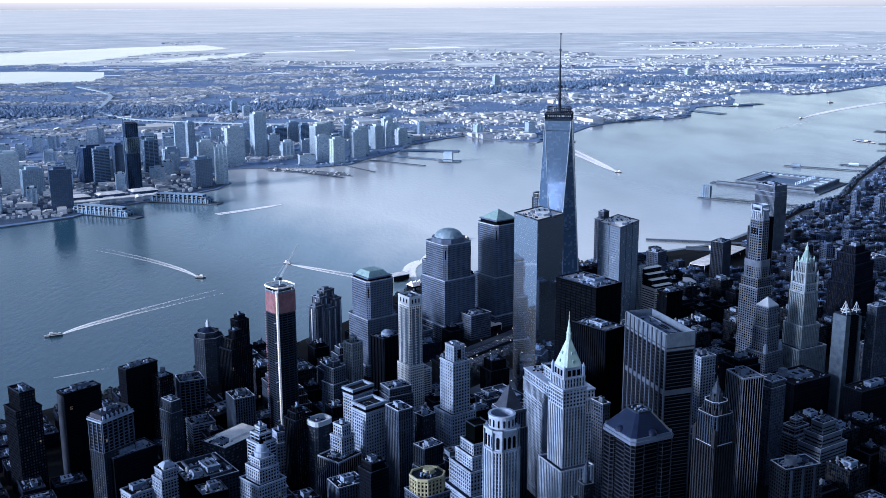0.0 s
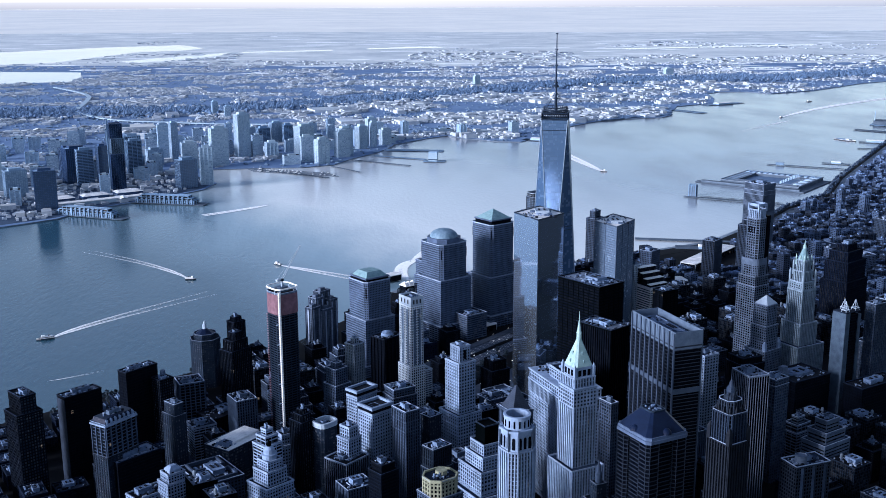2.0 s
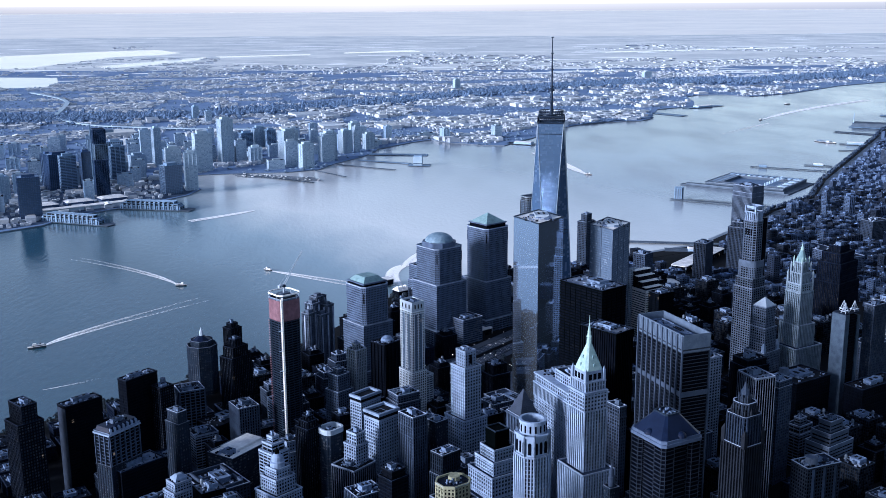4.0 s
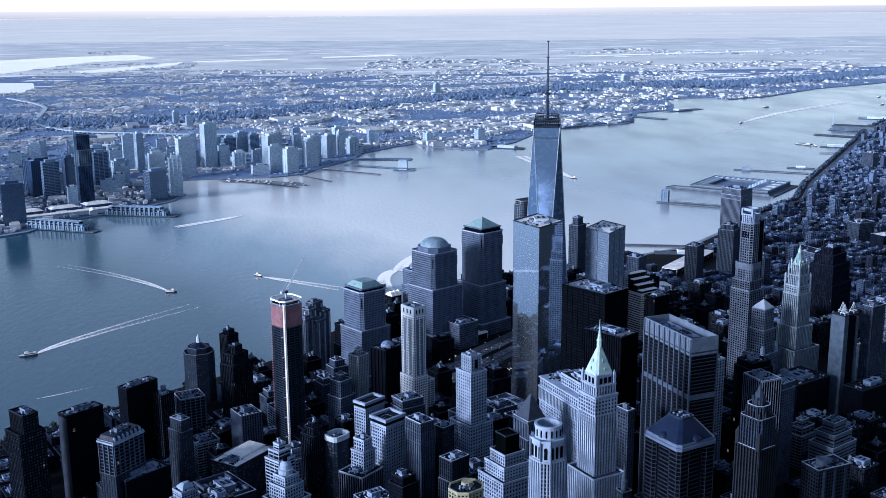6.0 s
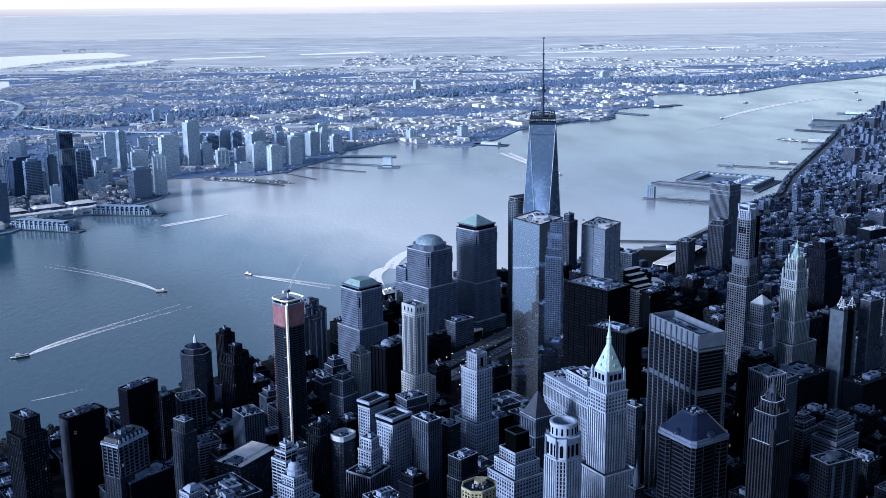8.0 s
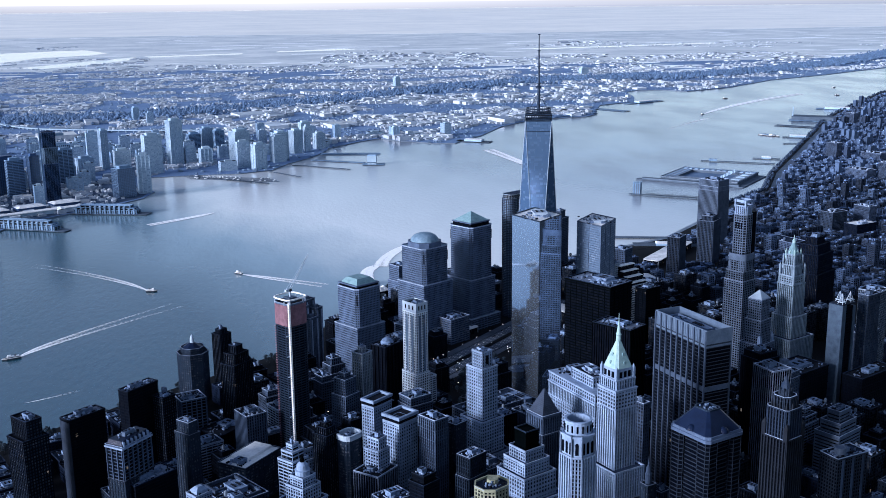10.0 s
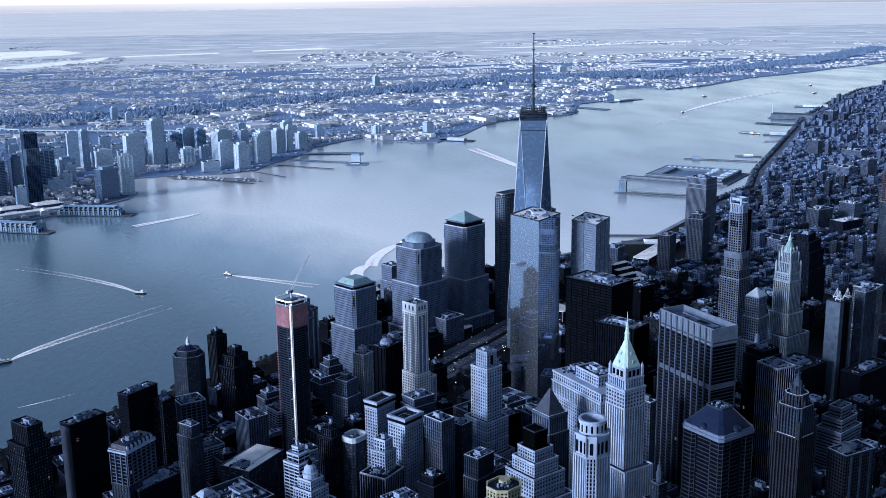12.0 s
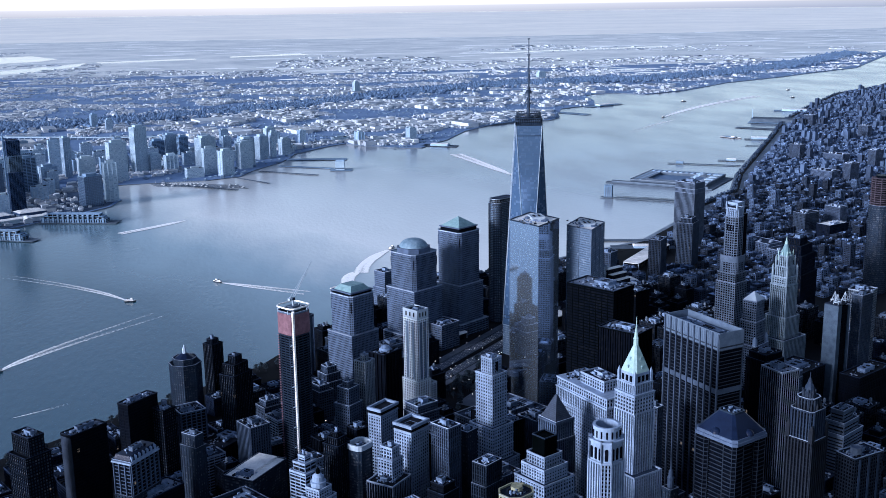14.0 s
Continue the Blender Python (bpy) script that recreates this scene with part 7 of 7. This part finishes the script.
def street_lamp():
    root = thing("street_lamp", "lit street lamp on a thin pole", "street lamp", 0, -2000, 0, 0, "lit lamps round the plaza")
    part("pole", Shape().lathe(0, 0, [(0.16, 0), (0.1, 7)], 6), bronze_steel, root)
    part("lamp_head", Shape().lathe(0, 0, [(0.5, 7), (0.75, 7.4), (0.5, 7.9)], 8), lamp_glow, root, "glowing lamp head")
    return root


lamp = street_lamp()
for _ in range(34):
    x, y = rng.uniform(15, 150), rng.uniform(1575, 1800)
    copy_thing(lamp, pose(x * K, y * K, 2.6 * K))
for f in range(16):
    x, y = A[0] + (B[0] - A[0]) * f / 16 - 22, A[1] + (B[1] - A[1]) * f / 16 + 20
    copy_thing(lamp, pose(x * K, y * K, 3.1 * K))
for x, y in ((420, 1850), (450, 1880), (300, 1890), (250, 1870), (280, 1905), (330, 1920), (180, 1900)):
    copy_thing(lamp, pose(x * K, y * K, 2.6 * K))
for o in (*lamp.children_recursive, lamp):
    bpy.data.objects.remove(o)


def pavilion(label, x, y, yaw, w, d, h):
    root = thing("pavilion", label, "building", x, y, 2.5, yaw)
    part("hall", Shape().box(-w / 2 + 2, w / 2 - 2, -d / 2 + 2, d / 2 - 2, 0, h), window_dark, root)
    part("roof", Shape().prism(rounded(w, d, min(w, d) * 0.2, 3), h, h + 1.4), roof_white, root, "flat white roof")
    for sx in (-1, 1):
        for sy in (-1, 1):
            part("pillar", Shape().box(sx * (w / 2 - 2) - 0.5, sx * (w / 2 - 2) + 0.5, sy * (d / 2 - 2) - 0.5, sy * (d / 2 - 2) + 0.5, 0, h), white_metal, root)
    TAKEN.append((x, y, max(w, d) * 0.5))


pavilion("glass pavilion with a floating white roof", 90, 1882, 37, 34, 24, 11)
pavilion("long hall with a bright white roof", 645, 2402, 51, 230, 40, 14)
pavilion("low hall with a bright white roof", 512, 2176, 10, 46, 44, 14)
pavilion("white-roofed ferry hall by the cove", -98, 2248, 37, 46, 26, 12)
pavilion("low white-roofed hall behind the glass tower", 285, 1945, 37, 40, 60, 20)


TAKEN.extend([(-58, 2160, 40), (-58, 2090, 50), (-90, 2020, 40)])
root = thing("boat_terminal", "white peaked tent roof over a dark boat hall", "building", -58, 2160, 2.5, 37)
part("hall", Shape().box(-15, 15, -11, 11, 0, 13), window_black, root)
for k in (-1, 0, 1):
    part("tent_roof", Shape().cone(rect(11, 26, k * 10.5, 0), 13, (k * 10.5, 0, 22)), roof_white, root, "white peaked tent")


# ---- the ordinary blocks between the towers ----
def mid_rise(label, w, d, tiers, style, wall_mat, glass_mat, roof_mat, seed):
    root = thing("city_block", label, "building", 0, -2000, 0, 0, "ordinary blocks between the towers")
    z = 2.0
    for top, f in tiers:
        tier(root, rect(w * f, d * f), z, top, style, wall_mat, glass_mat, roof_mat)
        z = top
    r = random.Random(seed)
    roof_gear(root, rect(w * f - 3, d * f - 3), z, r, 1)
    if seed % 3 == 0:
        px, py = w * f * 0.25, d * f * 0.2
        part("water_tank", Shape().lathe(px, py, [(1.9, z + 3), (1.9, z + 7), (0.2, z + 8.6)], 10), timber_deck, root)
    return root


PROTOS = [mid_rise("pale stone mid-rise block", 30, 24, [(52, 1), (60, 0.7)], "punched", limestone, window_dark, roof_felt, 1),
          mid_rise("grey stone mid-rise block", 34, 28, [(38, 1)], "masonry", grey_stone, window_dark, roof_felt, 2),
          mid_rise("dark brick mid-rise block", 28, 26, [(44, 1), (50, 0.6)], "punched", dark_brick, window_dark, roof_dark, 3),
          mid_rise("brown brick loft block with large windows", 36, 26, [(30, 1)], "masonry", brown_brick, window_dark, roof_felt, 4),
          mid_rise("white-faced office block with ribbon windows", 32, 30, [(48, 1)], "bands", white_stone, window_dark, roof_felt, 5),
          mid_rise("dark glass office block", 34, 30, [(62, 1)], "glass", bronze_steel, window_dark, roof_dark, 6),
          mid_rise("stepped stone office block", 34, 32, [(44, 1), (56, 0.75), (66, 0.5)], "ribs", limestone, window_dark, roof_felt, 7),
          mid_rise("low brick block with a flat roof", 38, 30, [(22, 1)], "punched", brown_brick, window_dark, roof_felt, 8),
          mid_rise("low pale warehouse block", 44, 32, [(19, 1)], "masonry", limestone, window_dark, roof_white, 9)]
PROTOS += [mid_rise("dark brick office block with a stepped top", 32, 28, [(72, 1), (86, 0.75)], "ribs", dark_brick, window_dark, roof_dark, 10),
           mid_rise("grey stone office block with a tall piered front", 33, 28, [(90, 1)], "piers", limestone, window_black, roof_felt, 11),
           mid_rise("black ribbed office block with a pale roof", 27, 26, [(98, 1)], "fine_ribs", black_steel, window_black, roof_pale, 12),
           mid_rise("white gridded office block with a set-back top", 30, 26, [(76, 1), (88, 0.6)], "chequer", white_stone, window_dark, roof_dark, 13)]
DARK_GAP = [(470, 1340), (600, 1330), (760, 1620), (700, 1720), (600, 1690)]     # no blocks here: bare near-black ground stands in for shadow
rng = random.Random(77)
made = 0
a = radians(31)
for i in range(-16, 60):
    for j in range(10, 60):
        u, v = i * 46 - 700, j * 44 + 500
        if i % 3 == 0 and rng.random() < 0.5:
            continue
        u, v = u + rng.uniform(-4, 4), v + rng.uniform(-4, 4)
        x, y = math.cos(a) * u - math.sin(a) * v + 560, math.sin(a) * u + math.cos(a) * v + 60
        if not (980 < y < 2250 and abs(x - 0.02 * y) < 0.47 * y + 40):
            continue
        if not inside(EAST_BANK, x - 45, y + 45) or not inside(EAST_BANK, x, y + 60) or not free(x, y, 13):
            continue
        if 20 < x < 170 and 1480 < y < 1790 or made >= 300 or inside(DARK_GAP, x, y):
            continue
        if x < -430 or x < -330 and y > 1250:
            odds = (0, 0, 0, 1, 0, 0, 0, 2, 0, 0, 0, 0, 0)
        elif y < 1330 and x < 300:
            odds = (1, 1, 1, 0, 0, 1, 1, 0, 0, 4, 4, 3, 2) if x > -300 else (0, 2, 5, 2, 0, 1, 0, 0, 0, 0, 0, 0, 0)      # the tall near streets
        elif y < 1600 and x < 300:
            odds = (3, 3, 4, 3, 2, 2, 3, 2, 1, 1, 1, 1, 0)
        else:
            odds = (0, 2, 6, 4, 0, 4, 0, 4, 0, 0, 0, 0, 0)
        pick = PROTOS[rng.choices(range(13), odds)[0]]
        copy_thing(pick, pose(x * K, y * K, 0, 0, 0, 31 + rng.choice((0, 90, 180, 270))))
        TAKEN.append((x, y, 18))
        made += 1
for ob in PROTOS:
    for o in (*ob.children_recursive, ob):
        bpy.data.objects.remove(o)


def loft(label, w, d, h, style, wall_mat, roof_mat):
    root = thing("loft_block", label, "building", 0, -2000, 0, 0, "large lofts up the island")
    tier(root, rect(w, d), 2, h, style, wall_mat, window_dark, roof_mat)
    s = Shape()
    r = random.Random(int(w + h))
    for _ in range(9):
        px, py, q = r.uniform(-0.4, 0.4) * w, r.uniform(-0.38, 0.38) * d, r.uniform(2, 6)
        s.prism(rect(q * 1.4, q, px, py), h, h + r.uniform(2, 5))
    s.ring(rect(w + 0.6, d + 0.6), rect(w - 0.6, d - 0.6), h + 1.1, h + 1.7)
    part("roof_clutter", s, coping, root, "pale roof houses and roof edge", "stuff")
    return root


LOFTS = [loft("broad grey loft block with many windows", 84, 46, 38, "masonry", granite, roof_felt),
         loft("dark brick loft block with a flat roof", 66, 44, 36, "punched", dark_brick, roof_felt),
         loft("pale stone loft block with large windows", 56, 38, 58, "masonry", limestone, roof_felt),
         loft("brown brick loft block up the island", 74, 40, 40, "punched", brown_brick, roof_white),
         loft("blue-grey apartment slab up the island", 30, 48, 62, "ribs", granite, roof_felt)]
rng = random.Random(83)
count = 0
for _ in range(4000):
    v = rng.uniform(2150, 5200)
    x, y = rng.uniform(500, 0.62 * v + 100), v
    if not inside(EAST_BANK, x - 110, y + 70) or not free(x, y, 40) or count >= 24:
        continue
    copy_thing(rng.choice(LOFTS), pose(x * K, y * K, 0, 0, 0, 24 + rng.choice((0, 90, 180))))
    TAKEN.append((x, y, 30))
    count += 1
for ob in LOFTS:
    for o in (*ob.children_recursive, ob):
        bpy.data.objects.remove(o)


fabric_brick = surface("fabric_brick", (0.01641, 0.02553, 0.04619), (0.0339, 0.04986, 0.08792), 20, island=0.3, bump=0)
fabric_stone = surface("fabric_stone", (0.03997, 0.06192, 0.1089), (0.06782, 0.1023, 0.1747), 20, island=0.35, bump=0)
fabric_dark = surface("fabric_dark", (0.009075, 0.01411, 0.02474), (0.01695, 0.02556, 0.04534), 20, island=0.4, bump=0)
roof_piece_pale = surface("roof_piece_pale", (0.09867, 0.1489, 0.2545), (0.1692, 0.2467, 0.413), 20, island=0.5, bump=0)
roof_piece_grey = surface("roof_piece_grey", (0.04394, 0.0681, 0.1252), (0.07653, 0.1146, 0.1996), 20, island=0.4, bump=0)
roof_piece_dark = surface("roof_piece_dark", (0.008694, 0.01311, 0.02226), (0.0194, 0.02828, 0.04604), 20, island=0.4, bump=0)


def city_fabric(name, label, seed, y0, y1, cell, walls, roofs, low, high):
    """Blocks of joined houses along the street grid, with storeys of real ledges on the nearer ones."""
    r = random.Random(seed)
    s = Shape()
    a = radians(24)
    n = int(9000 / cell)
    for i in range(-n // 2, n):
        for j in range(0, n):
            if i % 5 == 0 or j % 3 == 0:
                continue
            u, v = i * cell + r.uniform(-2, 2), j * cell + r.uniform(-2, 2) - 1500
            x, y = math.cos(a) * u - math.sin(a) * v, math.sin(a) * u + math.cos(a) * v + 900
            if not (y0 < y < y1 and -200 < x < 0.78 * y + 100):
                continue
            if not inside(EAST_BANK, x - 48, y + 34) or (y < 5300 and not free(x, y, cell * 0.3)):
                continue
            w, d = cell * r.uniform(0.72, 0.98), cell * r.uniform(0.72, 0.98)
            h = r.uniform(low, high) * (1.0 if r.random() > 0.07 else r.uniform(1.5, 3.0))
            t = a + r.uniform(-0.03, 0.03)
            c, q = math.cos(t), math.sin(t)
            poly = [(x + c * px - q * py, y + q * px + c * py) for px, py in rect(w, d)]
            s.slot = r.randrange(walls)
            if y < 3300:
                inner = grown(poly, -0.5)
                s.slot, keep = walls + len(roofs), s.slot
                s.prism(inner, 2, h, False)
                s.slot = keep
                k = max(2, int(h / 4.2))
                for m in range(k):
                    s.ring(poly, inner, 2 + (h - 2) * m / k, 2 + (h - 2) * m / k + 2.2)
                s.ring(grown(poly, 0.2), inner, h - 1.4, h + 0.8)
                for (ax, ay), (bx, by) in zip(poly, poly[1:] + poly[:1]):
                    for f in (0.03, 0.34, 0.66, 0.97):
                        px, py = ax + (bx - ax) * f, ay + (by - ay) * f
                        s.prism(rect(1.3, 1.3, px, py), 2, h, False)
            else:
                s.prism(poly, 2, h, False)
            s.slot = walls + r.randrange(len(roofs))
            s.face([(px, py, h) for px, py in grown(poly, -0.4)])
            for _ in range(r.choice((2, 3, 4))):
                bx, by = x + r.uniform(-0.3, 0.3) * w, y + r.uniform(-0.3, 0.3) * d
                bw, bh = r.uniform(1.5, 6), r.uniform(1.5, 4)
                s.slot = walls + r.randrange(len(roofs))
                s.prism([(bx + c * px - q * py, by + q * px + c * py) for px, py in rect(bw, bw * 0.8)], h, h + bh)
    return s, name, label


for args in (("city_fabric_near", "joined mid-rise houses and lofts along the street grid", 51, 2000, 3300, 22), ("city_fabric_far", "low houses and lofts further up the island", 52, 3300, 7400, 19)):
    s, name, label = city_fabric(*args, 3, (0, 0, 0), 9, 22)
    near = name == "city_fabric_near"
    # haze put into the far blocks: dark tones swapped for lighter ones
    sheet(name, s, [fabric_brick, fabric_stone, fabric_dark if near else fabric_stone, roof_piece_pale, roof_piece_grey, roof_piece_dark if near else roof_piece_grey, window_dark],
          label, "city blocks", "stuff")

# unseen blocks south of the view, added for the mirror glass to reflect
r = random.Random(19)
s = Shape()
for i in range(-20, 40):
    for j in range(-34, 24):
        x, y = i * 44 + r.uniform(-5, 5), j * 40 + r.uniform(-5, 5)
        if y > 820 or x < -840 or not inside(EAST_BANK, x - 30, y + 30) or i % 4 == 0:
            continue
        wall, h, w, d = r.randrange(3), r.uniform(30, 130), r.uniform(26, 36), r.uniform(24, 33)
        poly = rect(w, d, x, y)
        s.slot = wall
        if -520 < x < 420 and 40 < y < 420:
            inner = grown(poly, -0.6)
            s.slot = 4
            s.prism(inner, 2, h, False)
            s.slot = wall
            for k in range(int((h - 2) / 4)):
                s.ring(poly, inner, 2 + 4 * k, 4.2 + 4 * k)
            for px, py in poly:
                s.prism(rect(1.8, 1.8, px, py), 2, h, False)
        else:
            s.prism(poly, 2, h, False)
        s.ring(grown(poly, 0.3), grown(poly, -0.6), h - 1.5, h + 1.0)
        s.slot = 3
        s.face([(px, py, h) for px, py in poly])
        for _ in range(7):
            q = r.uniform(1.5, 6)
            s.slot = r.choice((3, 5, 5))
            s.prism(rect(q, q * r.uniform(0.6, 1.5), x + r.uniform(-0.36, 0.36) * w, y + r.uniform(-0.36, 0.36) * d), h, h + r.uniform(1, 4))
sheet("city_fabric_south", s, [blue_brick, grey_stone, dark_brick, roof_felt, window_dark, machine], "unseen office blocks added south of the view for reflections", "city blocks", "stuff")
